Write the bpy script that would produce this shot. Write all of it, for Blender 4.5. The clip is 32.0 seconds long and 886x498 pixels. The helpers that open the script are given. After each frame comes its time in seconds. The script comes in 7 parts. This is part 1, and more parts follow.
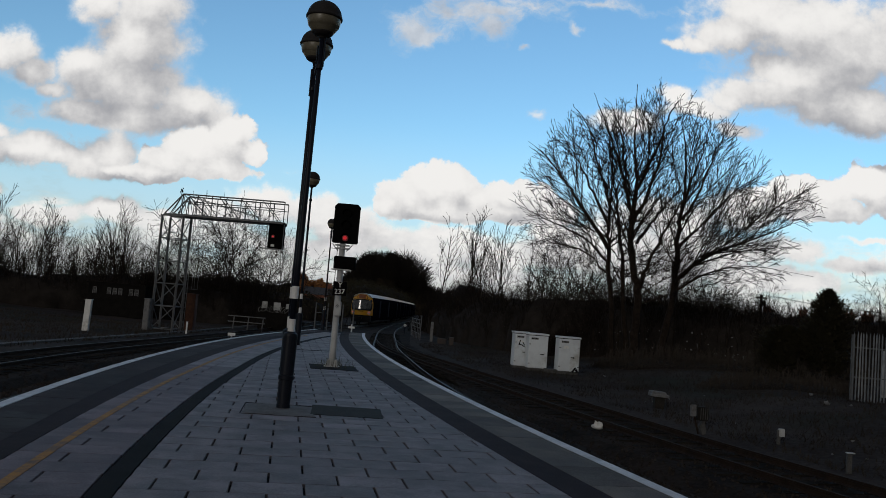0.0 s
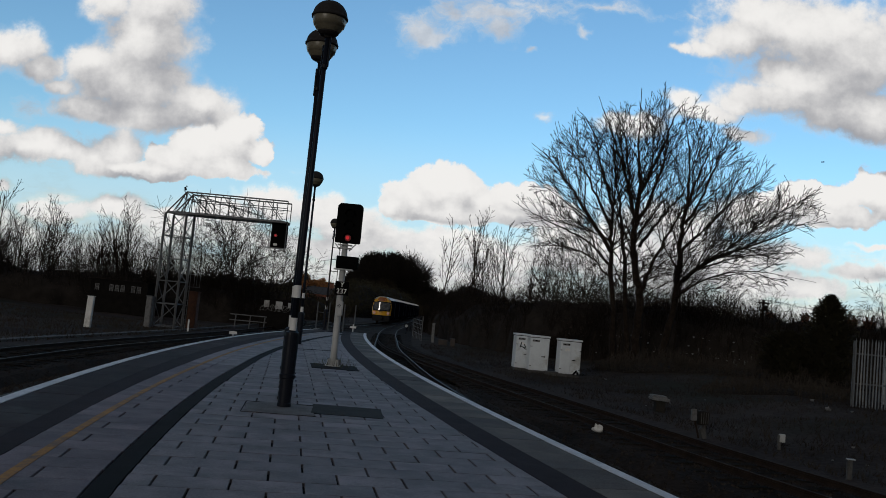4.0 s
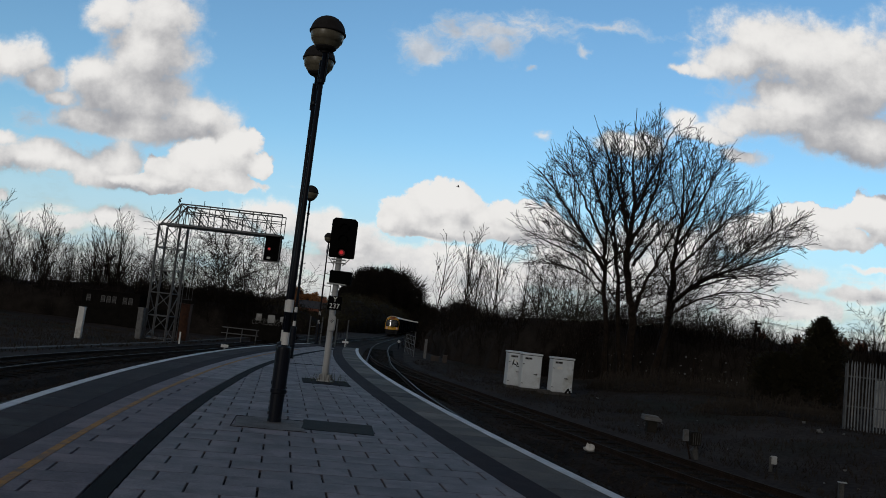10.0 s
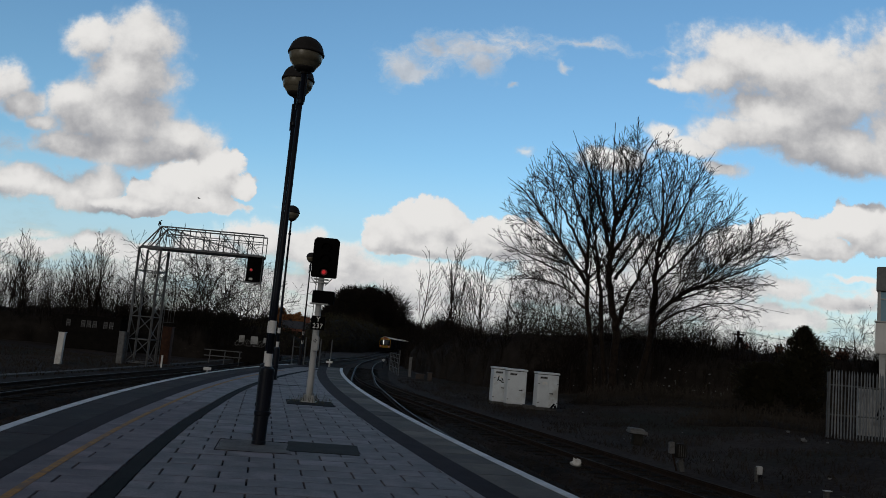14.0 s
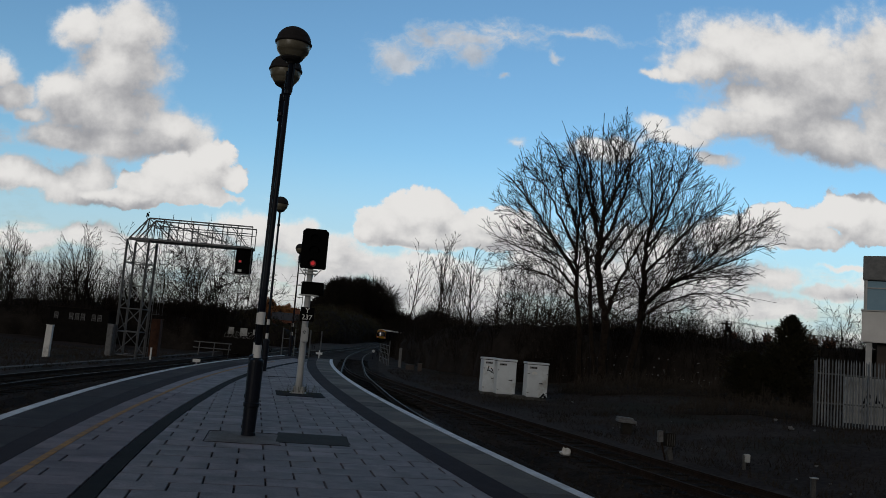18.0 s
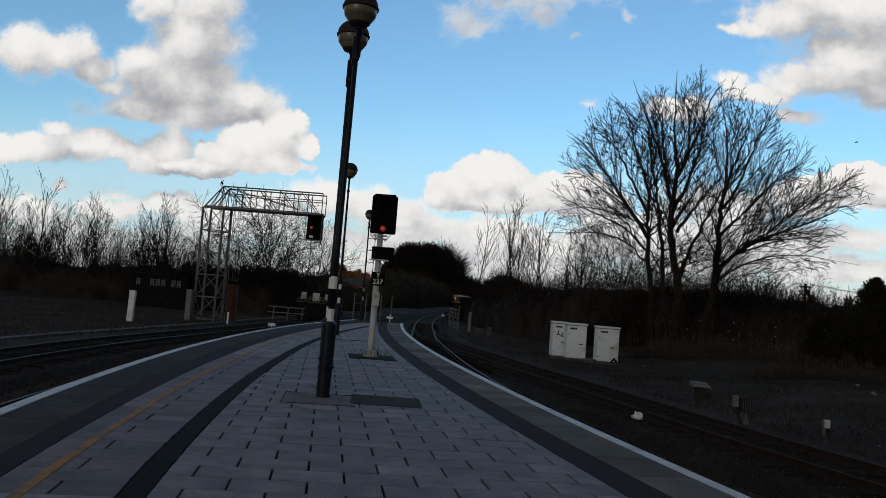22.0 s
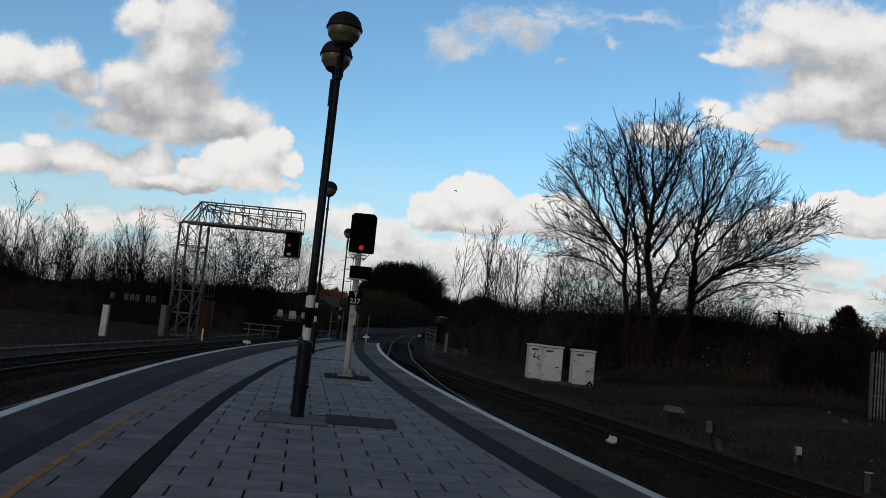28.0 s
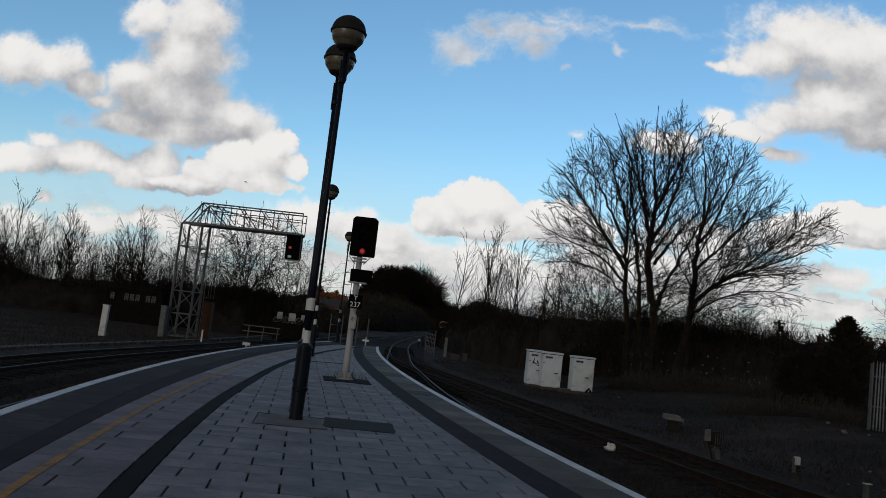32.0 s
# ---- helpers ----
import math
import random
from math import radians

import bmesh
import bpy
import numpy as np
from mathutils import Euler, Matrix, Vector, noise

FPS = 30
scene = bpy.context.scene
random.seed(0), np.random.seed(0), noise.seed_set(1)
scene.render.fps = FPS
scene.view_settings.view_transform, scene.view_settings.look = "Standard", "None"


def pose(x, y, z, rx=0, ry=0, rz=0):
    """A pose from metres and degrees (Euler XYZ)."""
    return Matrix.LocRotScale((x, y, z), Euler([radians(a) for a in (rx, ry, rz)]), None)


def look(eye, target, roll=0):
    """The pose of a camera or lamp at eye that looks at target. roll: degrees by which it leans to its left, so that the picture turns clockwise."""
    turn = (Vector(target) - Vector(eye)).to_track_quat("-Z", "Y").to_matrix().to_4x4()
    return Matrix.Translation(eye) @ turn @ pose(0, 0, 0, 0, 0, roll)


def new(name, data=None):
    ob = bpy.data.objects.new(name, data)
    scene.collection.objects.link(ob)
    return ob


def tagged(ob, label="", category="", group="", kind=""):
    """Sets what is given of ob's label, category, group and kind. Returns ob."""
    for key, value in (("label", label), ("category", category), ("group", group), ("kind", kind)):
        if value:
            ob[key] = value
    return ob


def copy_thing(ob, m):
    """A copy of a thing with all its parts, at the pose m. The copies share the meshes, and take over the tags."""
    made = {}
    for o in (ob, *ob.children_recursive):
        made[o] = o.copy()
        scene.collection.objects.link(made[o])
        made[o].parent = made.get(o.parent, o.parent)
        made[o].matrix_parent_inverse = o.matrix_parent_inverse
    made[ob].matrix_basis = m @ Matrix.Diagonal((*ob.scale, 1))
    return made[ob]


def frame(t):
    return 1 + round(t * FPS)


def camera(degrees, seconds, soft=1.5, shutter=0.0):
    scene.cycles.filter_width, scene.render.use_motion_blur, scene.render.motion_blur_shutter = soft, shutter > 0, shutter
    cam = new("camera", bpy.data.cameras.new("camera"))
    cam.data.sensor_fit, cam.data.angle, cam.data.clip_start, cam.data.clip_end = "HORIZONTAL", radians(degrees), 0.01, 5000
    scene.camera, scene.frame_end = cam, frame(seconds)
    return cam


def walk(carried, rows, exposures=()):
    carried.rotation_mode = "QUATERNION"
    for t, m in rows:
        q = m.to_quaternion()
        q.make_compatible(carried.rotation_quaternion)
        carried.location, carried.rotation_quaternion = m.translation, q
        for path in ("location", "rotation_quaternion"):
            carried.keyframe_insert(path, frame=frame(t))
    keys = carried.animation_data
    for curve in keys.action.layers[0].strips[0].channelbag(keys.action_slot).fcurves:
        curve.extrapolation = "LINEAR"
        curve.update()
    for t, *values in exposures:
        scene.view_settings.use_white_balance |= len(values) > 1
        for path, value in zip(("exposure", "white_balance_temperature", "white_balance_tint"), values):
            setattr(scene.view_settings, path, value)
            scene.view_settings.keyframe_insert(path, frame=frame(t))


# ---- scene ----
cam = camera(57, 32.0, soft=0.6)
PATH = [
    (0, pose(0.001, -0.004, 1.567, 94.30, -4.66, -0.58)),
    (0.5, pose(0.004, -0.006, 1.562, 94.08, -4.75, -0.40)),
    (1, pose(0.009, -0.006, 1.564, 94.06, -4.87, -0.56)),
    (1.5, pose(0.009, -0.011, 1.566, 94.12, -4.44, -0.58)),
    (2, pose(0.003, -0.005, 1.566, 94.24, -4.58, -0.57)),
    (2.5, pose(0.003, 0.004, 1.563, 94.03, -4.71, -0.52)),
    (3, pose(0.001, 0.004, 1.566, 94.12, -4.79, -0.56)),
    (3.5, pose(0.001, -0.004, 1.565, 94.26, -5.08, -0.54)),
    (5.5, pose(-0.001, -0.021, 1.561, 94.58, -5.89, -0.19)),
    (6, pose(-0.003, -0.010, 1.566, 94.63, -5.80, -0.02)),
    (6.5, pose(-0.000, -0.007, 1.565, 94.65, -5.68, -0.38)),
    (7, pose(0.003, -0.005, 1.568, 94.95, -5.45, -0.50)),
    (7.5, pose(-0.000, -0.015, 1.569, 95.08, -5.46, -0.66)),
    (8, pose(0.003, -0.029, 1.565, 95.42, -5.43, -0.63)),
    (8.5, pose(0.003, 0.003, 1.569, 95.39, -5.39, -0.82)),
    (9, pose(0.002, 0.002, 1.570, 95.40, -5.54, -0.71)),
    (9.5, pose(-0.001, 0.001, 1.571, 95.43, -5.87, -0.87)),
    (10, pose(-0.005, 0.005, 1.572, 95.54, -6.23, -0.98)),
    (10.5, pose(-0.009, 0.012, 1.571, 95.40, -6.11, -1.04)),
    (11, pose(-0.001, 0.006, 1.573, 95.54, -5.95, -1.23)),
    (11.5, pose(0.004, 0.009, 1.573, 95.51, -5.31, -1.17)),
    (12, pose(0.011, 0.008, 1.569, 96.00, -4.85, -1.39)),
    (12.5, pose(0.015, -0.011, 1.572, 96.01, -4.55, -1.69)),
    (13, pose(0.011, -0.016, 1.578, 96.31, -4.98, -1.77)),
    (13.5, pose(0.002, -0.015, 1.572, 96.34, -5.20, -2.05)),
    (14, pose(0.003, -0.011, 1.577, 96.85, -4.97, -2.07)),
    (14.5, pose(0.006, -0.026, 1.575, 96.85, -4.88, -2.33)),
    (16.5, pose(0.014, -0.003, 1.575, 96.23, -4.38, -2.86)),
    (17, pose(0.019, -0.008, 1.574, 96.11, -4.37, -2.72)),
    (17.5, pose(0.011, 0.008, 1.571, 96.04, -4.55, -2.67)),
    (18, pose(0.014, -0.003, 1.573, 96.27, -4.67, -2.77)),
    (18.5, pose(0.014, 0.010, 1.571, 96.26, -4.68, -2.71)),
    (19, pose(0.002, 0.022, 1.570, 95.95, -4.30, -1.03)),
    (19.5, pose(0.023, 0.004, 1.563, 95.28, -2.00, 1.24)),
    (20, pose(0.038, 0.027, 1.567, 93.71, -0.37, 3.72)),
    (20.5, pose(0.044, -0.015, 1.558, 92.81, -2.58, 4.03)),
    (21, pose(0.012, 0.008, 1.564, 93.45, -3.72, 2.82)),
    (21.5, pose(0.008, -0.002, 1.561, 93.54, -4.19, 2.23)),
    (22, pose(-0.003, 0.017, 1.558, 93.41, -4.51, 2.07)),
    (22.5, pose(0.000, 0.012, 1.564, 93.50, -4.62, 1.94)),
    (23, pose(0.000, 0.040, 1.567, 93.58, -4.73, 1.66)),
    (23.5, pose(-0.002, 0.019, 1.570, 93.94, -4.58, 1.70)),
    (24, pose(0.001, 0.007, 1.562, 94.36, -4.68, 1.40)),
    (24.5, pose(-0.005, 0.012, 1.566, 94.23, -4.71, 0.98)),
    (25, pose(-0.013, 0.021, 1.564, 94.34, -5.00, 0.71)),
    (25.5, pose(-0.016, 0.017, 1.564, 94.25, -5.01, 0.65)),
    (27.5, pose(-0.009, -0.007, 1.566, 94.90, -5.49, 0.64)),
    (28, pose(-0.008, -0.004, 1.569, 94.97, -5.56, 0.45)),
    (28.5, pose(-0.011, 0.003, 1.570, 94.79, -5.60, 0.31)),
    (29, pose(-0.011, 0.001, 1.569, 94.64, -5.70, 0.29)),
    (29.5, pose(-0.001, 0.009, 1.569, 94.71, -5.57, 0.35)),
    (30, pose(-0.014, 0.001, 1.573, 94.92, -5.48, 0.29)),
    (30.5, pose(-0.008, -0.008, 1.571, 95.12, -5.72, 0.54)),
    (31, pose(-0.011, 0.003, 1.570, 95.34, -5.84, 0.57)),
    (31.5, pose(-0.011, -0.004, 1.562, 95.25, -6.23, 0.43)),
    (32, pose(-0.011, -0.009, 1.570, 95.29, -6.37, 0.43)),
]
walk(cam, PATH, [(0, 0.0), (3, 0.0), (6, -0.03), (9, -0.06), (12, -0.09), (14, -0.14), (17, -0.17), (19, -0.17), (20, -0.02), (23, 0.02), (25, 0.0), (32, -0.03)])

# ---- world, sun, exposure ----
scene.view_settings.exposure = 0.0


def node(tree, kind, *links, **values):
    """A shader node; links go to its inputs in order, None skips one."""
    n = tree.nodes.new(kind)
    for key, value in values.items():
        if key == "op":
            n.operation = value
        elif key == "v":
            for k, x in value.items():
                n.inputs[k].default_value = x
    for k, source in enumerate(links):
        if source is None:
            continue
        if isinstance(source, (int, float)):
            n.inputs[k].default_value = source
        elif isinstance(source, tuple):
            n.inputs[k].default_value = source
        else:
            tree.links.new(source, n.inputs[k])
    return n


def maths(tree, op, a, b=None, clamp=False):
    n = node(tree, "ShaderNodeMath", a, b, op=op)
    n.use_clamp = clamp
    return n.outputs[0]


def smooth(tree, value, low, high):
    n = node(tree, "ShaderNodeMapRange", value, low, high, 0.0, 1.0)
    n.interpolation_type = "SMOOTHSTEP"
    return n.outputs[0]


def mix_colour(tree, factor, a, b, blend="MIX"):
    n = tree.nodes.new("ShaderNodeMix")
    n.data_type, n.blend_type = "RGBA", blend
    for socket, source in ((n.inputs[0], factor), (n.inputs[6], a), (n.inputs[7], b)):
        if isinstance(source, (int, float, tuple)):
            socket.default_value = source
        else:
            tree.links.new(source, socket)
    return n.outputs[2]


def noise_tex(tree, vector, scale, detail=4.0, rough=0.55, kind="FBM"):
    n = node(tree, "ShaderNodeTexNoise", vector)
    n.noise_type = kind
    n.inputs["Scale"].default_value = scale
    n.inputs["Detail"].default_value = detail
    n.inputs["Roughness"].default_value = rough
    return n


SUN_ELEVATION, SUN_AZIMUTH = radians(13), radians(205)  # clockwise from the view's north
world = bpy.data.worlds.new("sky")
scene.world = world
world.use_nodes = True
wt = world.node_tree
wt.nodes.clear()
sky = wt.nodes.new("ShaderNodeTexSky")
sky.sky_type = "NISHITA"
sky.sun_disc = False
sky.sun_elevation, sky.sun_rotation = SUN_ELEVATION, SUN_AZIMUTH
sky.air_density, sky.dust_density, sky.ozone_density = 1.0, 0.3, 1.6
way = wt.nodes.new("ShaderNodeTexCoord").outputs["Generated"]
axes = node(wt, "ShaderNodeSeparateXYZ", way)
# clear ahead; unseen grey cloud deck added overhead and behind to dim the ground
deck = noise_tex(wt, way, 2.2, 5.0).outputs[0]
ahead = maths(wt, "MULTIPLY", axes.outputs[1], -1.5)
cover = maths(wt, "ADD", maths(wt, "ADD", ahead, 0.95), maths(wt, "MULTIPLY", deck, 0.5))
cover = smooth(wt, cover, 0.25, 0.75)
SKY = 0.155
blue = wt.nodes.new("ShaderNodeMix")
blue.data_type, blue.blend_type = "RGBA", "MULTIPLY"
blue.inputs[0].default_value = 1.0
wt.links.new(sky.outputs[0], blue.inputs[6])
blue.inputs[7].default_value = (0.72 * SKY, 0.965 * SKY, 1.09 * SKY, 1)
grey = mix_colour(wt, deck, (0.06, 0.062, 0.068, 1), (0.14, 0.143, 0.15, 1))
glow = node(wt, "ShaderNodeBackground", mix_colour(wt, cover, blue.outputs[2], grey), 1.0)
wt.links.new(glow.outputs[0], node(wt, "ShaderNodeOutputWorld").inputs[0])

sun = new("sun", bpy.data.lights.new("sun", "SUN"))
sun.data.energy, sun.data.angle, sun.data.color = 0.5, radians(12), (1.0, 0.94, 0.86)
sun.matrix_world = look((60 * math.sin(SUN_AZIMUTH), 60 * math.cos(SUN_AZIMUTH), 60 * math.tan(SUN_ELEVATION)), (0, 0, 0))

# ---- materials ----


def material(name, a, b=None, scale=3.0, rough=0.8, metal=0.0, bump=0.3, fine=40.0, vary=0.0, spec=0.5, stain=None, emit=0.0, coat=0.0):
    """A surface of two tones mixed by a coarse and a fine noise, with relief from the fine one; vary shifts it from piece to piece."""
    m = bpy.data.materials.new(name)
    m.use_nodes = True
    t = m.node_tree
    bsdf = t.nodes["Principled BSDF"]
    b = b or tuple(x * 0.75 for x in a)
    where = t.nodes.new("ShaderNodeTexCoord").outputs["Object"]
    info = t.nodes.new("ShaderNodeObjectInfo")
    moved = node(t, "ShaderNodeVectorMath", where, op="ADD")
    shift = node(t, "ShaderNodeVectorMath", None, (37.0, 17.0, 5.0), op="MULTIPLY")
    t.links.new(info.outputs["Random"], shift.inputs[0])
    t.links.new(shift.outputs[0], moved.inputs[1])
    coarse = noise_tex(t, moved.outputs[0], scale, 5.0, 0.6).outputs[0]
    grain = noise_tex(t, moved.outputs[0], fine, 3.0, 0.6).outputs[0]
    both = maths(t, "ADD", maths(t, "MULTIPLY", coarse, 0.65), maths(t, "MULTIPLY", grain, 0.35))
    colour = mix_colour(t, smooth(t, both, 0.36, 0.64), (*a, 1), (*b, 1))
    if stain:
        patch = noise_tex(t, moved.outputs[0], scale * 0.37, 6.0, 0.7).outputs[0]
        colour = mix_colour(t, maths(t, "MULTIPLY", smooth(t, patch, 0.5, 0.68), 0.8), colour, (*stain, 1))
    if vary:
        level = maths(t, "ADD", maths(t, "MULTIPLY", info.outputs["Random"], 2 * vary), 1 - vary)
        n = node(t, "ShaderNodeVectorMath", colour, op="SCALE")
        t.links.new(level, n.inputs["Scale"])
        colour = n.outputs[0]
    t.links.new(colour, bsdf.inputs["Base Color"])
    t.links.new(maths(t, "ADD", maths(t, "MULTIPLY", grain, 0.25), rough - 0.125, clamp=True), bsdf.inputs["Roughness"])
    bsdf.inputs["Metallic"].default_value = metal
    bsdf.inputs["Specular IOR Level"].default_value = spec
    bsdf.inputs["Coat Weight"].default_value = coat
    if emit:
        t.links.new(colour, bsdf.inputs["Emission Color"])
        bsdf.inputs["Emission Strength"].default_value = emit
    if bump:
        relief = t.nodes.new("ShaderNodeBump")
        relief.inputs["Strength"].default_value = bump
        relief.inputs["Distance"].default_value = 0.01
        t.links.new(both, relief.inputs["Height"])
        t.links.new(relief.outputs[0], bsdf.inputs["Normal"])
    return m


# purplish slabs along the left edge, darker than the middle ones
SLAB_EDGE = material("dark_edge_slab", (0.178, 0.137, 0.148), (0.096, 0.073, 0.080), 1.9, 0.72, fine=60, vary=0.22, spec=0.34, stain=(0.060, 0.052, 0.056))
SLAB = material("concrete_slab", (0.222, 0.190, 0.196), (0.120, 0.104, 0.109), 1.9, 0.70, fine=60, vary=0.20, spec=0.38, stain=(0.080, 0.074, 0.075))
COPING = material("coping_stone", (0.050, 0.038, 0.040), (0.026, 0.020, 0.022), 1.1, 0.88, fine=50, vary=0.30, spec=0.15, stain=(0.08, 0.08, 0.078))
COPING_PALE = material("pale_coping_stone", (0.140, 0.116, 0.096), (0.074, 0.062, 0.052), 1.1, 0.78, fine=50, vary=0.55, spec=0.2, stain=(0.085, 0.08, 0.074))
TARMAC = material("worn_tarmac", (0.031, 0.0215, 0.025), (0.0185, 0.0128, 0.015), 2.0, 0.9, fine=90, bump=0.5, spec=0.12)
STRIP = material("tactile_strip_tarmac", (0.016, 0.0165, 0.0175), (0.010, 0.0105, 0.011), 2.5, 0.95, fine=120, bump=0.5, spec=0.1)
JOINT = material("joint_dirt", (0.012, 0.012, 0.012), (0.008, 0.008, 0.008), 5, 0.95, spec=0.1)
WHITE_LINE = material("white_edge_paint", (0.72, 0.715, 0.73), (0.50, 0.50, 0.51), 3.0, 0.6, fine=70, stain=(0.35, 0.34, 0.33))
BRICK = material("platform_brick", (0.07, 0.055, 0.048), (0.045, 0.04, 0.038), 2.0, 0.9, vary=0.15)
BALLAST = material("ballast", (0.036, 0.026, 0.020), (0.013, 0.0098, 0.008), 0.6, 0.95, fine=9, bump=0.9, spec=0.04)
STONE = material("ballast_stone", (0.046, 0.037, 0.030), (0.018, 0.015, 0.013), 4.0, 0.95, fine=30, bump=0.4, spec=0.1)
RAIL = material("rusty_rail", (0.030, 0.019, 0.013), (0.018, 0.012, 0.009), 4.0, 0.85, metal=0.1, spec=0.15)
SHINE = material("polished_railhead", (0.065, 0.058, 0.053), (0.035, 0.031, 0.028), 2.0, 0.6, metal=1.0, bump=0.05)
SLEEPER = material("sleeper_concrete", (0.026, 0.022, 0.019), (0.016, 0.014, 0.012), 3.0, 0.95, vary=0.15, spec=0.05)
SOIL = material("winter_ground", (0.0570, 0.0470, 0.0430), (0.0270, 0.0225, 0.0210), 0.25, 0.95, fine=6, bump=0.9, spec=0.04, stain=(0.024, 0.028, 0.020))
BLACK = material("black_paint", (0.005, 0.0065, 0.010), (0.0035, 0.0045, 0.007), 3.0, 0.5, bump=0.08, spec=0.2)
NAVY = material("dark_blue_paint", (0.008, 0.011, 0.020), (0.005, 0.007, 0.012), 3.0, 0.5, bump=0.08, spec=0.2)
WHITE = material("white_paint", (0.78, 0.78, 0.77), (0.64, 0.64, 0.62), 2.0, 0.5, bump=0.08, stain=(0.30, 0.29, 0.26))
GREY_STEEL = material("galvanised_steel", (0.1638, 0.1677, 0.1716), (0.1092, 0.1131, 0.1170), 5.0, 0.6, metal=0.5, bump=0.1)
GREY_PAINT = material("pale_grey_paint", (0.48, 0.49, 0.49), (0.37, 0.38, 0.38), 3.0, 0.55, bump=0.08, stain=(0.16, 0.15, 0.13))
HOOD = material("faded_hood_paint", (0.030, 0.027, 0.027), (0.020, 0.018, 0.018), 6.0, 0.75, bump=0.1, spec=0.2)
DIFFUSER = material("cloudy_diffuser", (0.20, 0.18, 0.13), (0.13, 0.115, 0.08), 4.0, 0.35, bump=0.05)
CABINET = material("cabinet_paint", (0.74, 0.79, 0.82), (0.62, 0.66, 0.69), 1.5, 0.5, bump=0.06, stain=(0.36, 0.35, 0.30))
BARK = material("bark", (0.0270, 0.0200, 0.0155), (0.0130, 0.0100, 0.0080), 4.0, 0.95, fine=25, bump=0.7, spec=0.08)
TWIG = material("twig_bark", (0.0157, 0.0108, 0.0079), (0.0090, 0.0066, 0.0049), 6.0, 0.9, bump=0.2, spec=0.1)
LEAF = material("evergreen_leaf", (0.0480, 0.0430, 0.0250), (0.0280, 0.0255, 0.0160), 1.2, 0.85, bump=0.2, vary=0.1, spec=0.1)
# dark brown for the shade inside scrub hearts, also on the mound's twigs
SHADE_AND_TWIG = material("scrub_shade_and_twig", (0.0300, 0.0255, 0.0225), (0.0165, 0.0140, 0.0125), 1.0, 0.95, bump=0.6, spec=0.1)
BRAMBLE = material("bramble_leaf", (0.0590, 0.0465, 0.0370), (0.0310, 0.0245, 0.0198), 1.0, 0.9, bump=0.2, spec=0.1)
WOOD_LEAF = material("woodland_brush", (0.0480, 0.0370, 0.0280), (0.0290, 0.0225, 0.0175), 0.6, 0.95, bump=0.2, spec=0.02)
DEAD_LEAF = material("dead_bramble", (0.0560, 0.0470, 0.0385), (0.0300, 0.0255, 0.0215), 1.0, 0.9, bump=0.2, spec=0.1)
PALE_STEEL = material("pale_galvanised_steel", (0.195, 0.215, 0.235), (0.115, 0.128, 0.142), 4.0, 0.6, bump=0.1, vary=0.25, stain=(0.22, 0.22, 0.21))
# russet leaf colour raised to carry the orange sunlight on far trees
RUSSET = material("sunlit_russet_leaf", (0.3570, 0.1445, 0.0428), (0.1963, 0.0850, 0.0275), 0.8, 0.85, bump=0.2)
ORANGE_BRICK = material("orange_brick", (0.095, 0.038, 0.019), (0.055, 0.024, 0.014), 6.0, 0.9)
RED_LAMP = material("red_signal_lens", (0.16, 0.008, 0.010), (0.12, 0.006, 0.008), 1.0, 0.3, bump=0, emit=0.25)
RED_CORE = material("red_signal_lamp", (0.85, 0.02, 0.03), (0.85, 0.02, 0.03), 1.0, 0.3, bump=0, emit=0.32)
MATT_BLACK = material("matt_black", (0.006, 0.006, 0.006), (0.004, 0.004, 0.004), 3, 1.0, bump=0, spec=0.02)
TAIL_LAMP = material("red_tail_lamp", (1.0, 0.12, 0.07), (1.0, 0.12, 0.07), 1.0, 0.3, bump=0, emit=0.9)
LAMP_LENS = material("lamp_cluster_lens", (0.85, 0.72, 0.66), (0.75, 0.6, 0.52), 3.0, 0.2, bump=0, coat=1.0)
YELLOW = material("warning_yellow", (0.82, 0.44, 0.025), (0.72, 0.37, 0.02), 0.8, 0.35, bump=0.03, coat=0.3)
YELLOW_LINE = material("worn_yellow_paint", (0.43, 0.205, 0.045), (0.20, 0.125, 0.070), 7.0, 0.8, fine=45, spec=0.2, stain=(0.125, 0.100, 0.090))
TRAIN_BLUE = material("train_side_paint", (0.008, 0.008, 0.013), (0.006, 0.006, 0.009), 0.6, 0.9, bump=0.02, spec=0.0)
TRAIN_ROOF = material("train_roof", (0.82, 0.82, 0.80), (0.72, 0.72, 0.70), 0.8, 0.5, bump=0.03)
LETTER = material("white_lettering", (0.85, 0.85, 0.83), (0.78, 0.78, 0.76), 2.0, 0.5, bump=0)
WINDSCREEN = material("windscreen_glass", (0.06, 0.065, 0.07), (0.012, 0.013, 0.014), 1.6, 0.12, bump=0.0, spec=0.9, coat=1.0)
TRAIN_GLASS = material("train_side_glass", (0.006, 0.006, 0.008), (0.005, 0.005, 0.006), 1.0, 0.9, bump=0.0, spec=0.0)
GLASS = material("dark_glass", (0.010, 0.011, 0.013), (0.008, 0.009, 0.011), 1.0, 0.2, bump=0.0, spec=0.5)
SLATE = material("roof_slate", (0.06, 0.055, 0.055), (0.04, 0.038, 0.04), 3.0, 0.8)
RED_BRICK = material("red_house_brick", (0.25, 0.095, 0.058), (0.16, 0.065, 0.042), 3.0, 0.9)
RENDER_WHITE = material("white_render", (0.80, 0.79, 0.77), (0.70, 0.69, 0.67), 1.0, 0.7, bump=0.1)
COVER = material("steel_cover", (0.028, 0.0255, 0.022), (0.015, 0.014, 0.012), 3.0, 0.85, fine=80, bump=0.4, spec=0.15)
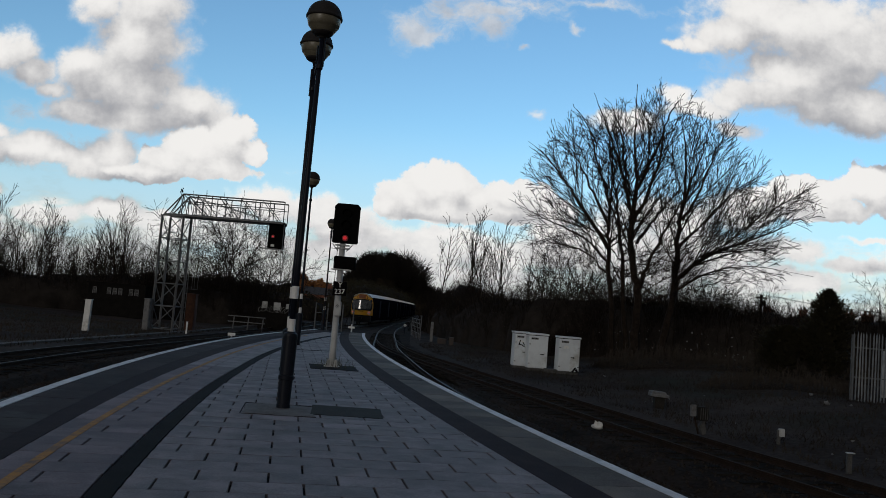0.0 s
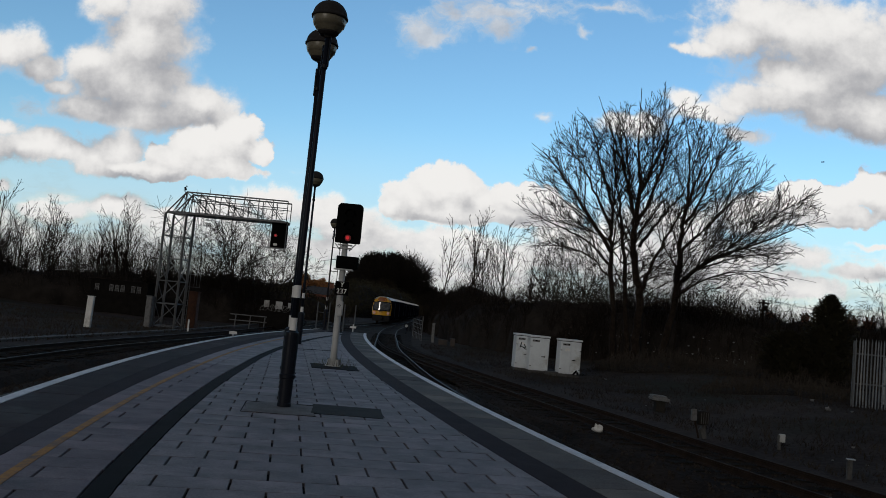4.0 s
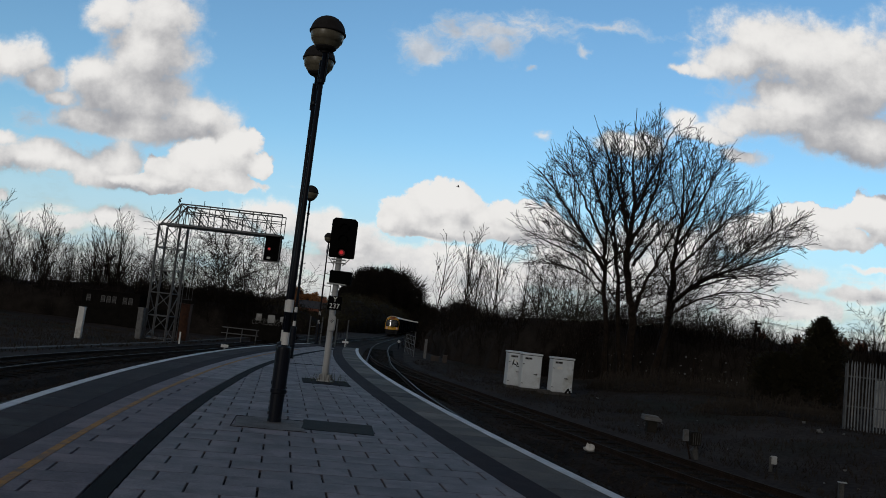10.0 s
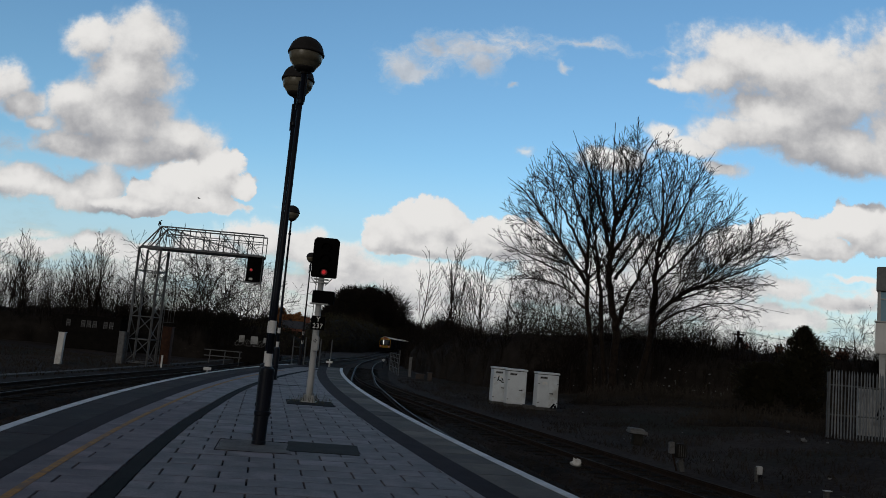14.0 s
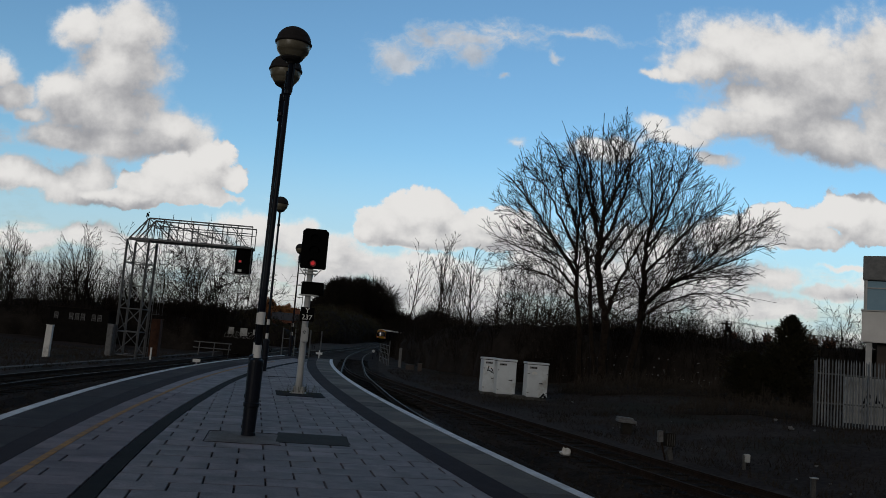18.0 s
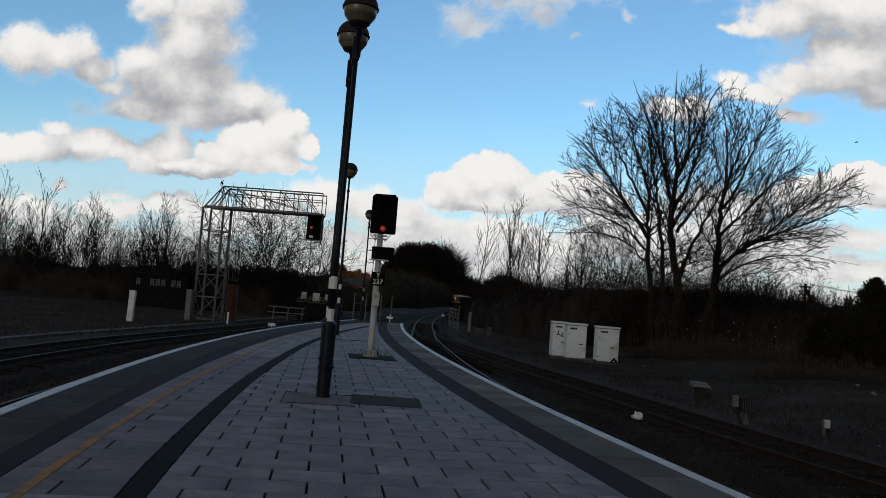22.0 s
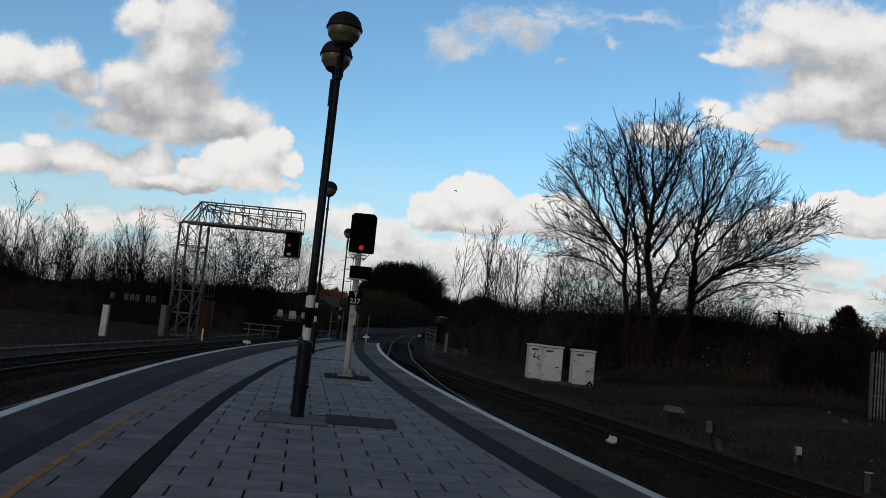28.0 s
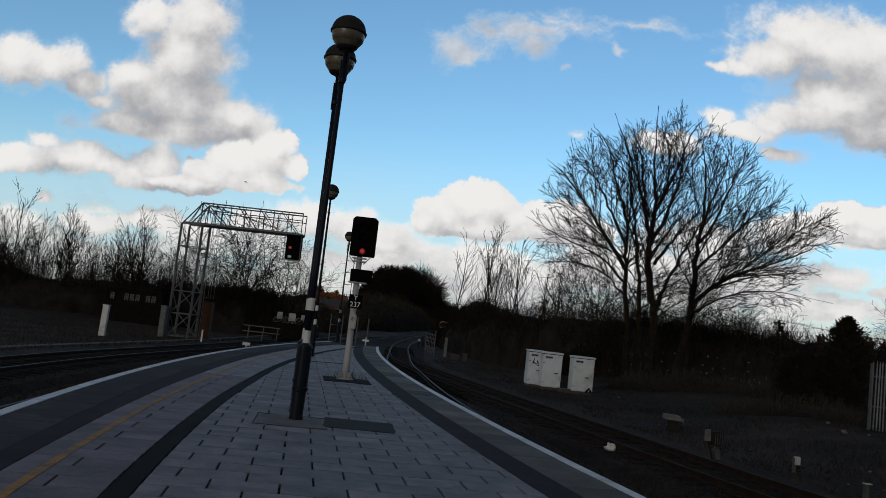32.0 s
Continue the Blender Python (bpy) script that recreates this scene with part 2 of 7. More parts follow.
MORTAR = material("mortar_patch", (0.150, 0.142, 0.138), (0.078, 0.073, 0.072), 2.5, 0.9, fine=40, bump=0.5, stain=(0.05, 0.05, 0.05))
MORTAR_PALE = material("weathered_board", (0.42, 0.42, 0.41), (0.12, 0.12, 0.12), 3.0, 0.8, stain=(0.04, 0.04, 0.04))
# sky reflection put into the pane colour as light blue
SKY_GLASS = material("sky_reflection_glass", (0.26, 0.42, 0.52), (0.18, 0.32, 0.42), 0.6, 0.12, bump=0.0, spec=0.9)
DEAD_GRASS = material("dead_grass", (0.0484, 0.0402, 0.0312), (0.0228, 0.0190, 0.0150), 0.4, 0.9, bump=0.0, spec=0.1)
GREY_GULL = material("gull_plumage", (0.10, 0.10, 0.10), (0.05, 0.05, 0.05), 8.0, 0.8, bump=0.1)
# near-black brown of the low shed and the sprayed wall
DARK_WALL = material("dark_wall", (0.014, 0.0125, 0.0115), (0.008, 0.0075, 0.007), 2.0, 0.95, fine=30, spec=0.05)
WEATHERED = material("weathered_grey_paint", (0.1728, 0.1764, 0.1800), (0.1080, 0.1094, 0.1116), 6.0, 0.7, fine=60, stain=(0.07, 0.06, 0.05))
SAND = material("grey_concrete", (0.088, 0.087, 0.084), (0.046, 0.045, 0.044), 5.0, 0.9, fine=30)

# ---- helpers ----


def part(name, bm, mat, parent=None, label="", smooth_faces=False):
    """Links a bmesh as one mesh object, under a parent or alone."""
    me = bpy.data.meshes.new(name)
    if smooth_faces:
        for face in bm.faces:
            face.smooth = True
    bm.to_mesh(me)
    bm.free()
    for m in (mat if isinstance(mat, (list, tuple)) else (mat,)):
        me.materials.append(m)
    ob = new(name, me)
    ob.parent = parent
    if label:
        ob["label"] = label
    return ob


def raw(name, verts, faces, mat, parent=None, smooth_faces=False):
    me = bpy.data.meshes.new(name)
    me.from_pydata(verts, [], faces)
    if smooth_faces:
        me.shade_smooth()
    me.materials.append(mat)
    ob = new(name, me)
    ob.parent = parent
    return ob


def holder(name, label, category, at=(0, 0, 0), turn=0.0, group=""):
    ob = new(name)
    ob.matrix_basis = pose(*at, 0, 0, turn)
    return tagged(ob, label, category, group)


def box(bm, x, y, z, sx, sy, sz, m=None, bevel=0.0):
    """A box about (x, y, z) of the full sizes, turned by m; bevelled edges when asked."""
    made = bmesh.ops.create_cube(bm, size=1.0, matrix=(m or Matrix()) @ Matrix.Translation((x, y, z)) @ Matrix.Diagonal((sx, sy, sz, 1)))
    if bevel:
        edges = list({e for v in made["verts"] for e in v.link_edges})
        bmesh.ops.bevel(bm, geom=edges, offset=bevel, segments=2, affect="EDGES")
    return bm


def boxed(name, x, y, z, sx, sy, sz, mat, parent=None, label="", bevel=0.0, m=None):
    return part(name, box(bmesh.new(), x, y, z, sx, sy, sz, m, bevel), mat, parent, label)


def bar(bm, a, b, r, r2=None, sides=8):
    """A round bar from a to b."""
    a, b = Vector(a), Vector(b)
    turn = (b - a).to_track_quat("Z", "Y").to_matrix().to_4x4()
    bmesh.ops.create_cone(bm, cap_ends=True, segments=sides, radius1=r, radius2=r if r2 is None else r2, depth=(b - a).length,
                          matrix=Matrix.Translation((a + b) / 2) @ turn)
    return bm


def lathe(bm, profile, sides=24, at=(0, 0, 0)):
    """Turns a profile of (radius, height) pairs about the z axis."""
    rings = []
    for r, z in profile:
        rings.append([bm.verts.new((at[0] + r * math.cos(2 * math.pi * k / sides), at[1] + r * math.sin(2 * math.pi * k / sides), at[2] + z)) for k in range(sides)])
    for low, high in zip(rings, rings[1:]):
        for k in range(sides):
            bm.faces.new((low[k], low[(k + 1) % sides], high[(k + 1) % sides], high[k]))
    bm.faces.new(rings[0][::-1])
    bm.faces.new(rings[-1])
    return bm


def text_mesh(words, size, mat, parent, m, name="lettering"):
    curve = bpy.data.curves.new("lettering", "FONT")
    curve.body, curve.size, curve.extrude, curve.align_x, curve.align_y = words, size, 0.002, "CENTER", "CENTER"
    temp = bpy.data.objects.new("lettering", curve)
    scene.collection.objects.link(temp)
    me = bpy.data.meshes.new_from_object(temp.evaluated_get(bpy.context.evaluated_depsgraph_get()))
    bpy.data.objects.remove(temp)
    me.materials.clear()
    me.materials.append(mat)
    ob = new(name, me)
    ob.parent = parent
    ob.matrix_basis = m
    return ob


# ---- the plan: platform edges and track lines as x over y ----


def eased(y):
    """Below y = 4 the edges run on straight."""
    return max(y, 4.0), min(y - 4.0, 0.0)


def left_edge(y):
    y, back = eased(y)
    return -3.0008 - 0.26277 * y + 0.0042665 * y * y - 0.2286 * back


def right_edge(y):
    y, back = eased(y)
    return 4.726 - 0.30424 * y + 0.0026044 * y * y - 0.2834 * back


def offset(edge, y, d):
    """The point d metres to the right of an edge line at y, square to it."""
    s = (edge(y + 0.05) - edge(y - 0.05)) / 0.1
    n = math.hypot(1, s)
    return edge(y) + d / n, y - d * s / n


def through_points(ys, xs):
    """A smooth curve x(y) through a few points."""
    ys, xs = np.array(ys, float), np.array(xs, float)
    slope = np.gradient(xs, ys)

    def at(y):
        k = int(np.clip(np.searchsorted(ys, y) - 1, 0, len(ys) - 2))
        h = ys[k + 1] - ys[k]
        s = (y - ys[k]) / h
        if s < 0 or s > 1:
            e = 0 if s < 0 else -1
            return float(xs[e] + slope[e] * (y - ys[e]))
        return float(xs[k] * (1 + 2 * s) * (1 - s) ** 2 + slope[k] * h * s * (1 - s) ** 2 + xs[k + 1] * s * s * (3 - 2 * s) + slope[k + 1] * h * s * s * (s - 1))
    return at


END = 44.0  # the platform's far end
RAIL_TOP = -0.92

# ---- ground ----


def ground_height(x, y):
    """Level trackbed; the verge rises to the fence on one side, a low bank on the other."""
    r = right_edge(min(y, 44)) if y < 60 else -4.0
    rise = np.clip((x - max(r + 8.5, 7.5)) / 8.0, 0, 1)
    far = np.clip((y - 48) / 30, 0, 1)
    z = -1.12 + 0.72 * rise * rise * (3 - 2 * rise) * (1 - 0.5 * far)
    z += 0.5 * np.clip((-24 - x) / 14, 0, 1)
    off = abs(x + 3) > 14 or y < -30
    z += (0.10 * noise.noise((x * 0.35, y * 0.35, 0)) + 0.04 * noise.noise((x * 1.7, y * 1.7, 3))) * (1.0 if off or rise > 0.02 else 0.25)
    if -22 < x < 12 and -14 < y < 110:
        # the trackbed lies in a shallow cutting
        lo, hi = far_line(min(y, 100)) - 2.2, track_two(min(y, 61)) + 2.2
        z -= 0.22 * float(np.clip((x - lo) / 1.0, 0, 1) * np.clip((hi - x) / 1.0, 0, 1))
    return float(z)


def build_ground():
    steps = [-3000, -1200, -500, -250, -120, -70]
    xs = steps + list(np.arange(-45, -22, 1.0)) + list(np.arange(-22, 12, 0.5)) + list(np.arange(12, 45.1, 1.0)) + [-v for v in reversed(steps)]
    ys = [-3000, -1000, -300, -100, -40] + list(np.arange(-15, 75, 1.0)) + list(np.arange(75, 400, 12.0)) + [600, 1000, 3000]
    verts = [(x, y, ground_height(x, y)) for y in ys for x in xs]
    w = len(xs)
    faces = [(j * w + i, j * w + i + 1, (j + 1) * w + i + 1, (j + 1) * w + i) for j in range(len(ys) - 1) for i in range(w - 1)]
    tagged(raw("ground", verts, faces, SOIL, smooth_faces=True), "dark winter ground of bare soil and thin grass", "ground", kind="structure")


# ---- tracks ----
track_one = through_points([-30, -10, 0, 10, 20, 30, 40, 48, 60, 76, 90, 110, 140, 190, 230, 283, 325, 420],
                           [right_edge(y) + 1.52 for y in (-30, -10, 0, 10, 20, 30, 40)] + [-2.62, -3.40, -4.30, -4.7, -4.6, -4.0, -3.4, -2.8, -0.9, 1.2, 6.0])
two_gap = through_points([-30, 5, 13, 18, 24, 28.5, 35, 45, 54, 62], [6.6, 5.8, 5.2, 4.7, 4.2, 3.7, 2.8, 1.35, 0.4, 0.0])


def track_two(y):
    return track_one(y) + two_gap(y)


through_line = through_points([-30, 0, 10, 20, 30, 40, 50, 62, 80, 97, 108, 124, 146, 184, 222, 246, 267, 283, 301, 322, 420],
                              [left_edge(y) - 1.52 for y in (-30, 0, 10, 20, 30, 40)] + [-8.2, -8.9, -9.3, -8.75, -7.9, -7.25, -7.05, -6.8, -6.35, -5.8, -5.0, -4.3, -3.6, -2.5, 3.0])
far_line = through_points([-30, 0, 10, 20, 30, 40, 55, 75, 100], [left_edge(y) - 6.0 for y in (-30, 0, 10, 20, 30, 40)] + [-12.2, -12.4, -12.9])


def side(line, y, d):
    s = (line(y + 0.25) - line(y - 0.25)) / 0.5
    n = math.hypot(1, s)
    return line(y) + d / n, y - d * s / n


def sweep(line, profile, y0, y1, step, z=0.0, gauge=0.0):
    """Sweeps a profile of (across, up) pairs along a line."""
    ys = np.arange(y0, y1 + 0.01, step)
    verts, faces, n = [], [], len(profile)
    for y in ys:
        for d, up in profile:
            x, yy = side(line, y, gauge + d)
            verts.append((x, yy, z + up))
    for k in range(len(ys) - 1):
        for j in range(n):
            a, b = k * n + j, k * n + (j + 1) % n
            faces.append((a, b, b + n, a + n))
    faces.append(tuple(range(n))[::-1])
    faces.append(tuple(range((len(ys) - 1) * n, len(ys) * n)))
    return verts, faces


WEB = [(-0.07, -0.155), (0.07, -0.155), (0.07, -0.143), (0.012, -0.12), (0.012, -0.045), (0.036, -0.035), (0.036, -0.006), (-0.036, -0.006), (-0.036, -0.035), (-0.012, -0.045), (-0.012, -0.12), (-0.07, -0.143)]
HEAD = [(-0.034, -0.006), (0.034, -0.006), (0.032, 0.0), (-0.032, 0.0)]


def build_track(name, line, y0, y1, label, shiny, near):
    top = new(name)
    tagged(top, label, "railway track", kind="structure")
    for d in (-0.75, 0.75):
        rail = raw("rail", *sweep(line, WEB, y0, y1, 1.0 if y1 < 120 else 2.0, RAIL_TOP, d), RAIL, top)
        raw("railhead", *sweep(line, HEAD, y0, y1, 1.0 if y1 < 120 else 2.0, RAIL_TOP, d), SHINE if shiny else RAIL, rail)
    bed = [(-1.75, -0.24), (1.75, -0.24), (2.45, -0.44), (-2.45, -0.44)]
    raw("ballast_bed", *sweep(line, bed[::-1], y0, y1, 2.0, RAIL_TOP), BALLAST, top)
    shape = box(bmesh.new(), 0, 0, 0, 2.5, 0.25, 0.2, bevel=0.02)
    mesh = bpy.data.meshes.new("sleeper")
    shape.to_mesh(mesh)
    shape.free()
    mesh.materials.append(SLEEPER)
    for k, y in enumerate(np.arange(near[0], near[1], 0.7)):
        s = new("sleeper", mesh)
        s.parent = top
        turn = math.degrees(math.atan2(line(y) - line(y + 0.5), 0.5))
        s.matrix_basis = pose(line(y), y, RAIL_TOP - 0.318 + 0.012 * math.sin(k * 2.3), 0, 0, turn + 0.6 * math.sin(k * 1.7))
    return top


def build_tracks():
    build_track("track_platform", track_one, -14, 330, "railway track curving along the platform and away", True, (14, 80))
    build_track("track_siding", track_two, -14, 61, "rusty siding track joining the platform line", False, (8, 58))
    build_track("track_through", through_line, -14, 350, "railway track beyond the far platform face", True, (10, 60))
    build_track("track_far", far_line, -14, 100, "outer railway track beside the signal gantry", True, (12, 60))
    trough = new("cable_trough")
    tagged(trough, "low concrete cable trough along the outer track", "cable trough", kind="structure")
    raw("trough", *sweep(far_line, [(-0.2, 0.0), (0.2, 0.0), (0.2, 0.16), (-0.2, 0.16)][::-1], -10, 90, 1.0, -1.2, -3.3), SAND, trough)
    # loose stones on and beside the beds
    verts, faces = [], []
    for line, y0, y1, count in ((track_one, 14, 60, 3000), (track_two, 9, 50, 7000), (far_line, 12, 45, 4000), (through_line, 6, 45, 9000)):
        for _ in range(count):
            y = y0 + (y1 - y0) * random.random() ** 1.6
            d = random.uniform(-2.6, 2.6)
            x, yy = side(line, y, d)
            z = RAIL_TOP - 0.24 - 0.20 * max(0.0, (abs(d) - 1.75) / 0.7)
            r = random.uniform(0.02, 0.05)
            k = len(verts)
            for a in range(4):
                t = a * 1.57 + random.uniform(0, 0.7)
                verts.append((x + r * math.cos(t), yy + r * math.sin(t), z - 0.01))
            verts.append((x + r * 0.3, yy, z + r * random.uniform(0.6, 1.2)))
            verts.append((x - r * 0.3, yy + r * 0.3, z + r * random.uniform(0.5, 1.0)))
            faces += [(k, k + 1, k + 4), (k + 1, k + 2, k + 5, k + 4), (k + 2, k + 3, k + 5), (k + 3, k, k + 4, k + 5)]
    tagged(raw("ballast_stones", verts, faces, STONE), "loose grey-brown ballast stones between the rails", "ballast", kind="stuff")


# ---- the platform ----
BACK = -14.0
TURN = radians(10.2)  # the paving's lie
ALONG, ACROSS = Vector((-math.sin(TURN), math.cos(TURN))), Vector((math.cos(TURN), math.sin(TURN)))


def ribbon(name, edge, d0, d1, z0, z1, y0, y1, mat, parent, step=0.5):
    """A thick strip that follows an edge of the platform between two offsets."""
    ys = list(np.arange(y0, y1, step)) + [y1]
    verts, faces = [], []
    for y in ys:
        a, b = (d(y) if callable(d) else d for d in (d0, d1))
        for d, z in ((a, z0), (b, z0), (b, z1), (a, z1)):
            verts.append((*offset(edge, y, d), z))
    for k in range(len(ys) - 1):
        for j in range(4):
            a, b = 4 * k + j, 4 * k + (j + 1) % 4
            faces.append((b, a, a + 4, b + 4))
    faces += [(0, 1, 2, 3), tuple(4 * (len(ys) - 1) + j for j in (3, 2, 1, 0))]
    return raw(name, verts, faces, mat, parent)


def bow(near, far):
    """An offset that grows a little along the first metres of the platform."""
    return lambda y: float(np.interp(y, [6, 17], [near, far]))


STRIP_IN, STRIP_OUT = bow(2.145, 2.385), bow(1.955, 2.19)
LINE_A, LINE_B = bow(1.27, 1.43), bow(1.355, 1.51)
BAND_IN = bow(1.04, 1.17)


def cut(poly, p, n):
    """The side of a polygon where (q - p) . n > 0."""
    out = []
    for a, b in zip(poly, poly[1:] + poly[:1]):
        da, db = (a - p).dot(n), (b - p).dot(n)
        if da >= 0:
            out.append(a)
        if da * db < 0:
            out.append(a + (b - a) * (da / (da - db)))
    return out


def prism(poly, z0, z1, chamfer=0.006):
    """Verts and faces of a slab over a polygon, with a small worn chamfer."""
    c = sum(poly, Vector((0, 0))) / len(poly)
    n = len(poly)
    inner = [p + (c - p).normalized() * chamfer for p in poly]
    verts = [(*p, z0) for p in poly] + [(*p, z1 - chamfer * 0.6) for p in poly] + [(*p, z1) for p in inner]
    faces = [tuple(range(2 * n, 3 * n))]
    for k in range(n):
        j = (k + 1) % n
        faces += [(k, j, n + j, n + k), (n + k, n + j, 2 * n + j, 2 * n + k)]
    return verts, faces


def area(poly):
    return abs(sum(a.x * b.y - b.x * a.y for a, b in zip(poly, poly[1:] + poly[:1]))) / 2


def build_platform():
    top = new("platform")
    tagged(top, "curved island platform paved in grey concrete slabs", "platform", kind="structure")
    # body with a brick face on both sides
    ys = list(np.arange(BACK, END, 1.0)) + [END]
    verts, faces = [], []
    for y in ys:
        l, r = left_edge(y) + 0.10, right_edge(y) - 0.10
        verts += [(l, y, -1.3), (l, y, -0.035), (r, y, -0.035), (r, y, -1.3)]
    for k in range(len(ys) - 1):
        for j in range(3):
            a = 4 * k + j
            faces.append((a, a + 1, a + 5, a + 4))
    n = 4 * (len(ys) - 1)
    faces += [(3, 2, 1, 0), (n, n + 1, n + 2, n + 3)]
    raw("platform_body", verts, faces, JOINT, top)
    for edge, sign in ((left_edge, 1), (right_edge, -1)):
        lo, hi = sorted((sign * 0.07, sign * 0.2))
        ribbon("brick_face", edge, lo, hi, -1.28, -0.1, BACK, END, BRICK, top, 1.0)
        a, b = (0.802, BAND_IN) if sign > 0 else (-1.20, -0.792)
        ribbon("tarmac_band", edge, a, b, -0.034, 0.0, BACK, END, TARMAC, top)
        a, b = sorted((0.0, sign * 0.145))
        ribbon("white_line", edge, a, b, -0.045, 0.006, BACK, END, WHITE_LINE, top)
    ribbon("dark_strip", left_edge, STRIP_OUT, STRIP_IN, -0.034, 0.001, BACK, END - 3, STRIP, top)
    ribbon("yellow_line", left_edge, LINE_A, LINE_B, -0.004, 0.0035, BACK, END - 8, YELLOW_LINE, top)
    return top


def build_paving(top):
    """Coping stones, slabs along the far edge, and the staggered slabs of the middle."""
    rest_v, rest_f = [], []

    def lay(name, poly, mat, z0, z1, near):
        if len(poly) < 3 or area(poly) < 0.004:
            return
        verts, faces = prism(poly, z0, z1)
        if near:
            c = sum(poly, Vector((0, 0))) / len(poly)
            ob = raw(name, [(x - c.x, y - c.y, z) for x, y, z in verts], faces, mat, top)
            ob.location = (c.x, c.y, 0)
        else:
            k = len(rest_v)
            rest_v.extend(verts)
            rest_f.extend(tuple(i + k for i in f) for f in faces)

    for edge, sign in ((left_edge, 1), (right_edge, -1)):
        y = -8.0
        wide = 0.798 if sign > 0 else 0.788
        while y < END - 0.05:
            e = min(y + 0.9, END)
            poly = [Vector(offset(edge, yy, sign * d)) for yy, d in ((y + 0.006, 0.148), (y + 0.006, wide), (e - 0.006, wide), (e - 0.006, 0.148))]
            if sign < 0:
                poly.reverse()
            poly = [p + Vector((0, 0)) for p in poly]
            if sign > 0:
                poly.reverse()
            lay("coping_stone", poly, COPING if sign > 0 else COPING_PALE, -0.034, random.uniform(-0.002, 0.003), True)
            y = e
    k, y = 0, -7.9
    while y < END - 3:
        joint = (STRIP_OUT(y) - 0.46) if k % 2 else LINE_A(y) + 0.05
        for a, b in ((BAND_IN(y) + 0.004, joint), (joint, STRIP_OUT(y) - 0.004)):
            g = 0.004
            poly = [Vector(offset(left_edge, yy, d)) for yy, d in ((y + 0.0010, a + g), (y + 0.0010, b - 4.4 * g), (y + 0.3990, b - 4.4 * g), (y + 0.3990, a + g))]
            lay("slab", poly, SLAB_EDGE, -0.034, random.uniform(-0.0018, 0.0), 5 < y < 17)
        y += 0.4
        k += 1
    full = prism([Vector(p) for p in ((-0.2895, -0.1974), (0.2895, -0.1974), (0.2895, 0.1974), (-0.2895, 0.1974))], -0.034, 0.0)
    mesh = bpy.data.meshes.new("slab")
    mesh.from_pydata(full[0], [], full[1])
    mesh.materials.append(SLAB)
    count = 0
    for row in range(-20, 118):
        for col in range(-22, 14):
            c = ALONG * (row * 0.4 + 0.15) + ACROSS * (col * 0.6 + (0.3 if row % 2 else 0.0) + 0.28)
            if not -8 < c.y < END + 0.3 or not left_edge(c.y) + 1.7 < c.x < right_edge(c.y) - 0.8:
                continue
            poly = [c + ACROSS * (0.2895 * i) + ALONG * (0.1974 * j) for i, j in ((-1, -1), (1, -1), (1, 1), (-1, 1))]
            whole = area(poly)
            for edge, d, way in ((left_edge, STRIP_IN(c.y) + 0.004, 1), (right_edge, -1.204, -1)):
                y = min(c.y, END - 0.1)
                p, q = Vector(offset(edge, y - 0.1, d)), Vector(offset(edge, y + 0.1, d))
                t = (q - p).normalized()
                poly = cut(poly, p, Vector((t.y, -t.x)) * way) if len(poly) > 2 else poly
            poly = cut(poly, Vector((0, END - 0.02)), Vector((0, -1))) if len(poly) > 2 else poly
            if len(poly) < 3:
                continue
            near = c.y > 4.5 and count < 290
            if near and area(poly) > whole * 0.999:
                ob = new("slab", mesh)
                ob.parent = top
                ob.matrix_basis = pose(c.x, c.y, random.uniform(-0.003, 0.001), random.uniform(-0.15, 0.15), random.uniform(-0.15, 0.15), math.degrees(TURN))
            else:
                lay("slab", poly, SLAB, -0.034, random.uniform(-0.003, 0.001), near)
            count += near
    tagged(raw("far_slabs", rest_v, rest_f, SLAB, top), kind="stuff")


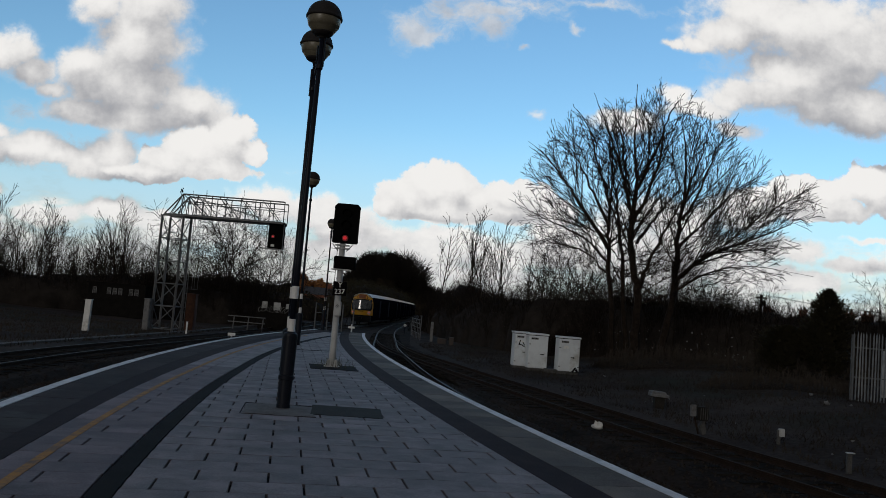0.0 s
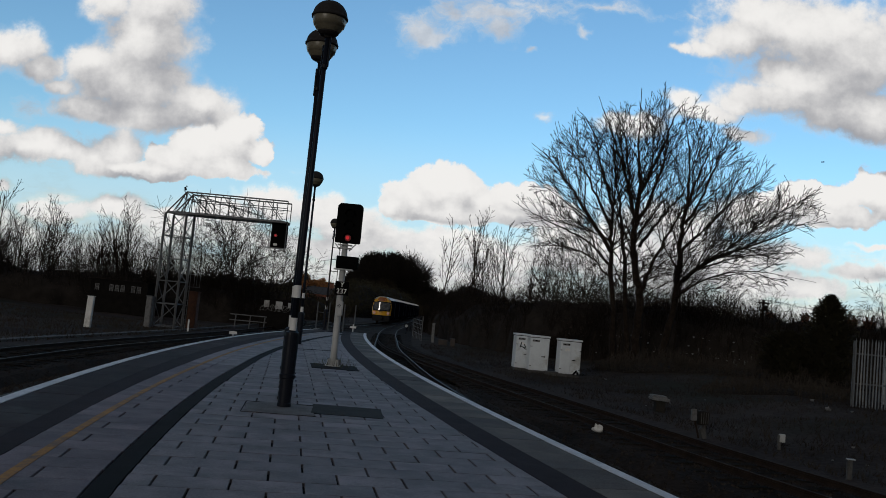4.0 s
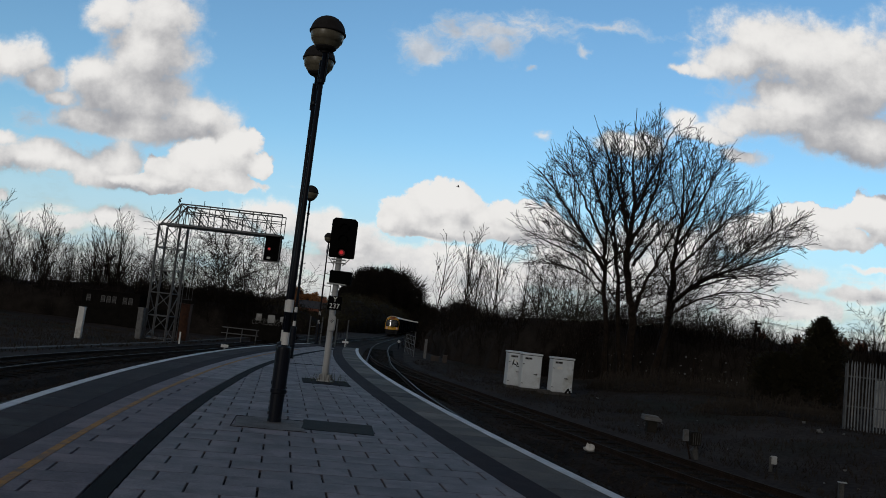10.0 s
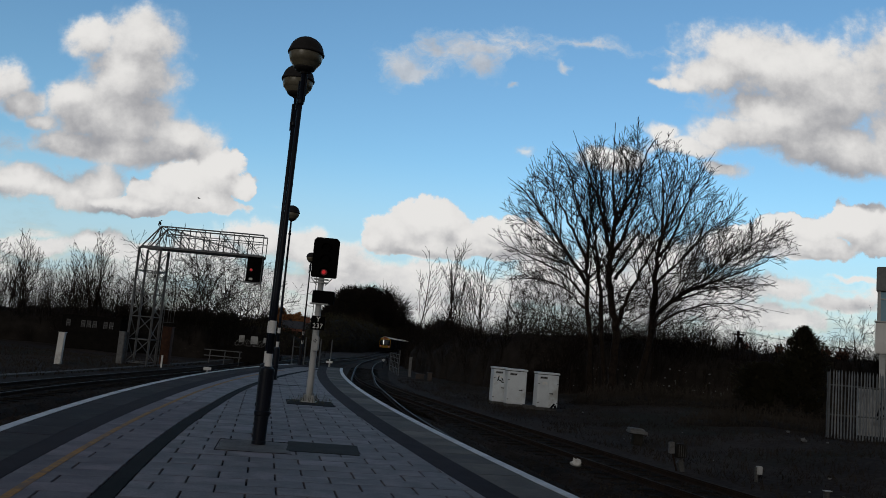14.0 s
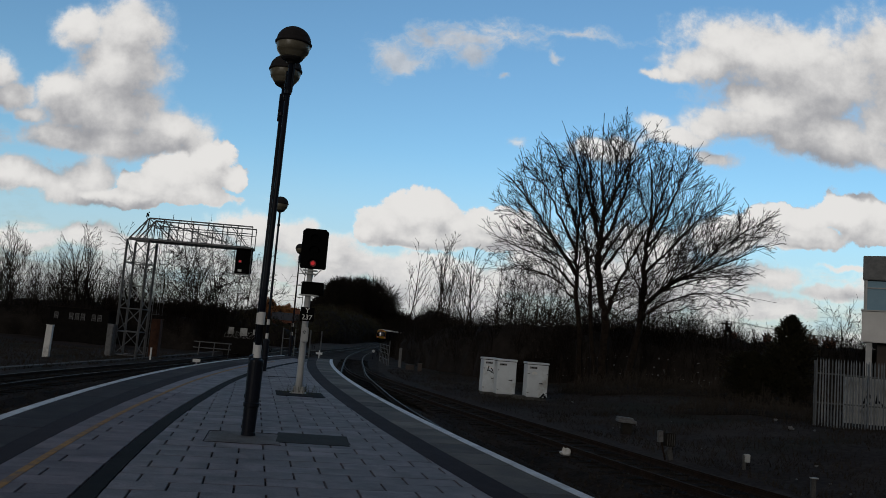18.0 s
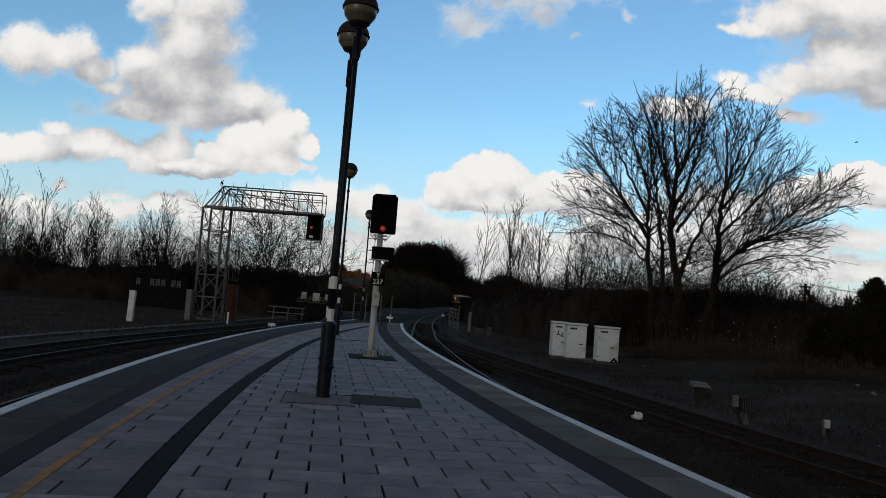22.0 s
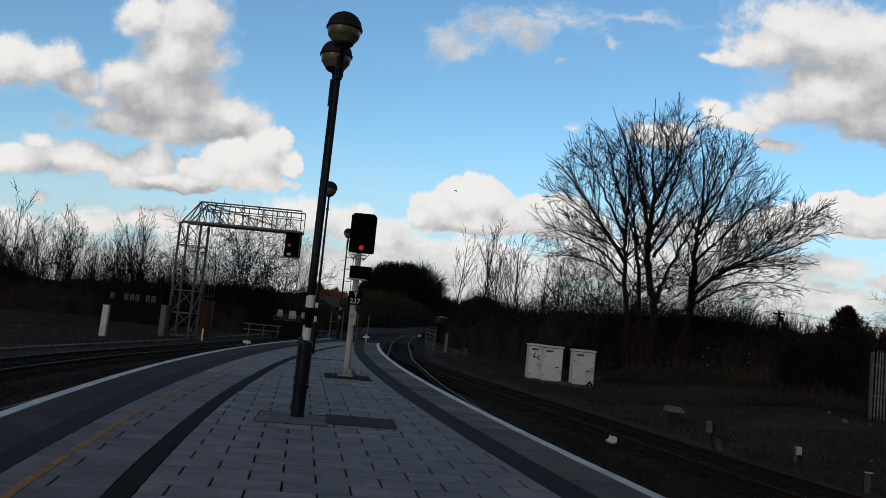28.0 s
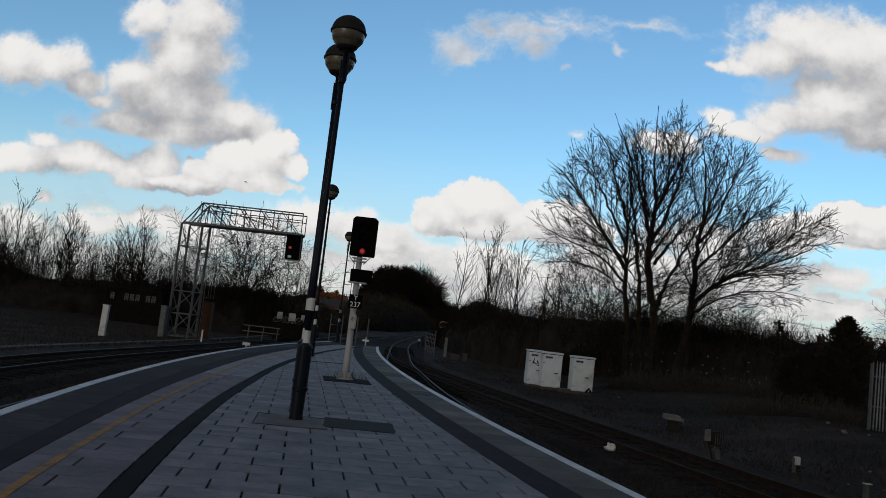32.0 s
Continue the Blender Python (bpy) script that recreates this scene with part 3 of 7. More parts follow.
# ---- lamps, signal, gantry ----


def build_lamp():
    lamp = holder("platform_lamp", "tall dark-blue lamp post with a globe head and white bands", "lamp post", (0, 0, 0), 0, "globe lamps along the platform")
    bm = lathe(bmesh.new(), [(0.100, 0.0), (0.100, 0.05), (0.093, 0.06), (0.097, 0.40), (0.112, 0.41), (0.114, 0.46), (0.100, 0.47), (0.104, 1.03), (0.098, 1.06), (0.062, 1.08)], 20)
    part("base_sleeve", bm, NAVY, lamp, smooth_faces=False)
    part("post", lathe(bmesh.new(), [(0.048, 1.06), (0.045, 2.2), (0.039, 3.5), (0.033, 5.45)], 14), NAVY, lamp, smooth_faces=True)
    for z in (1.09, 1.56):
        part("white_band", lathe(bmesh.new(), [(0.0515, z), (0.0515, z + 0.18)], 14), WHITE, lamp, "white painted band")
    bm = bar(bmesh.new(), (0.046, 0, 4.98), (0.046, 0, 5.46), 0.016)
    bar(bm, (-0.050, 0.02, 4.85), (-0.050, 0.02, 5.3), 0.014)
    part("conduit", bm, NAVY, lamp)
    part("collar", lathe(bmesh.new(), [(0.042, 4.94), (0.052, 4.95), (0.052, 5.0), (0.042, 5.01)], 14), NAVY, lamp)
    bowl = [(0.05, 5.452), (0.12, 5.470), (0.165, 5.505), (0.202, 5.552), (0.216, 5.578), (0.226, 5.583), (0.240, 5.63), (0.249, 5.68), (0.25, 5.72)]
    part("bowl", lathe(bmesh.new(), bowl, 28), DIFFUSER, lamp, "cloudy yellowed glass bowl", True)
    part("fitting", lathe(bmesh.new(), [(0.045, 5.41), (0.06, 5.43), (0.12, 5.452), (0.152, 5.478), (0.160, 5.496), (0.12, 5.50)], 24), HOOD, lamp)
    dome = [(0.268, 5.70), (0.272, 5.725), (0.262, 5.735)] + [(0.256 * math.cos(a), 5.735 + 0.235 * math.sin(a)) for a in (0.15, 0.35, 0.55, 0.75, 0.95, 1.15, 1.35, 1.52)]
    part("hood", lathe(bmesh.new(), dome, 28), HOOD, lamp, "dark domed hood", True)
    return lamp


def build_lamps():
    lamp = build_lamp()
    lamp.matrix_basis = pose(-2.04, 11.78, 0, 0, 0.65, 0)
    copy_thing(lamp, pose(-2.28, 13.1, 0, 0, 0, 70))
    copy_thing(lamp, pose(-4.58, 28.0, 0, 0, 0, 120))
    copy_thing(lamp, pose(-5.85, 43.6, 0, 0, 0, 30))


def build_signal():
    """The three-aspect signal that stands in the platform."""
    sig = holder("platform_signal", "colour-light signal on a pale grey post showing red", "railway signal", (-2.36, 19.8, 0))
    part("post", lathe(bmesh.new(), [(0.088, 0.0), (0.080, 0.5), (0.076, 1.6), (0.070, 3.0)], 18), GREY_PAINT, sig, smooth_faces=True)
    bm = box(bmesh.new(), 0, 0, 0.015, 0.36, 0.36, 0.03, bevel=0.006)
    for k in range(4):
        bar(bm, (0.13 * (-1) ** k, 0.13 * (-1) ** (k // 2), 0.02), (0.13 * (-1) ** k, 0.13 * (-1) ** (k // 2), 0.08), 0.015, sides=6)
    part("base_plate", bm, GREY_PAINT, sig)
    for k in range(4):
        g = box(bmesh.new(), 0.13, 0, 0.09, 0.09, 0.012, 0.16, pose(0, 0, 0, 0, 0, 90 * k + 45))
        part("gusset", g, GREY_PAINT, sig)
    # backboard with cut corners
    w, z0, z1, c = 0.31, 2.98, 3.95, 0.07
    outline = [(x + 0.06, z) for x, z in [(-w, z0 + c * 0.4), (-w + c * 0.4, z0), (w - c * 0.4, z0), (w, z0 + c * 0.4), (w, z1 - c), (w - c, z1), (-w + c, z1), (-w, z1 - c)]]
    bm = bmesh.new()
    f = bm.faces.new([bm.verts.new((x, -0.12, z)) for x, z in outline])
    out = bmesh.ops.extrude_face_region(bm, geom=[f])
    bmesh.ops.translate(bm, vec=(0, 0.05, 0), verts=[v for v in out["geom"] if isinstance(v, bmesh.types.BMVert)])
    bmesh.ops.recalc_face_normals(bm, faces=bm.faces)
    part("backboard", bm, MATT_BLACK, sig, "black backboard with cut corners")
    boxed("lamp_case", 0.06, 0.08, 3.44, 0.42, 0.3, 0.82, MATT_BLACK, sig, bevel=0.02)
    for z, mat in ((3.11, RED_LAMP), (3.42, MATT_BLACK), (3.70, MATT_BLACK)):
        lens = part("lens", bar(bmesh.new(), (0.06, -0.14, z), (0.06, -0.119, z), 0.075 if mat is RED_LAMP else 0.1, sides=24), mat, sig, "glowing red lens" if mat is RED_LAMP else "dark unlit lens")
        if mat is RED_LAMP:
            part("lamp_core", bar(bmesh.new(), (0.055, -0.144, z + 0.005), (0.055, -0.139, z + 0.005), 0.045, sides=20), RED_CORE, lens)
        bm = bmesh.new()
        arc = [radians(a) for a in range(-10, 191, 20)]
        rows = [[bm.verts.new((0.06 + 0.115 * math.cos(a), y, z + 0.115 * math.sin(a))) for a in arc] for y in (-0.12, -0.2)]
        for k in range(len(arc) - 1):
            bm.faces.new((rows[0][k], rows[0][k + 1], rows[1][k + 1], rows[1][k]))
        bmesh.ops.solidify(bm, geom=bm.faces[:], thickness=0.006)
        part("hood", bm, MATT_BLACK, lens)
    bm = bmesh.new()
    for z in (2.86, 2.94):
        box(bm, 0, 0, z, 0.34, 0.2, 0.03)
    for sx in (-1, 1):
        bar(bm, (sx * 0.1, 0, 2.8), (sx * 0.26, 0, 2.98), 0.012, sides=6)
    part("bracket", bm, GREY_PAINT, sig)
    bm = box(bmesh.new(), 0.10, -0.02, 2.51, 0.52, 0.28, 0.31, bevel=0.015)
    part("route_indicator", bm, MATT_BLACK, sig, "black route indicator box")
    boxed("indicator_window", 0.10, -0.163, 2.51, 0.42, 0.01, 0.2, MATT_BLACK, sig)
    boxed("indicator_shelf", 0.02, 0, 2.345, 0.44, 0.3, 0.03, GREY_PAINT, sig)
    plate = boxed("number_plate", 0.04, -0.11, 1.885, 0.33, 0.012, 0.33, MATT_BLACK, sig, "black plate lettered Y 237", 0.003)
    text_mesh("Y", 0.17, LETTER, plate, pose(0.04, -0.119, 1.97, 90, 0, 0))
    text_mesh("237", 0.17, LETTER, plate, pose(0.04, -0.119, 1.81, 90, 0, 0))
    phone = boxed("telephone_box", 0.03, -0.13, 1.40, 0.17, 0.13, 0.36, GREY_PAINT, sig, "grey signal telephone box", 0.02)
    bm = bmesh.new()
    for k in range(-1, 2):
        box(bm, 0, 0, 0.028 * k, 0.075, 0.004, 0.012, pose(0.03, -0.197, 1.46, 0, 40, 0))
    part("striped_mark", bm, BLACK, phone, "black diagonal telephone mark")
    bm = bar(bmesh.new(), (-0.13, 0.1, 1.0), (-0.13, 0.1, 3.0), 0.009, sides=6)
    bar(bm, (-0.31, 0.1, 1.0), (-0.31, 0.1, 3.0), 0.009, sides=6)
    ladder = part("ladder", bm, RAIL, sig)
    bar_ends = [(-0.13, 0.1), (-0.31, 0.1)]
    for z in (1.1, 2.9):
        part("ladder_bracket", bar(bmesh.new(), (*bar_ends[0], z), (0, 0, z), 0.009, sides=6), RAIL, ladder)
    for k in range(7):
        part("rung", bar(bmesh.new(), (*bar_ends[1], 1.12 + 0.29 * k), (*bar_ends[0], 1.12 + 0.29 * k), 0.007, sides=6), RAIL, ladder)
    # steel cover round the foot
    base = holder("signal_foot_cover", "rusty steel plate set round the signal post", "cover plate", (-2.3, 19.6, 0), 10.2)
    boxed("plate", 0, 0, 0.004, 1.1, 1.3, 0.012, STRIP, base, bevel=0.003)
    grass = bmesh.new()
    for k in range(60):
        a, r = random.uniform(0, 6.3), random.uniform(0.12, 0.5)
        x, y = r * math.cos(a), 0.2 + r * math.sin(a)
        h = random.uniform(0.05, 0.28) * (1.0 if k % 5 else 1.5)
        v = [grass.verts.new(p) for p in ((x - 0.006, y, 0.005), (x + 0.006, y, 0.005), (x + random.uniform(-0.08, 0.08), y + random.uniform(-0.08, 0.08), h))]
        grass.faces.new(v)
    tagged(part("weeds", grass, material("dry_weed", (0.09, 0.085, 0.04), (0.05, 0.05, 0.025), 3), None), "dry weeds round the signal foot", "weeds", kind="stuff").location = (-2.3, 19.6, 0)


def build_gantry():
    """A lattice tower with a cantilever boom that carries a signal over the outer track."""
    g = holder("signal_gantry", "galvanised lattice gantry with a cantilever boom over the track", "signal gantry")
    x0, x1, y0, y1, zb, zt = -17.55, -16.22, 51.2, 52.8, -1.15, 6.12
    for x in (x0, x1):
        for y in (y0, y1):
            part("leg", bar(bmesh.new(), (x, y, zb), (x, y, zt), 0.075, sides=6), GREY_STEEL, g)
    levels = [zb + 0.15 + (zt - zb - 0.15) * k / 5 for k in range(6)]
    for a, b in zip(levels, levels[1:]):
        for p, q in (((x0, y0), (x1, y0)), ((x1, y0), (x1, y1)), ((x1, y1), (x0, y1)), ((x0, y1), (x0, y0))):
            part("brace", bar(bmesh.new(), (*p, a), (*q, a), 0.035, sides=6), GREY_STEEL, g)
            part("brace", bar(bmesh.new(), (*p, a), (*q, b), 0.03, sides=6), GREY_STEEL, g)
    part("brace", bar(bmesh.new(), (x0, y0, zt), (x1, y0, zt), 0.05, sides=6), GREY_STEEL, g)
    # boom
    bx, ex, lo, hi = -17.55, -10.0, 6.2, 7.56
    for y in (51.45, 52.75):
        part("boom_chord", bar(bmesh.new(), (bx, y, lo), (ex, y, lo), 0.07, sides=6), GREY_STEEL, g)
        part("boom_chord", bar(bmesh.new(), (bx + 1.1, y, hi), (ex, y, hi), 0.045, sides=6), GREY_STEEL, g)
        part("boom_chord", bar(bmesh.new(), (bx, y, lo), (bx + 1.1, y, hi), 0.045, sides=6), GREY_STEEL, g)
        for k in range(8):
            xa = bx + 1.1 + (ex - bx - 1.1) * k / 7
            part("boom_post", bar(bmesh.new(), (xa, y, lo), (xa, y, hi), 0.03, sides=6), GREY_STEEL, g)
        part("boom_rail", bar(bmesh.new(), (bx + 1.1, y, 7.1), (ex, y, 7.1), 0.026, sides=6), GREY_STEEL, g)
        part("boom_tie", bar(bmesh.new(), (bx + 1.1, y, hi), (bx + 2.6, y, lo), 0.03, sides=6), GREY_STEEL, g)
        part("boom_tie", bar(bmesh.new(), (bx + 1.1, y, hi), (ex - 1.6, y, lo + 0.3), 0.022, sides=6), GREY_STEEL, g)
        for k in range(4):
            xa = bx + 2.0 + 1.38 * k
            part("boom_tie", bar(bmesh.new(), (xa, y, hi), (xa + 1.15, y, lo), 0.024, sides=5), GREY_STEEL, g)
        for k in range(3):
            part("boom_tie", bar(bmesh.new(), (bx + 1.1, y, hi), (bx + 0.45 + 0.5 * k, y, lo), 0.022, sides=5), GREY_STEEL, g)
        part("boom_tie", bar(bmesh.new(), (bx + 1.1, y, hi), (x0 + 0.3, y, zt), 0.03, sides=6), GREY_STEEL, g)
    for k in range(9):
        xa = bx + (ex - bx) * k / 8
        part("boom_cross", bar(bmesh.new(), (xa, 51.45, lo), (xa, 52.75, lo), 0.03, sides=6), GREY_STEEL, g)
    boxed("walkway", -13.6, 52.1, 6.3, 6.9, 0.7, 0.03, GREY_STEEL, g)
    part("end_post", bar(bmesh.new(), (bx + 0.98, 51.45, lo + 0.9), (bx + 0.98, 51.45, hi + 0.10), 0.02, sides=6), GREY_STEEL, g)
    # caged ladder
    lx, ly = -15.95, 52.4
    for y in (ly - 0.2, ly + 0.2):
        part("ladder_rail", bar(bmesh.new(), (lx, y, -1.1), (lx, y, 7.3), 0.02, sides=6), GREY_STEEL, g)
    for k in range(27):
        part("rung", bar(bmesh.new(), (lx, ly - 0.2, -0.8 + 0.3 * k), (lx, ly + 0.2, -0.8 + 0.3 * k), 0.012, sides=5), GREY_STEEL, g)
    for k in range(8):
        z = 1.6 + 0.8 * k
        bm = bmesh.new()
        pts = [(lx + 0.7 * math.sin(a), ly + 0.36 * math.cos(a), z) for a in np.linspace(0.1, 3.04, 8)]
        for a, b in zip(pts, pts[1:]):
            bar(bm, a, b, 0.014, sides=5)
        part("cage_hoop", bm, GREY_STEEL, g)
    for a in (0.6, 1.57, 2.5):
        part("cage_strip", bar(bmesh.new(), (lx + 0.7 * math.sin(a), ly + 0.36 * math.cos(a), 1.6), (lx + 0.7 * math.sin(a), ly + 0.36 * math.cos(a), 7.2), 0.012, sides=5), GREY_STEEL, g)
    # hanging signal
    hang = boxed("signal_case", -10.45, 52.0, 5.4, 0.95, 0.55, 1.6, MATT_BLACK, g, "black signal case hung from the boom", 0.03)
    boxed("signal_top", -10.5, 51.95, 6.23, 1.2, 0.8, 0.06, GREY_STEEL, hang)
    for x in (-11.0, -9.95):
        part("hanger", bar(bmesh.new(), (x, 51.6, 4.55), (x, 51.6, 6.3), 0.03, sides=6), GREY_STEEL, hang)
    boxed("signal_footboard", -10.55, 51.7, 4.55, 1.25, 0.7, 0.05, GREY_STEEL, hang)
    part("lens", bar(bmesh.new(), (-10.62, 51.66, 5.35), (-10.62, 51.72, 5.35), 0.10, sides=20), RED_LAMP, hang, "glowing red lens")
    part("lamp_core", bar(bmesh.new(), (-10.62, 51.65, 5.35), (-10.62, 51.67, 5.35), 0.055, sides=16), RED_CORE, hang)
    boxed("label_plate", -10.6, 51.71, 4.78, 0.22, 0.02, 0.14, WHITE, hang, "small white plate")
    kiosk = holder("relay_kiosk", "orange-brown steel relay kiosk at the foot of the gantry", "equipment kiosk", (-15.72, 53.2, -1.12))
    boxed("case", 0, 0, 1.2, 0.56, 0.6, 2.4, ORANGE_BRICK, kiosk, bevel=0.02)
    boxed("door", 0, -0.31, 1.15, 0.48, 0.03, 2.1, ORANGE_BRICK, kiosk, bevel=0.008)
    boxed("roof_plate", 0, 0, 2.43, 0.66, 0.7, 0.05, ORANGE_BRICK, kiosk, bevel=0.01)
    case = holder("grey_equipment_case", "slim pale grey equipment case beside the gantry leg", "equipment case", (-17.74, 50.9, -1.12))
    boxed("case", 0, 0, 0.95, 0.36, 0.45, 1.9, WEATHERED, case, bevel=0.02)
    boxed("door", 0, -0.23, 0.95, 0.30, 0.03, 1.7, WEATHERED, case, bevel=0.006)
    boxed("case_roof", 0, 0, 1.92, 0.42, 0.52, 0.04, WEATHERED, case, bevel=0.008)


def build_cabinet(name, w, d, h, two, at, turn, daubs=(), scraps=()):
    cab = holder(name, "white steel lineside equipment cabinet on a concrete plinth", "equipment cabinet", at, turn, "lineside cabinets")
    boxed("plinth", 0, 0, 0.05, w - 0.04, d - 0.06, 0.16, SAND, cab, bevel=0.01)
    boxed("body", 0, 0, 0.13 + (h - 0.13) / 2, w, d, h - 0.13, CABINET, cab, bevel=0.02)
    roof = bmesh.new()
    box(roof, 0, 0, h + 0.015, w + 0.08, d + 0.08, 0.09, bevel=0.02)
    part("cap", roof, CABINET, cab)
    # black strip models the shade below the cap's overhang
    boxed("cap_seal", 0, 0, h - 0.045, w + 0.02, d + 0.02, 0.03, BLACK, cab, "black strip standing in for the shade under the cap")
    n = 2 if two else 1
    for k in range(n):
        dw = (w - 0.06) / n
        x = -w / 2 + 0.03 + dw * (k + 0.5)
        door = boxed("door", x, -d / 2 - 0.012, 0.14 + (h - 0.2) / 2, dw - 0.014, 0.026, h - 0.24, CABINET, cab, bevel=0.006)
        if k == n - 1:
            hx = x + dw * (0.22 if n == 1 else -0.18)
            part("handle", bar(bmesh.new(), (hx - 0.09, -d / 2 - 0.05, h * 0.46), (hx + 0.09, -d / 2 - 0.05, h * 0.46 - 0.01), 0.02), BLACK, door)
            part("lock", bar(bmesh.new(), (hx + 0.05, -d / 2 - 0.02, h * 0.46), (hx + 0.05, -d / 2 - 0.06, h * 0.46), 0.035, sides=12), BLACK, door)
        for z in (0.36, h - 0.5):
            boxed("hinge", x + dw * (0.47 if k else -0.47), -d / 2 - 0.03, z, 0.09, 0.02, 0.03, HOOD, door)
    plate = boxed("label_plate", -w / 2 + 0.29, -d / 2 - 0.028, h - 0.21, 0.38, 0.006, 0.12, GREY_PAINT, cab, "small label plate with dark bars")
    bm = bmesh.new()
    for k in range(5):
        box(bm, -w / 2 + 0.15 + 0.07 * k, -d / 2 - 0.034, h - 0.21, 0.056, 0.006, 0.075)
    part("label_bars", bm, BLACK, plate, "dark bars of a small label")
    for x, z, w1, h1, turn in scraps:
        boxed("poster_scrap", x, -d / 2 - 0.028, z, w1, 0.005, h1, LETTER, cab, "torn white scrap of a poster", m=Matrix.Translation((x, 0, z)) @ pose(0, 0, 0, 0, turn, 0) @ Matrix.Translation((-x, 0, -z)))
    for x, z, w1, h1, turn in daubs:
        boxed("daub", x, -d / 2 - 0.029, z, w1, 0.006, h1, BLACK, cab, "black sprayed mark", m=Matrix.Translation((x, 0, z)) @ pose(0, 0, 0, 0, turn, 0) @ Matrix.Translation((-x, 0, -z)))
    return cab


def build_cabinets():
    build_cabinet("lineside_cabinet", 0.74, 0.75, 1.84, False, (4.62, 43.1, -1.1), 7, ((-0.12, 1.32, 0.05, 0.28, 15), (-0.03, 1.22, 0.26, 0.05, 20), (0.10, 1.28, 0.05, 0.2, -30), (0.16, 1.12, 0.2, 0.045, 10)), ((-0.1, 1.42, 0.24, 0.10, 6), (0.06, 1.36, 0.12, 0.12, 20)))
    build_cabinet("lineside_cabinet", 1.0, 0.75, 1.83, False, (5.38, 42.2, -1.1), 7)
    build_cabinet("lineside_cabinet", 1.08, 0.75, 1.80, True, (6.88, 41.6, -1.1), 7, ((0.28, 0.22, 0.1, 0.3, 40), (0.42, 0.18, 0.12, 0.16, -20)), ((-0.2, 1.36, 0.2, 0.08, -8), (-0.26, 1.30, 0.12, 0.1, 10), (-0.1, 1.31, 0.1, 0.09, -25)))
    slab = holder("concrete_plinth", "low pale concrete plinth between the cabinets", "plinth", (6.1, 41.5, -1.14))
    boxed("block", 0, 0, 0.1, 0.7, 0.5, 0.22, SAND, slab, bevel=0.02)


# ---- the train ----


def car_section(z):
    """Half width of the body at height z over the rail."""
    return float(np.interp(z, [0.55, 0.9, 1.15, 2.3, 2.9, 3.3, 3.55, 3.72, 3.78], [1.22, 1.31, 1.34, 1.34, 1.30, 1.16, 0.88, 0.45, 0.0]))


CAR = 23.4
SHELL = [0.55, 0.9, 1.15, 1.7, 2.3, 2.9, 3.3]
ROOF = [3.3, 3.38, 3.45, 3.55, 3.65, 3.72, 3.78]


def shell(levels, stations, close):
    bm = bmesh.new()
    rows = []
    for y, k in stations:
        half = [bm.verts.new((k * car_section(z), y, z)) for z in levels]
        if close:
            other = [bm.verts.new((-k * car_section(z), y, z)) for z in levels[-2::-1]]
        else:
            other = [bm.verts.new((-k * car_section(z), y, z)) for z in levels[::-1]]
        rows.append(half + other)
    for a, b in zip(rows, rows[1:]):
        for i in range(len(a) - 1):
            bm.faces.new((a[i], b[i], b[i + 1], a[i + 1]))
    return bm, rows


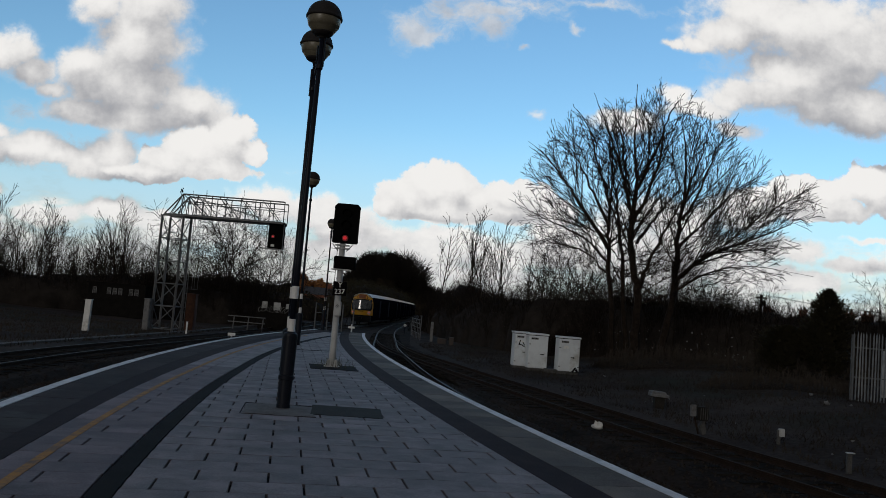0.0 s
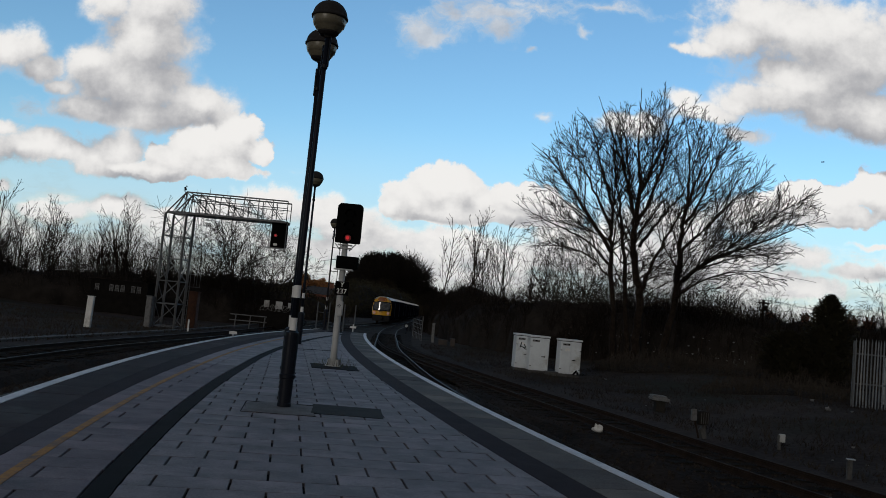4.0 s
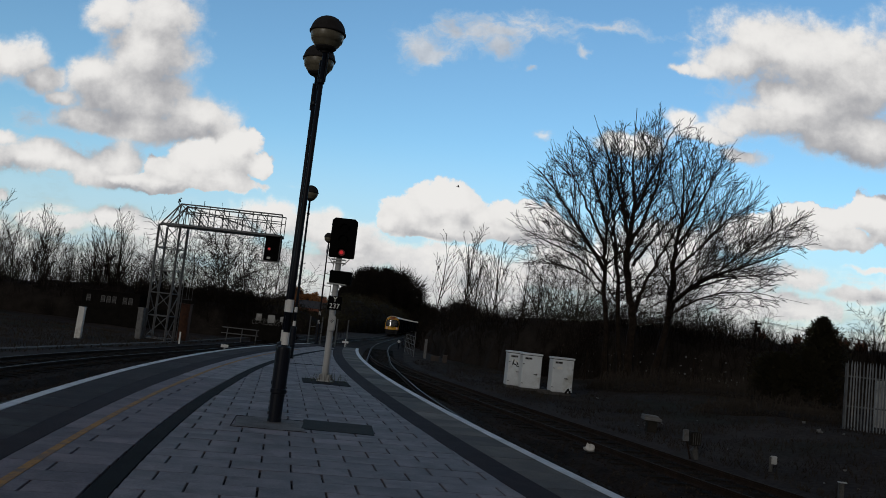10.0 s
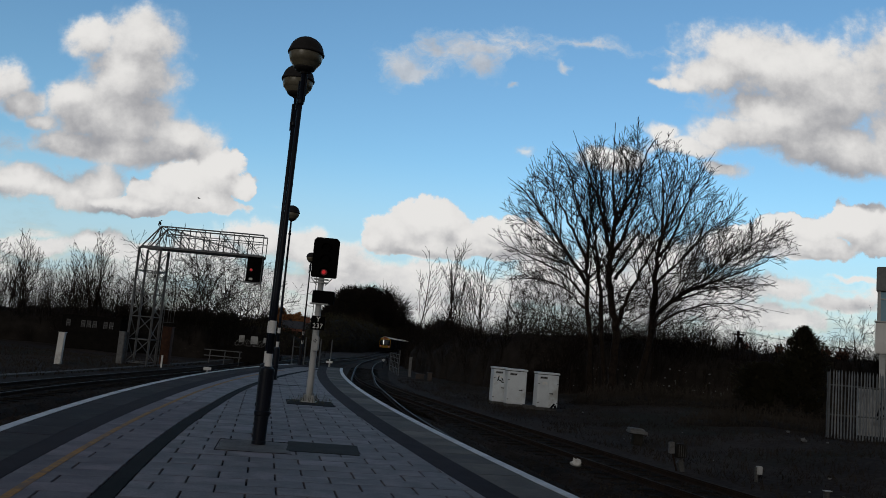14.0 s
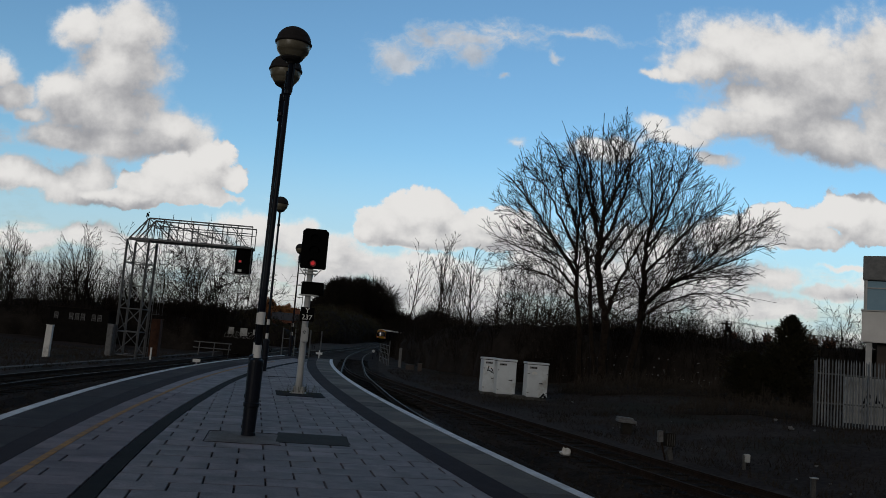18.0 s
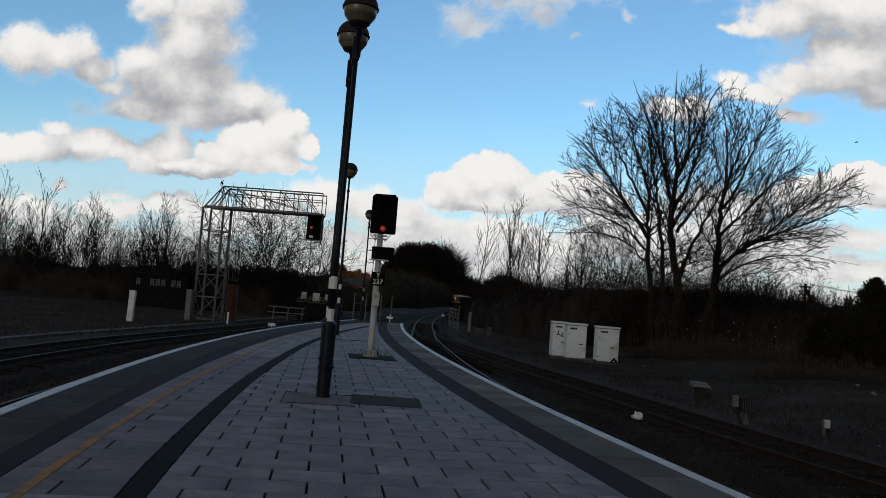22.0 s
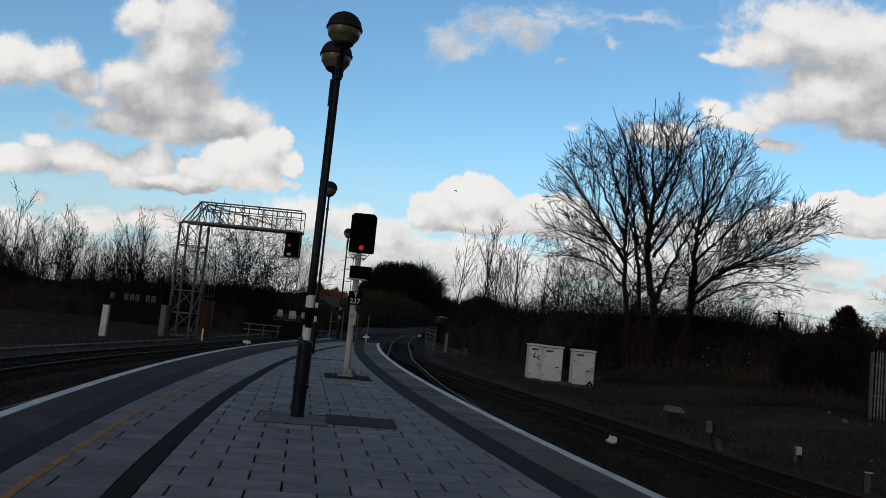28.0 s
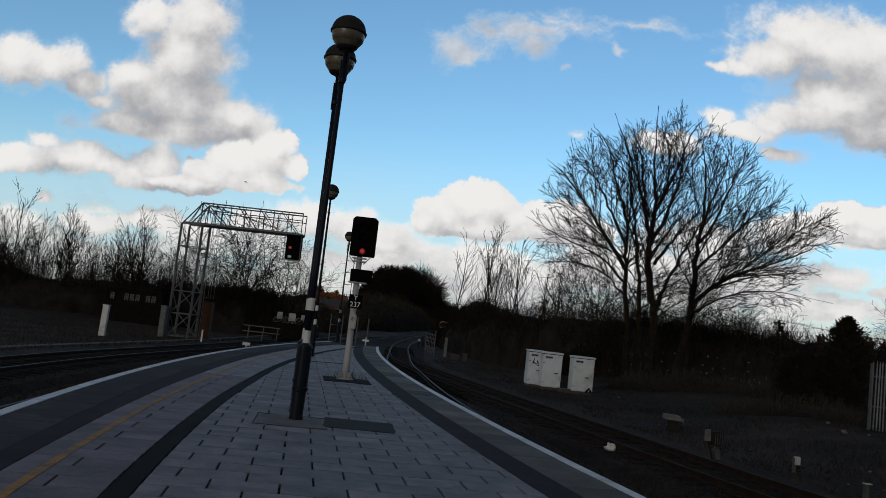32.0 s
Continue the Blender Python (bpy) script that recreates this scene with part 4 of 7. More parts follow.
def build_car(cab):
    car = holder("train_tail_car" if cab else "train_car", "dark blue diesel train car with a yellow warning end" if cab else "dark blue diesel train car with a pale roof", "train", group="cars of the train")
    start = 0.9 if cab else 0.0
    bm, rows = shell(SHELL, [(start, 1.0), (CAR / 2, 1.0), (CAR, 1.0)], False)
    bm.faces.new(rows[0][::-1])
    bm.faces.new(rows[-1])
    part("body", bm, TRAIN_BLUE, car)
    bm, rows = shell(ROOF, [(start * 0.6, 0.98), (start, 1.0), (CAR, 1.0)], True)
    bm.faces.new(rows[0][::-1])
    bm.faces.new(rows[-1])
    part("roof", bm, TRAIN_ROOF, car, "pale grey roof", True)
    for s in (-1, 1):
        for k in range(9):
            y = 2.6 + k * 2.25
            boxed("side_window", s * 1.325, y, 2.35, 0.03, 1.5, 0.75, TRAIN_GLASS, car, m=Matrix())
        for y in (7.2, 16.4):
            boxed("passenger_door", s * 1.335, y, 1.95, 0.03, 1.3, 2.1, material_door, car)
    boxed("underframe", 0, CAR / 2, 0.62, 2.3, CAR - 6, 0.5, BLACK, car, bevel=0.03)
    for y in (3.6, CAR - 3.6):
        bogie = boxed("bogie", 0, y, 0.5, 2.2, 2.9, 0.42, BLACK, car, bevel=0.05)
        for dy in (-0.95, 0.95):
            for s in (-0.74, 0.74):
                part("wheel", bar(bmesh.new(), (s - 0.06, y + dy, 0.42), (s + 0.06, y + dy, 0.42), 0.42, sides=20), RAIL, bogie)
    boxed("gangway", 0, CAR + 0.1, 1.9, 0.9, 0.35, 2.0, BLACK, car)
    if cab:
        # rounded yellow end
        levels = [1.16, 1.3, 1.5, 1.75, 2.2, 2.7, 3.05, 3.3, 3.5, 3.62]
        bm = bmesh.new()
        rows = []
        for z in levels:
            lean = 0.0 if z < 1.7 else 0.32 * ((z - 1.7) / 1.9) ** 1.4
            w = car_section(z) * 0.985
            rows.append([bm.verts.new((w * u, 0.05 + lean + 0.8 * abs(u) ** 3.2 * (1 - lean * 0.5), z)) for u in (-1, -0.92, -0.75, -0.45, 0, 0.45, 0.75, 0.92, 1)])
        for a, b in zip(rows, rows[1:]):
            for k in range(8):
                bm.faces.new((a[k], a[k + 1], b[k + 1], b[k]))
        end = part("yellow_end", bm, YELLOW, car, "bright yellow rounded warning end", True)

        def curved(zs, wide, out):
            """A skin that lies on the curved end."""
            bm = bmesh.new()
            rows = []
            for z, k in zip(zs, wide):
                lean = 0.0 if z < 1.7 else 0.32 * ((z - 1.7) / 1.9) ** 1.4
                w = car_section(z) * k
                rows.append([bm.verts.new((w * u, 0.05 - out + lean + 0.8 * abs(u * k) ** 3.2, z)) for u in (-1, -0.85, -0.5, 0, 0.5, 0.85, 1)])
            for a, b in zip(rows, rows[1:]):
                for k in range(6):
                    bm.faces.new((a[k], a[k + 1], b[k + 1], b[k]))
            return bm

        part("mask", curved((1.72, 1.95, 2.5, 2.95, 3.06), (0.84, 0.92, 0.93, 0.92, 0.84), 0.015), BLACK, end, "black mask round the windscreen", True)
        part("windscreen", curved((1.88, 2.05, 2.5, 2.82, 2.92), (0.72, 0.82, 0.84, 0.82, 0.74), 0.03), WINDSCREEN, end, "wrap-round windscreen catching the sky", True)
        part("roof_band", curved((3.10, 3.3, 3.5, 3.6), (0.95, 0.95, 0.92, 0.85), 0.012), material_orange, end, "orange cowl over the windscreen", True)
        for s in (-1, 1):
            cluster = boxed("lamp_cluster", s * 0.93, 0.30, 1.46, 0.40, 0.2, 0.40, LAMP_LENS, end, "pale slanted lamp cluster", 0.05, Matrix.Translation((s * 0.93, 0.30, 1.46)) @ pose(0, 0, 0, 0, s * 24, 0) @ Matrix.Translation((-s * 0.93, -0.30, -1.46)))
            part("tail_lamp", bar(bmesh.new(), (s * 0.98, 0.17, 1.52), (s * 0.98, 0.27, 1.52), 0.055, sides=16), TAIL_LAMP, cluster, "lit red tail lamp")
        boxed("coupler", 0, -0.1, 0.85, 0.45, 0.5, 0.35, BLACK, car, bevel=0.04)
        boxed("valance", 0, 0.52, 0.76, 2.3, 0.5, 0.82, BLACK, car, bevel=0.05)
        boxed("number_bars", 0, 0.02, 1.62, 0.6, 0.02, 0.08, BLACK, end)
    return car


material_door = material("train_door_paint", (0.014, 0.015, 0.024), (0.010, 0.011, 0.018), 0.8, 0.7, bump=0.02, spec=0.02)
material_orange = material("train_orange_band", (0.30, 0.09, 0.022), (0.24, 0.072, 0.018), 0.8, 0.4, bump=0.02)
CARS = []


def build_train():
    CARS.append(build_car(True))
    mid = build_car(False)
    CARS.append(mid)
    for _ in range(3):
        CARS.append(copy_thing(mid, pose(0, 0, 0)))


TRAIN_AT = through_points([0, 3, 6, 9, 13, 17, 20, 25, 32], [97, 108, 124, 146, 184, 222, 246, 281, 322])


def motions():
    for k, car in enumerate(CARS):
        rows = []
        for t in [i * 1.0 for i in range(33)]:
            y = TRAIN_AT(t) + k * (CAR + 0.45)
            a, b = y + 3.6, y + CAR - 3.6
            xa, xb = through_line(a), through_line(b)
            turn = math.degrees(math.atan2(-(xb - xa), b - a))
            x = xa - (xb - xa) / (b - a) * 3.6
            rows.append((t, pose(x, y, RAIL_TOP, 0, 0, turn)))
        walk(car, rows)
    # two gulls cross the sky from east to west, beating their wings
    for gull, rows in GULLS:
        walk(gull, [(t, pose(x, y, z, 0, 0, 90)) for t, x, y, z in rows])
        for wing in gull.children:
            if wing.name.startswith("wing"):
                s = 1 if wing.location.x > 0 else -1
                walk(wing, [(k * 0.25, pose(0.04 * s, 0, 0.06, 0, -s * (24 * math.sin(k * 1.9) + 8), 0)) for k in range(129)])
    # the crow sits on the gantry until it flies off to the west
    home = Vector((-16.57, 51.45, 7.66))
    flight = ((0, 0, 0, 0), (25.8, 0, 0, 0), (26.2, -0.6, 0.2, 0.5), (26.7, -4.5, 1.0, 2.0), (27.4, -13, 3, 3), (28.4, -28, 6, 1), (29.6, -44, 9, ground_height(-60.57, 60.45) - home.z), (32, -44, 9, ground_height(-60.57, 60.45) - home.z))
    walk(CROW[0], [(t, pose(home.x + x, home.y + y, home.z + z, 0, 0, 70)) for t, x, y, z in flight])
    # the clouds drift slowly to the east
    walk(CLOUDS[0], [(t, pose(0, 0, 0, 0, 0, 0.72 - 0.045 * t)) for t in (0, 8, 16, 24, 32)])

# ---- clouds: a far sky backdrop that drifts ----
CLOUDS = []


def build_clouds():
    m = bpy.data.materials.new("cumulus")
    m.use_nodes = True
    t = m.node_tree
    t.nodes.clear()
    at = node(t, "ShaderNodeSeparateXYZ", t.nodes.new("ShaderNodeTexCoord").outputs["Object"])
    u = maths(t, "DIVIDE", at.outputs[0], at.outputs[1])
    v = maths(t, "DIVIDE", at.outputs[2], at.outputs[1])
    flat = node(t, "ShaderNodeCombineXYZ", u, v).outputs[0]
    swirl = noise_tex(t, flat, 9.0, 6.0, 0.6)
    warp = node(t, "ShaderNodeVectorMath", node(t, "ShaderNodeVectorMath", swirl.outputs["Color"], (0.5, 0.5, 0.5), op="SUBTRACT").outputs[0], (0.034, 0.026, 0), op="MULTIPLY")
    base = node(t, "ShaderNodeVectorMath", flat, warp.outputs[0], op="ADD").outputs[0]
    curl = noise_tex(t, flat, 24.0, 4.0, 0.55)
    warp = node(t, "ShaderNodeVectorMath", node(t, "ShaderNodeVectorMath", curl.outputs["Color"], (0.5, 0.5, 0.5), op="SUBTRACT").outputs[0], (0.034, 0.030, 0), op="MULTIPLY")
    base = node(t, "ShaderNodeVectorMath", base, warp.outputs[0], op="ADD").outputs[0]

    def field(vector, puffs):
        best = None
        for u0, v0, a, b, w in puffs:
            n = node(t, "ShaderNodeVectorMath", vector, (1 / a, 1 / b, 0), (-u0 / a, -v0 / b, 0), op="MULTIPLY_ADD")
            d = node(t, "ShaderNodeVectorMath", n.outputs[0], op="LENGTH").outputs["Value"]
            d = maths(t, "SUBTRACT", w, d)
            if best is None:
                best = d
            else:
                n = node(t, "ShaderNodeMath", best, d, 0.22, op="SMOOTH_MAX")
                best = n.outputs[0]
        return best

    here = field(base, PUFFS())
    above = field(node(t, "ShaderNodeVectorMath", base, (-0.008, 0.034, 0), op="ADD").outputs[0], PUFFS())
    billow = noise_tex(t, flat, 22.0, 7.0, 0.62).outputs[0]
    fine = maths(t, "MULTIPLY", maths(t, "SUBTRACT", billow, 0.5), 1.5)
    body = maths(t, "ADD", here, fine)
    alpha = smooth(t, body, -0.36, 0.34)
    small = noise_tex(t, flat, 34.0, 6.0, 0.6).outputs[0]
    edge = maths(t, "ADD", maths(t, "MULTIPLY", maths(t, "SUBTRACT", small, 0.5), 1.1), maths(t, "MULTIPLY", maths(t, "SUBTRACT", noise_tex(t, flat, 15.0, 3.0, 0.5).outputs[0], 0.5), 0.9))
    heap = field(base, CRISP())
    heap_top = field(node(t, "ShaderNodeVectorMath", base, (-0.006, 0.022, 0), op="ADD").outputs[0], CRISP())
    alpha = maths(t, "MAXIMUM", alpha, smooth(t, maths(t, "ADD", heap, edge), -0.14, 0.12))
    thin = field(base, WISPS())
    streak = noise_tex(t, node(t, "ShaderNodeVectorMath", base, (1.0, 1.7, 1.0), op="MULTIPLY").outputs[0], 16.0, 7.0, 0.68).outputs[0]
    thin = maths(t, "ADD", thin, maths(t, "MULTIPLY", maths(t, "SUBTRACT", streak, 0.5), 2.6))
    alpha = maths(t, "MAXIMUM", alpha, maths(t, "MULTIPLY", smooth(t, thin, -0.1, 0.9), 0.78))
    long_way = node(t, "ShaderNodeVectorMath", flat, (1.0, 2.6, 1.0), op="MULTIPLY").outputs[0]
    rows = noise_tex(t, long_way, 9.0, 6.0, 0.62).outputs[0]
    haze = smooth(t, maths(t, "ADD", v, maths(t, "MULTIPLY", maths(t, "SUBTRACT", rows, 0.5), -0.34)), 0.135, 0.03)
    alpha = maths(t, "MAXIMUM", alpha, maths(t, "MULTIPLY", haze, 0.94))
    lump = maths(t, "SUBTRACT", noise_tex(t, flat, 11.0, 5.0, 0.6).outputs[0], 0.5)
    in_heap = smooth(t, heap, -0.1, 0.25)
    slope = maths(t, "SUBTRACT", here, above)
    slope = maths(t, "ADD", maths(t, "MULTIPLY", slope, maths(t, "SUBTRACT", 1.0, in_heap)), maths(t, "MULTIPLY", maths(t, "SUBTRACT", heap, heap_top), in_heap))
    light = maths(t, "ADD", maths(t, "MULTIPLY", slope, 0.68), maths(t, "MULTIPLY", in_heap, 0.26))
    light = maths(t, "ADD", light, maths(t, "ADD", maths(t, "MULTIPLY", lump, 1.7), maths(t, "MULTIPLY", fine, 0.6)))
    sun_side = smooth(t, field(base, SUNLIT()), -0.25, 0.5)
    under = smooth(t, field(base, SHADED()), -0.3, 0.55)
    light = maths(t, "ADD", light, maths(t, "SUBTRACT", maths(t, "MULTIPLY", sun_side, 0.26), maths(t, "MULTIPLY", under, 0.34)))
    colour = mix_colour(t, smooth(t, light, -0.98, 0.92), (0.36, 0.365, 0.39, 1), (0.88, 0.865, 0.845, 1))
    colour = mix_colour(t, maths(t, "MULTIPLY", haze, 0.7), colour, mix_colour(t, smooth(t, maths(t, "ADD", maths(t, "MULTIPLY", rows, 0.6), maths(t, "MULTIPLY", billow, 0.4)), 0.40, 0.62), (0.52, 0.53, 0.56, 1), (0.86, 0.85, 0.83, 1)))
    veil = maths(t, "MULTIPLY", smooth(t, v, 0.24, 0.03), 0.8)
    colour = mix_colour(t, smooth(t, alpha, 0.0, 0.9), (0.51, 0.64, 0.77, 1), colour)
    alpha = maths(t, "MAXIMUM", alpha, veil)
    glow = node(t, "ShaderNodeEmission", colour, 1.0)
    clear = node(t, "ShaderNodeBsdfTransparent")
    both = node(t, "ShaderNodeMixShader", alpha, clear.outputs[0], glow.outputs[0])
    t.links.new(both.outputs[0], node(t, "ShaderNodeOutputMaterial").inputs[0])
    m.cycles.emission_sampling = "NONE"
    verts, faces, n = [], [], 41
    for el in np.linspace(-3, 52, 23):
        for az in np.linspace(-52, 52, n):
            a, e = radians(az), radians(el)
            verts.append((2400 * math.sin(a) * math.cos(e), 2400 * math.cos(a) * math.cos(e), 2400 * math.sin(e)))
    for j in range(22):
        for i in range(n - 1):
            k = j * n + i
            faces.append((k, k + 1, k + n + 1, k + n))
    ob = raw("backdrop", verts, faces, m, smooth_faces=True)
    tagged(ob, "drifting white and grey cumulus clouds against a blue sky", "clouds", kind="structure")
    CLOUDS.append(ob)


def puff(x, y, a, b, w=1.0):
    """One billow of a cloud: its place and half sizes on the plane one metre ahead."""
    return (x, y, a, b, w)


def PUFFS():
    made = []
    # the tall cloud and its ragged foot
    made.append(puff(-0.4320, 0.3462, 0.0337, 0.0299, 0.9))
    made.append(puff(-0.3725, 0.3480, 0.0449, 0.0449, 1))
    made.append(puff(-0.3783, 0.3041, 0.0561, 0.0449, 1))
    made.append(puff(-0.4476, 0.2678, 0.0284, 0.0269, 1))
    made.append(puff(-0.4108, 0.2510, 0.0636, 0.0411, 1))
    made.append(puff(-0.3686, 0.2476, 0.0598, 0.0411, 1))
    made.append(puff(-0.4375, 0.2095, 0.0524, 0.0209, 1))
    made.append(puff(-0.3683, 0.2120, 0.0823, 0.0269, 1))
    made.append(puff(-0.3107, 0.2277, 0.0539, 0.0314, 1))
    made.append(puff(-0.2742, 0.2117, 0.0224, 0.0165, 0.9))
    # the grey bank beside it
    made.append(puff(-0.4007, 0.1597, 0.0434, 0.0247, 0.95))
    made.append(puff(-0.4231, 0.1437, 0.0337, 0.0165, 0.95))
    made.append(puff(-0.3949, 0.1391, 0.0598, 0.0135, 0.95))
    made.append(puff(-0.5906, 0.2723, 0.0539, 0.0329, 1))
    made.append(puff(-0.6058, 0.1456, 0.0598, 0.0209, 0.9))
    made.append(puff(-0.5652, 0.1511, 0.0524, 0.0209, 0.9))
    made.append(puff(-0.5393, 0.2790, 0.0389, 0.0269, 1))
    made.append(puff(-0.5082, 0.2510, 0.0389, 0.0194, 0.9))
    made.append(puff(-0.4782, 0.2323, 0.0262, 0.0135, 0.85))
    made.append(puff(-0.5073, 0.1561, 0.0561, 0.0224, 0.95))
    made.append(puff(-0.4621, 0.1530, 0.0374, 0.0180, 0.95))
    made.append(puff(-0.5369, 0.1726, 0.0374, 0.0165, 0.8))
    # the pale low row
    made.append(puff(-0.0931, 0.1029, 0.0419, 0.0269, 0.75))
    made.append(puff(-0.1105, 0.0651, 0.0673, 0.0209, 0.85))
    made.append(puff(-0.1798, 0.0649, 0.0598, 0.0194, 0.8))
    made.append(puff(-0.0139, 0.0731, 0.0823, 0.0224, 0.9))
    made.append(puff(0.0628, 0.0725, 0.0898, 0.0239, 0.9))
    made.append(puff(0.1395, 0.0754, 0.0823, 0.0224, 0.85))
    made.append(puff(0.0300, 0.0475, 0.1496, 0.0180, 0.9))
    made.append(puff(0.2238, 0.0719, 0.0898, 0.0209, 0.85))
    made.append(puff(-0.5991, 0.0659, 0.0823, 0.0194, 1))
    made.append(puff(-0.3928, 0.0888, 0.0561, 0.0180, 1))
    made.append(puff(-0.4638, 0.0787, 0.0673, 0.0150, 0.9))
    made.append(puff(-0.3406, 0.0842, 0.0673, 0.0180, 0.9))
    made.append(puff(-0.2626, 0.0977, 0.0598, 0.0209, 0.9))
    made.append(puff(-0.1985, 0.1150, 0.0598, 0.0224, 0.95))
    made.append(puff(-0.1420, 0.1058, 0.0449, 0.0224, 0.95))
    made.append(puff(-0.0989, 0.0905, 0.0598, 0.0209, 0.9))
    made.append(puff(-0.5289, 0.1066, 0.0194, 0.0105, 0.7))
    made.append(puff(-0.0494, 0.0806, 0.0898, 0.0194, 0.95))
    made.append(puff(0.0264, 0.0919, 0.0598, 0.0135, 0.95))
    # the great bank
    made.append(puff(0.6216, 0.4007, 0.1122, 0.0673, 1))
    made.append(puff(0.6534, 0.3228, 0.1122, 0.0598, 1))
    made.append(puff(0.6178, 0.1115, 0.0898, 0.0180, 0.8))
    made.append(puff(0.4473, 0.3998, 0.1272, 0.0464, 1))
    made.append(puff(0.3544, 0.3805, 0.0561, 0.0269, 1))
    made.append(puff(0.3121, 0.3642, 0.0254, 0.0135, 0.9))
    made.append(puff(0.3817, 0.4086, 0.0524, 0.0299, 0.9))
    made.append(puff(0.5069, 0.3647, 0.0898, 0.0449, 1))
    made.append(puff(0.4577, 0.3348, 0.0972, 0.0314, 1))
    made.append(puff(0.3945, 0.3038, 0.0598, 0.0254, 1))
    made.append(puff(0.3593, 0.2913, 0.0299, 0.0135, 0.9))
    made.append(puff(0.4953, 0.3017, 0.0972, 0.0299, 1))
    made.append(puff(0.5538, 0.2814, 0.0673, 0.0254, 1))
    made.append(puff(0.2799, 0.3614, 0.0194, 0.0090, 0.8))
    # clouds behind the tree
    made.append(puff(0.2330, 0.2557, 0.0449, 0.0165, 0.9))
    made.append(puff(0.2913, 0.2926, 0.0224, 0.0150, 1))
    made.append(puff(0.3173, 0.2753, 0.0524, 0.0150, 0.9))
    made.append(puff(0.3686, 0.2531, 0.0374, 0.0135, 0.7))
    made.append(puff(0.2008, 0.1015, 0.1047, 0.0254, 0.95))
    made.append(puff(0.2971, 0.1378, 0.1047, 0.0269, 0.9))
    made.append(puff(0.3883, 0.1526, 0.0673, 0.0239, 0.95))
    made.append(puff(0.4472, 0.1115, 0.0598, 0.0194, 0.95))
    made.append(puff(0.3556, 0.1039, 0.1197, 0.0254, 0.95))
    made.append(puff(0.5330, 0.0974, 0.0898, 0.0150, 0.8))
    made.append(puff(0.3997, 0.0724, 0.1496, 0.0194, 0.9))
    made.append(puff(0.2727, 0.0759, 0.1496, 0.0299, 0.95))
    made.append(puff(0.5460, 0.1268, 0.0673, 0.0090, 0.6))
    return made


def WISPS():
    made = []
    # thin wisps
    made.append(puff(-0.0386, 0.3504, 0.0419, 0.0344, 1.0))
    made.append(puff(-0.0069, 0.3722, 0.0494, 0.0299, 0.9))
    made.append(puff(0.0426, 0.3766, 0.0711, 0.0284, 1.0))
    made.append(puff(0.0545, 0.3616, 0.0329, 0.0224, 1.0))
    made.append(puff(0.0951, 0.3916, 0.0898, 0.0209, 0.9))
    made.append(puff(0.1875, 0.4022, 0.0972, 0.0135, 0.7))
    made.append(puff(0.1625, 0.3691, 0.0120, 0.0067, 0.8))
    made.append(puff(0.0954, 0.3391, 0.0120, 0.0075, 0.65))
    made.append(puff(0.1228, 0.2562, 0.0239, 0.0105, 0.75))
    made.append(puff(0.2991, 0.4012, 0.0449, 0.0165, 0.6))
    made.append(puff(-0.4984, 0.1971, 0.0748, 0.0299, 0.55))
    made.append(puff(-0.3331, 0.3407, 0.0150, 0.0524, 0.6))
    made.append(puff(0.3280, 0.3379, 0.0449, 0.0224, 0.45))
    made.append(puff(-0.2431, 0.1450, 0.0524, 0.0150, 0.5))
    made.append(puff(-0.4544, 0.1762, 0.0449, 0.0224, 0.5))
    return made


def CRISP():
    made = []
    # low cumulus with clear outlines
    made.append(puff(-0.3434, 0.1421, 0.0636, 0.0120, 1))
    made.append(puff(-0.3277, 0.1575, 0.0374, 0.0224, 1))
    made.append(puff(-0.2980, 0.1720, 0.0449, 0.0299, 1))
    made.append(puff(-0.2508, 0.1867, 0.0299, 0.0314, 1))
    made.append(puff(-0.2405, 0.2032, 0.0150, 0.0150, 1))
    made.append(puff(-0.2216, 0.1736, 0.0165, 0.0165, 1))
    made.append(puff(-0.2784, 0.1504, 0.0673, 0.0150, 1))
    made.append(puff(-0.0031, 0.1527, 0.0389, 0.0314, 1))
    made.append(puff(0.0248, 0.1551, 0.0329, 0.0284, 1))
    made.append(puff(-0.0368, 0.1379, 0.0314, 0.0254, 1))
    made.append(puff(-0.0531, 0.1245, 0.0224, 0.0194, 1))
    made.append(puff(0.0526, 0.1405, 0.0224, 0.0194, 1))
    made.append(puff(0.0029, 0.1222, 0.0711, 0.0180, 1))
    made.append(puff(0.0956, 0.1470, 0.0329, 0.0254, 1))
    made.append(puff(0.1238, 0.1465, 0.0269, 0.0194, 1))
    made.append(puff(0.0937, 0.1256, 0.0524, 0.0165, 1))
    made.append(puff(0.1461, 0.1300, 0.0374, 0.0165, 1))
    made.append(puff(0.5284, 0.2022, 0.0344, 0.0254, 1))
    made.append(puff(0.5539, 0.1915, 0.0374, 0.0299, 1))
    made.append(puff(0.4933, 0.1878, 0.0269, 0.0180, 1))
    made.append(puff(0.4613, 0.1872, 0.0299, 0.0180, 1))
    made.append(puff(0.4296, 0.1795, 0.0329, 0.0209, 1))
    made.append(puff(0.4800, 0.1674, 0.0823, 0.0194, 1))
    made.append(puff(0.3949, 0.1623, 0.0374, 0.0194, 0.95))
    made.append(puff(0.6005, 0.1919, 0.0449, 0.0299, 1))
    made.append(puff(0.6508, 0.1890, 0.0524, 0.0269, 1))
    made.append(puff(0.6155, 0.1738, 0.0823, 0.0194, 1))
    return made


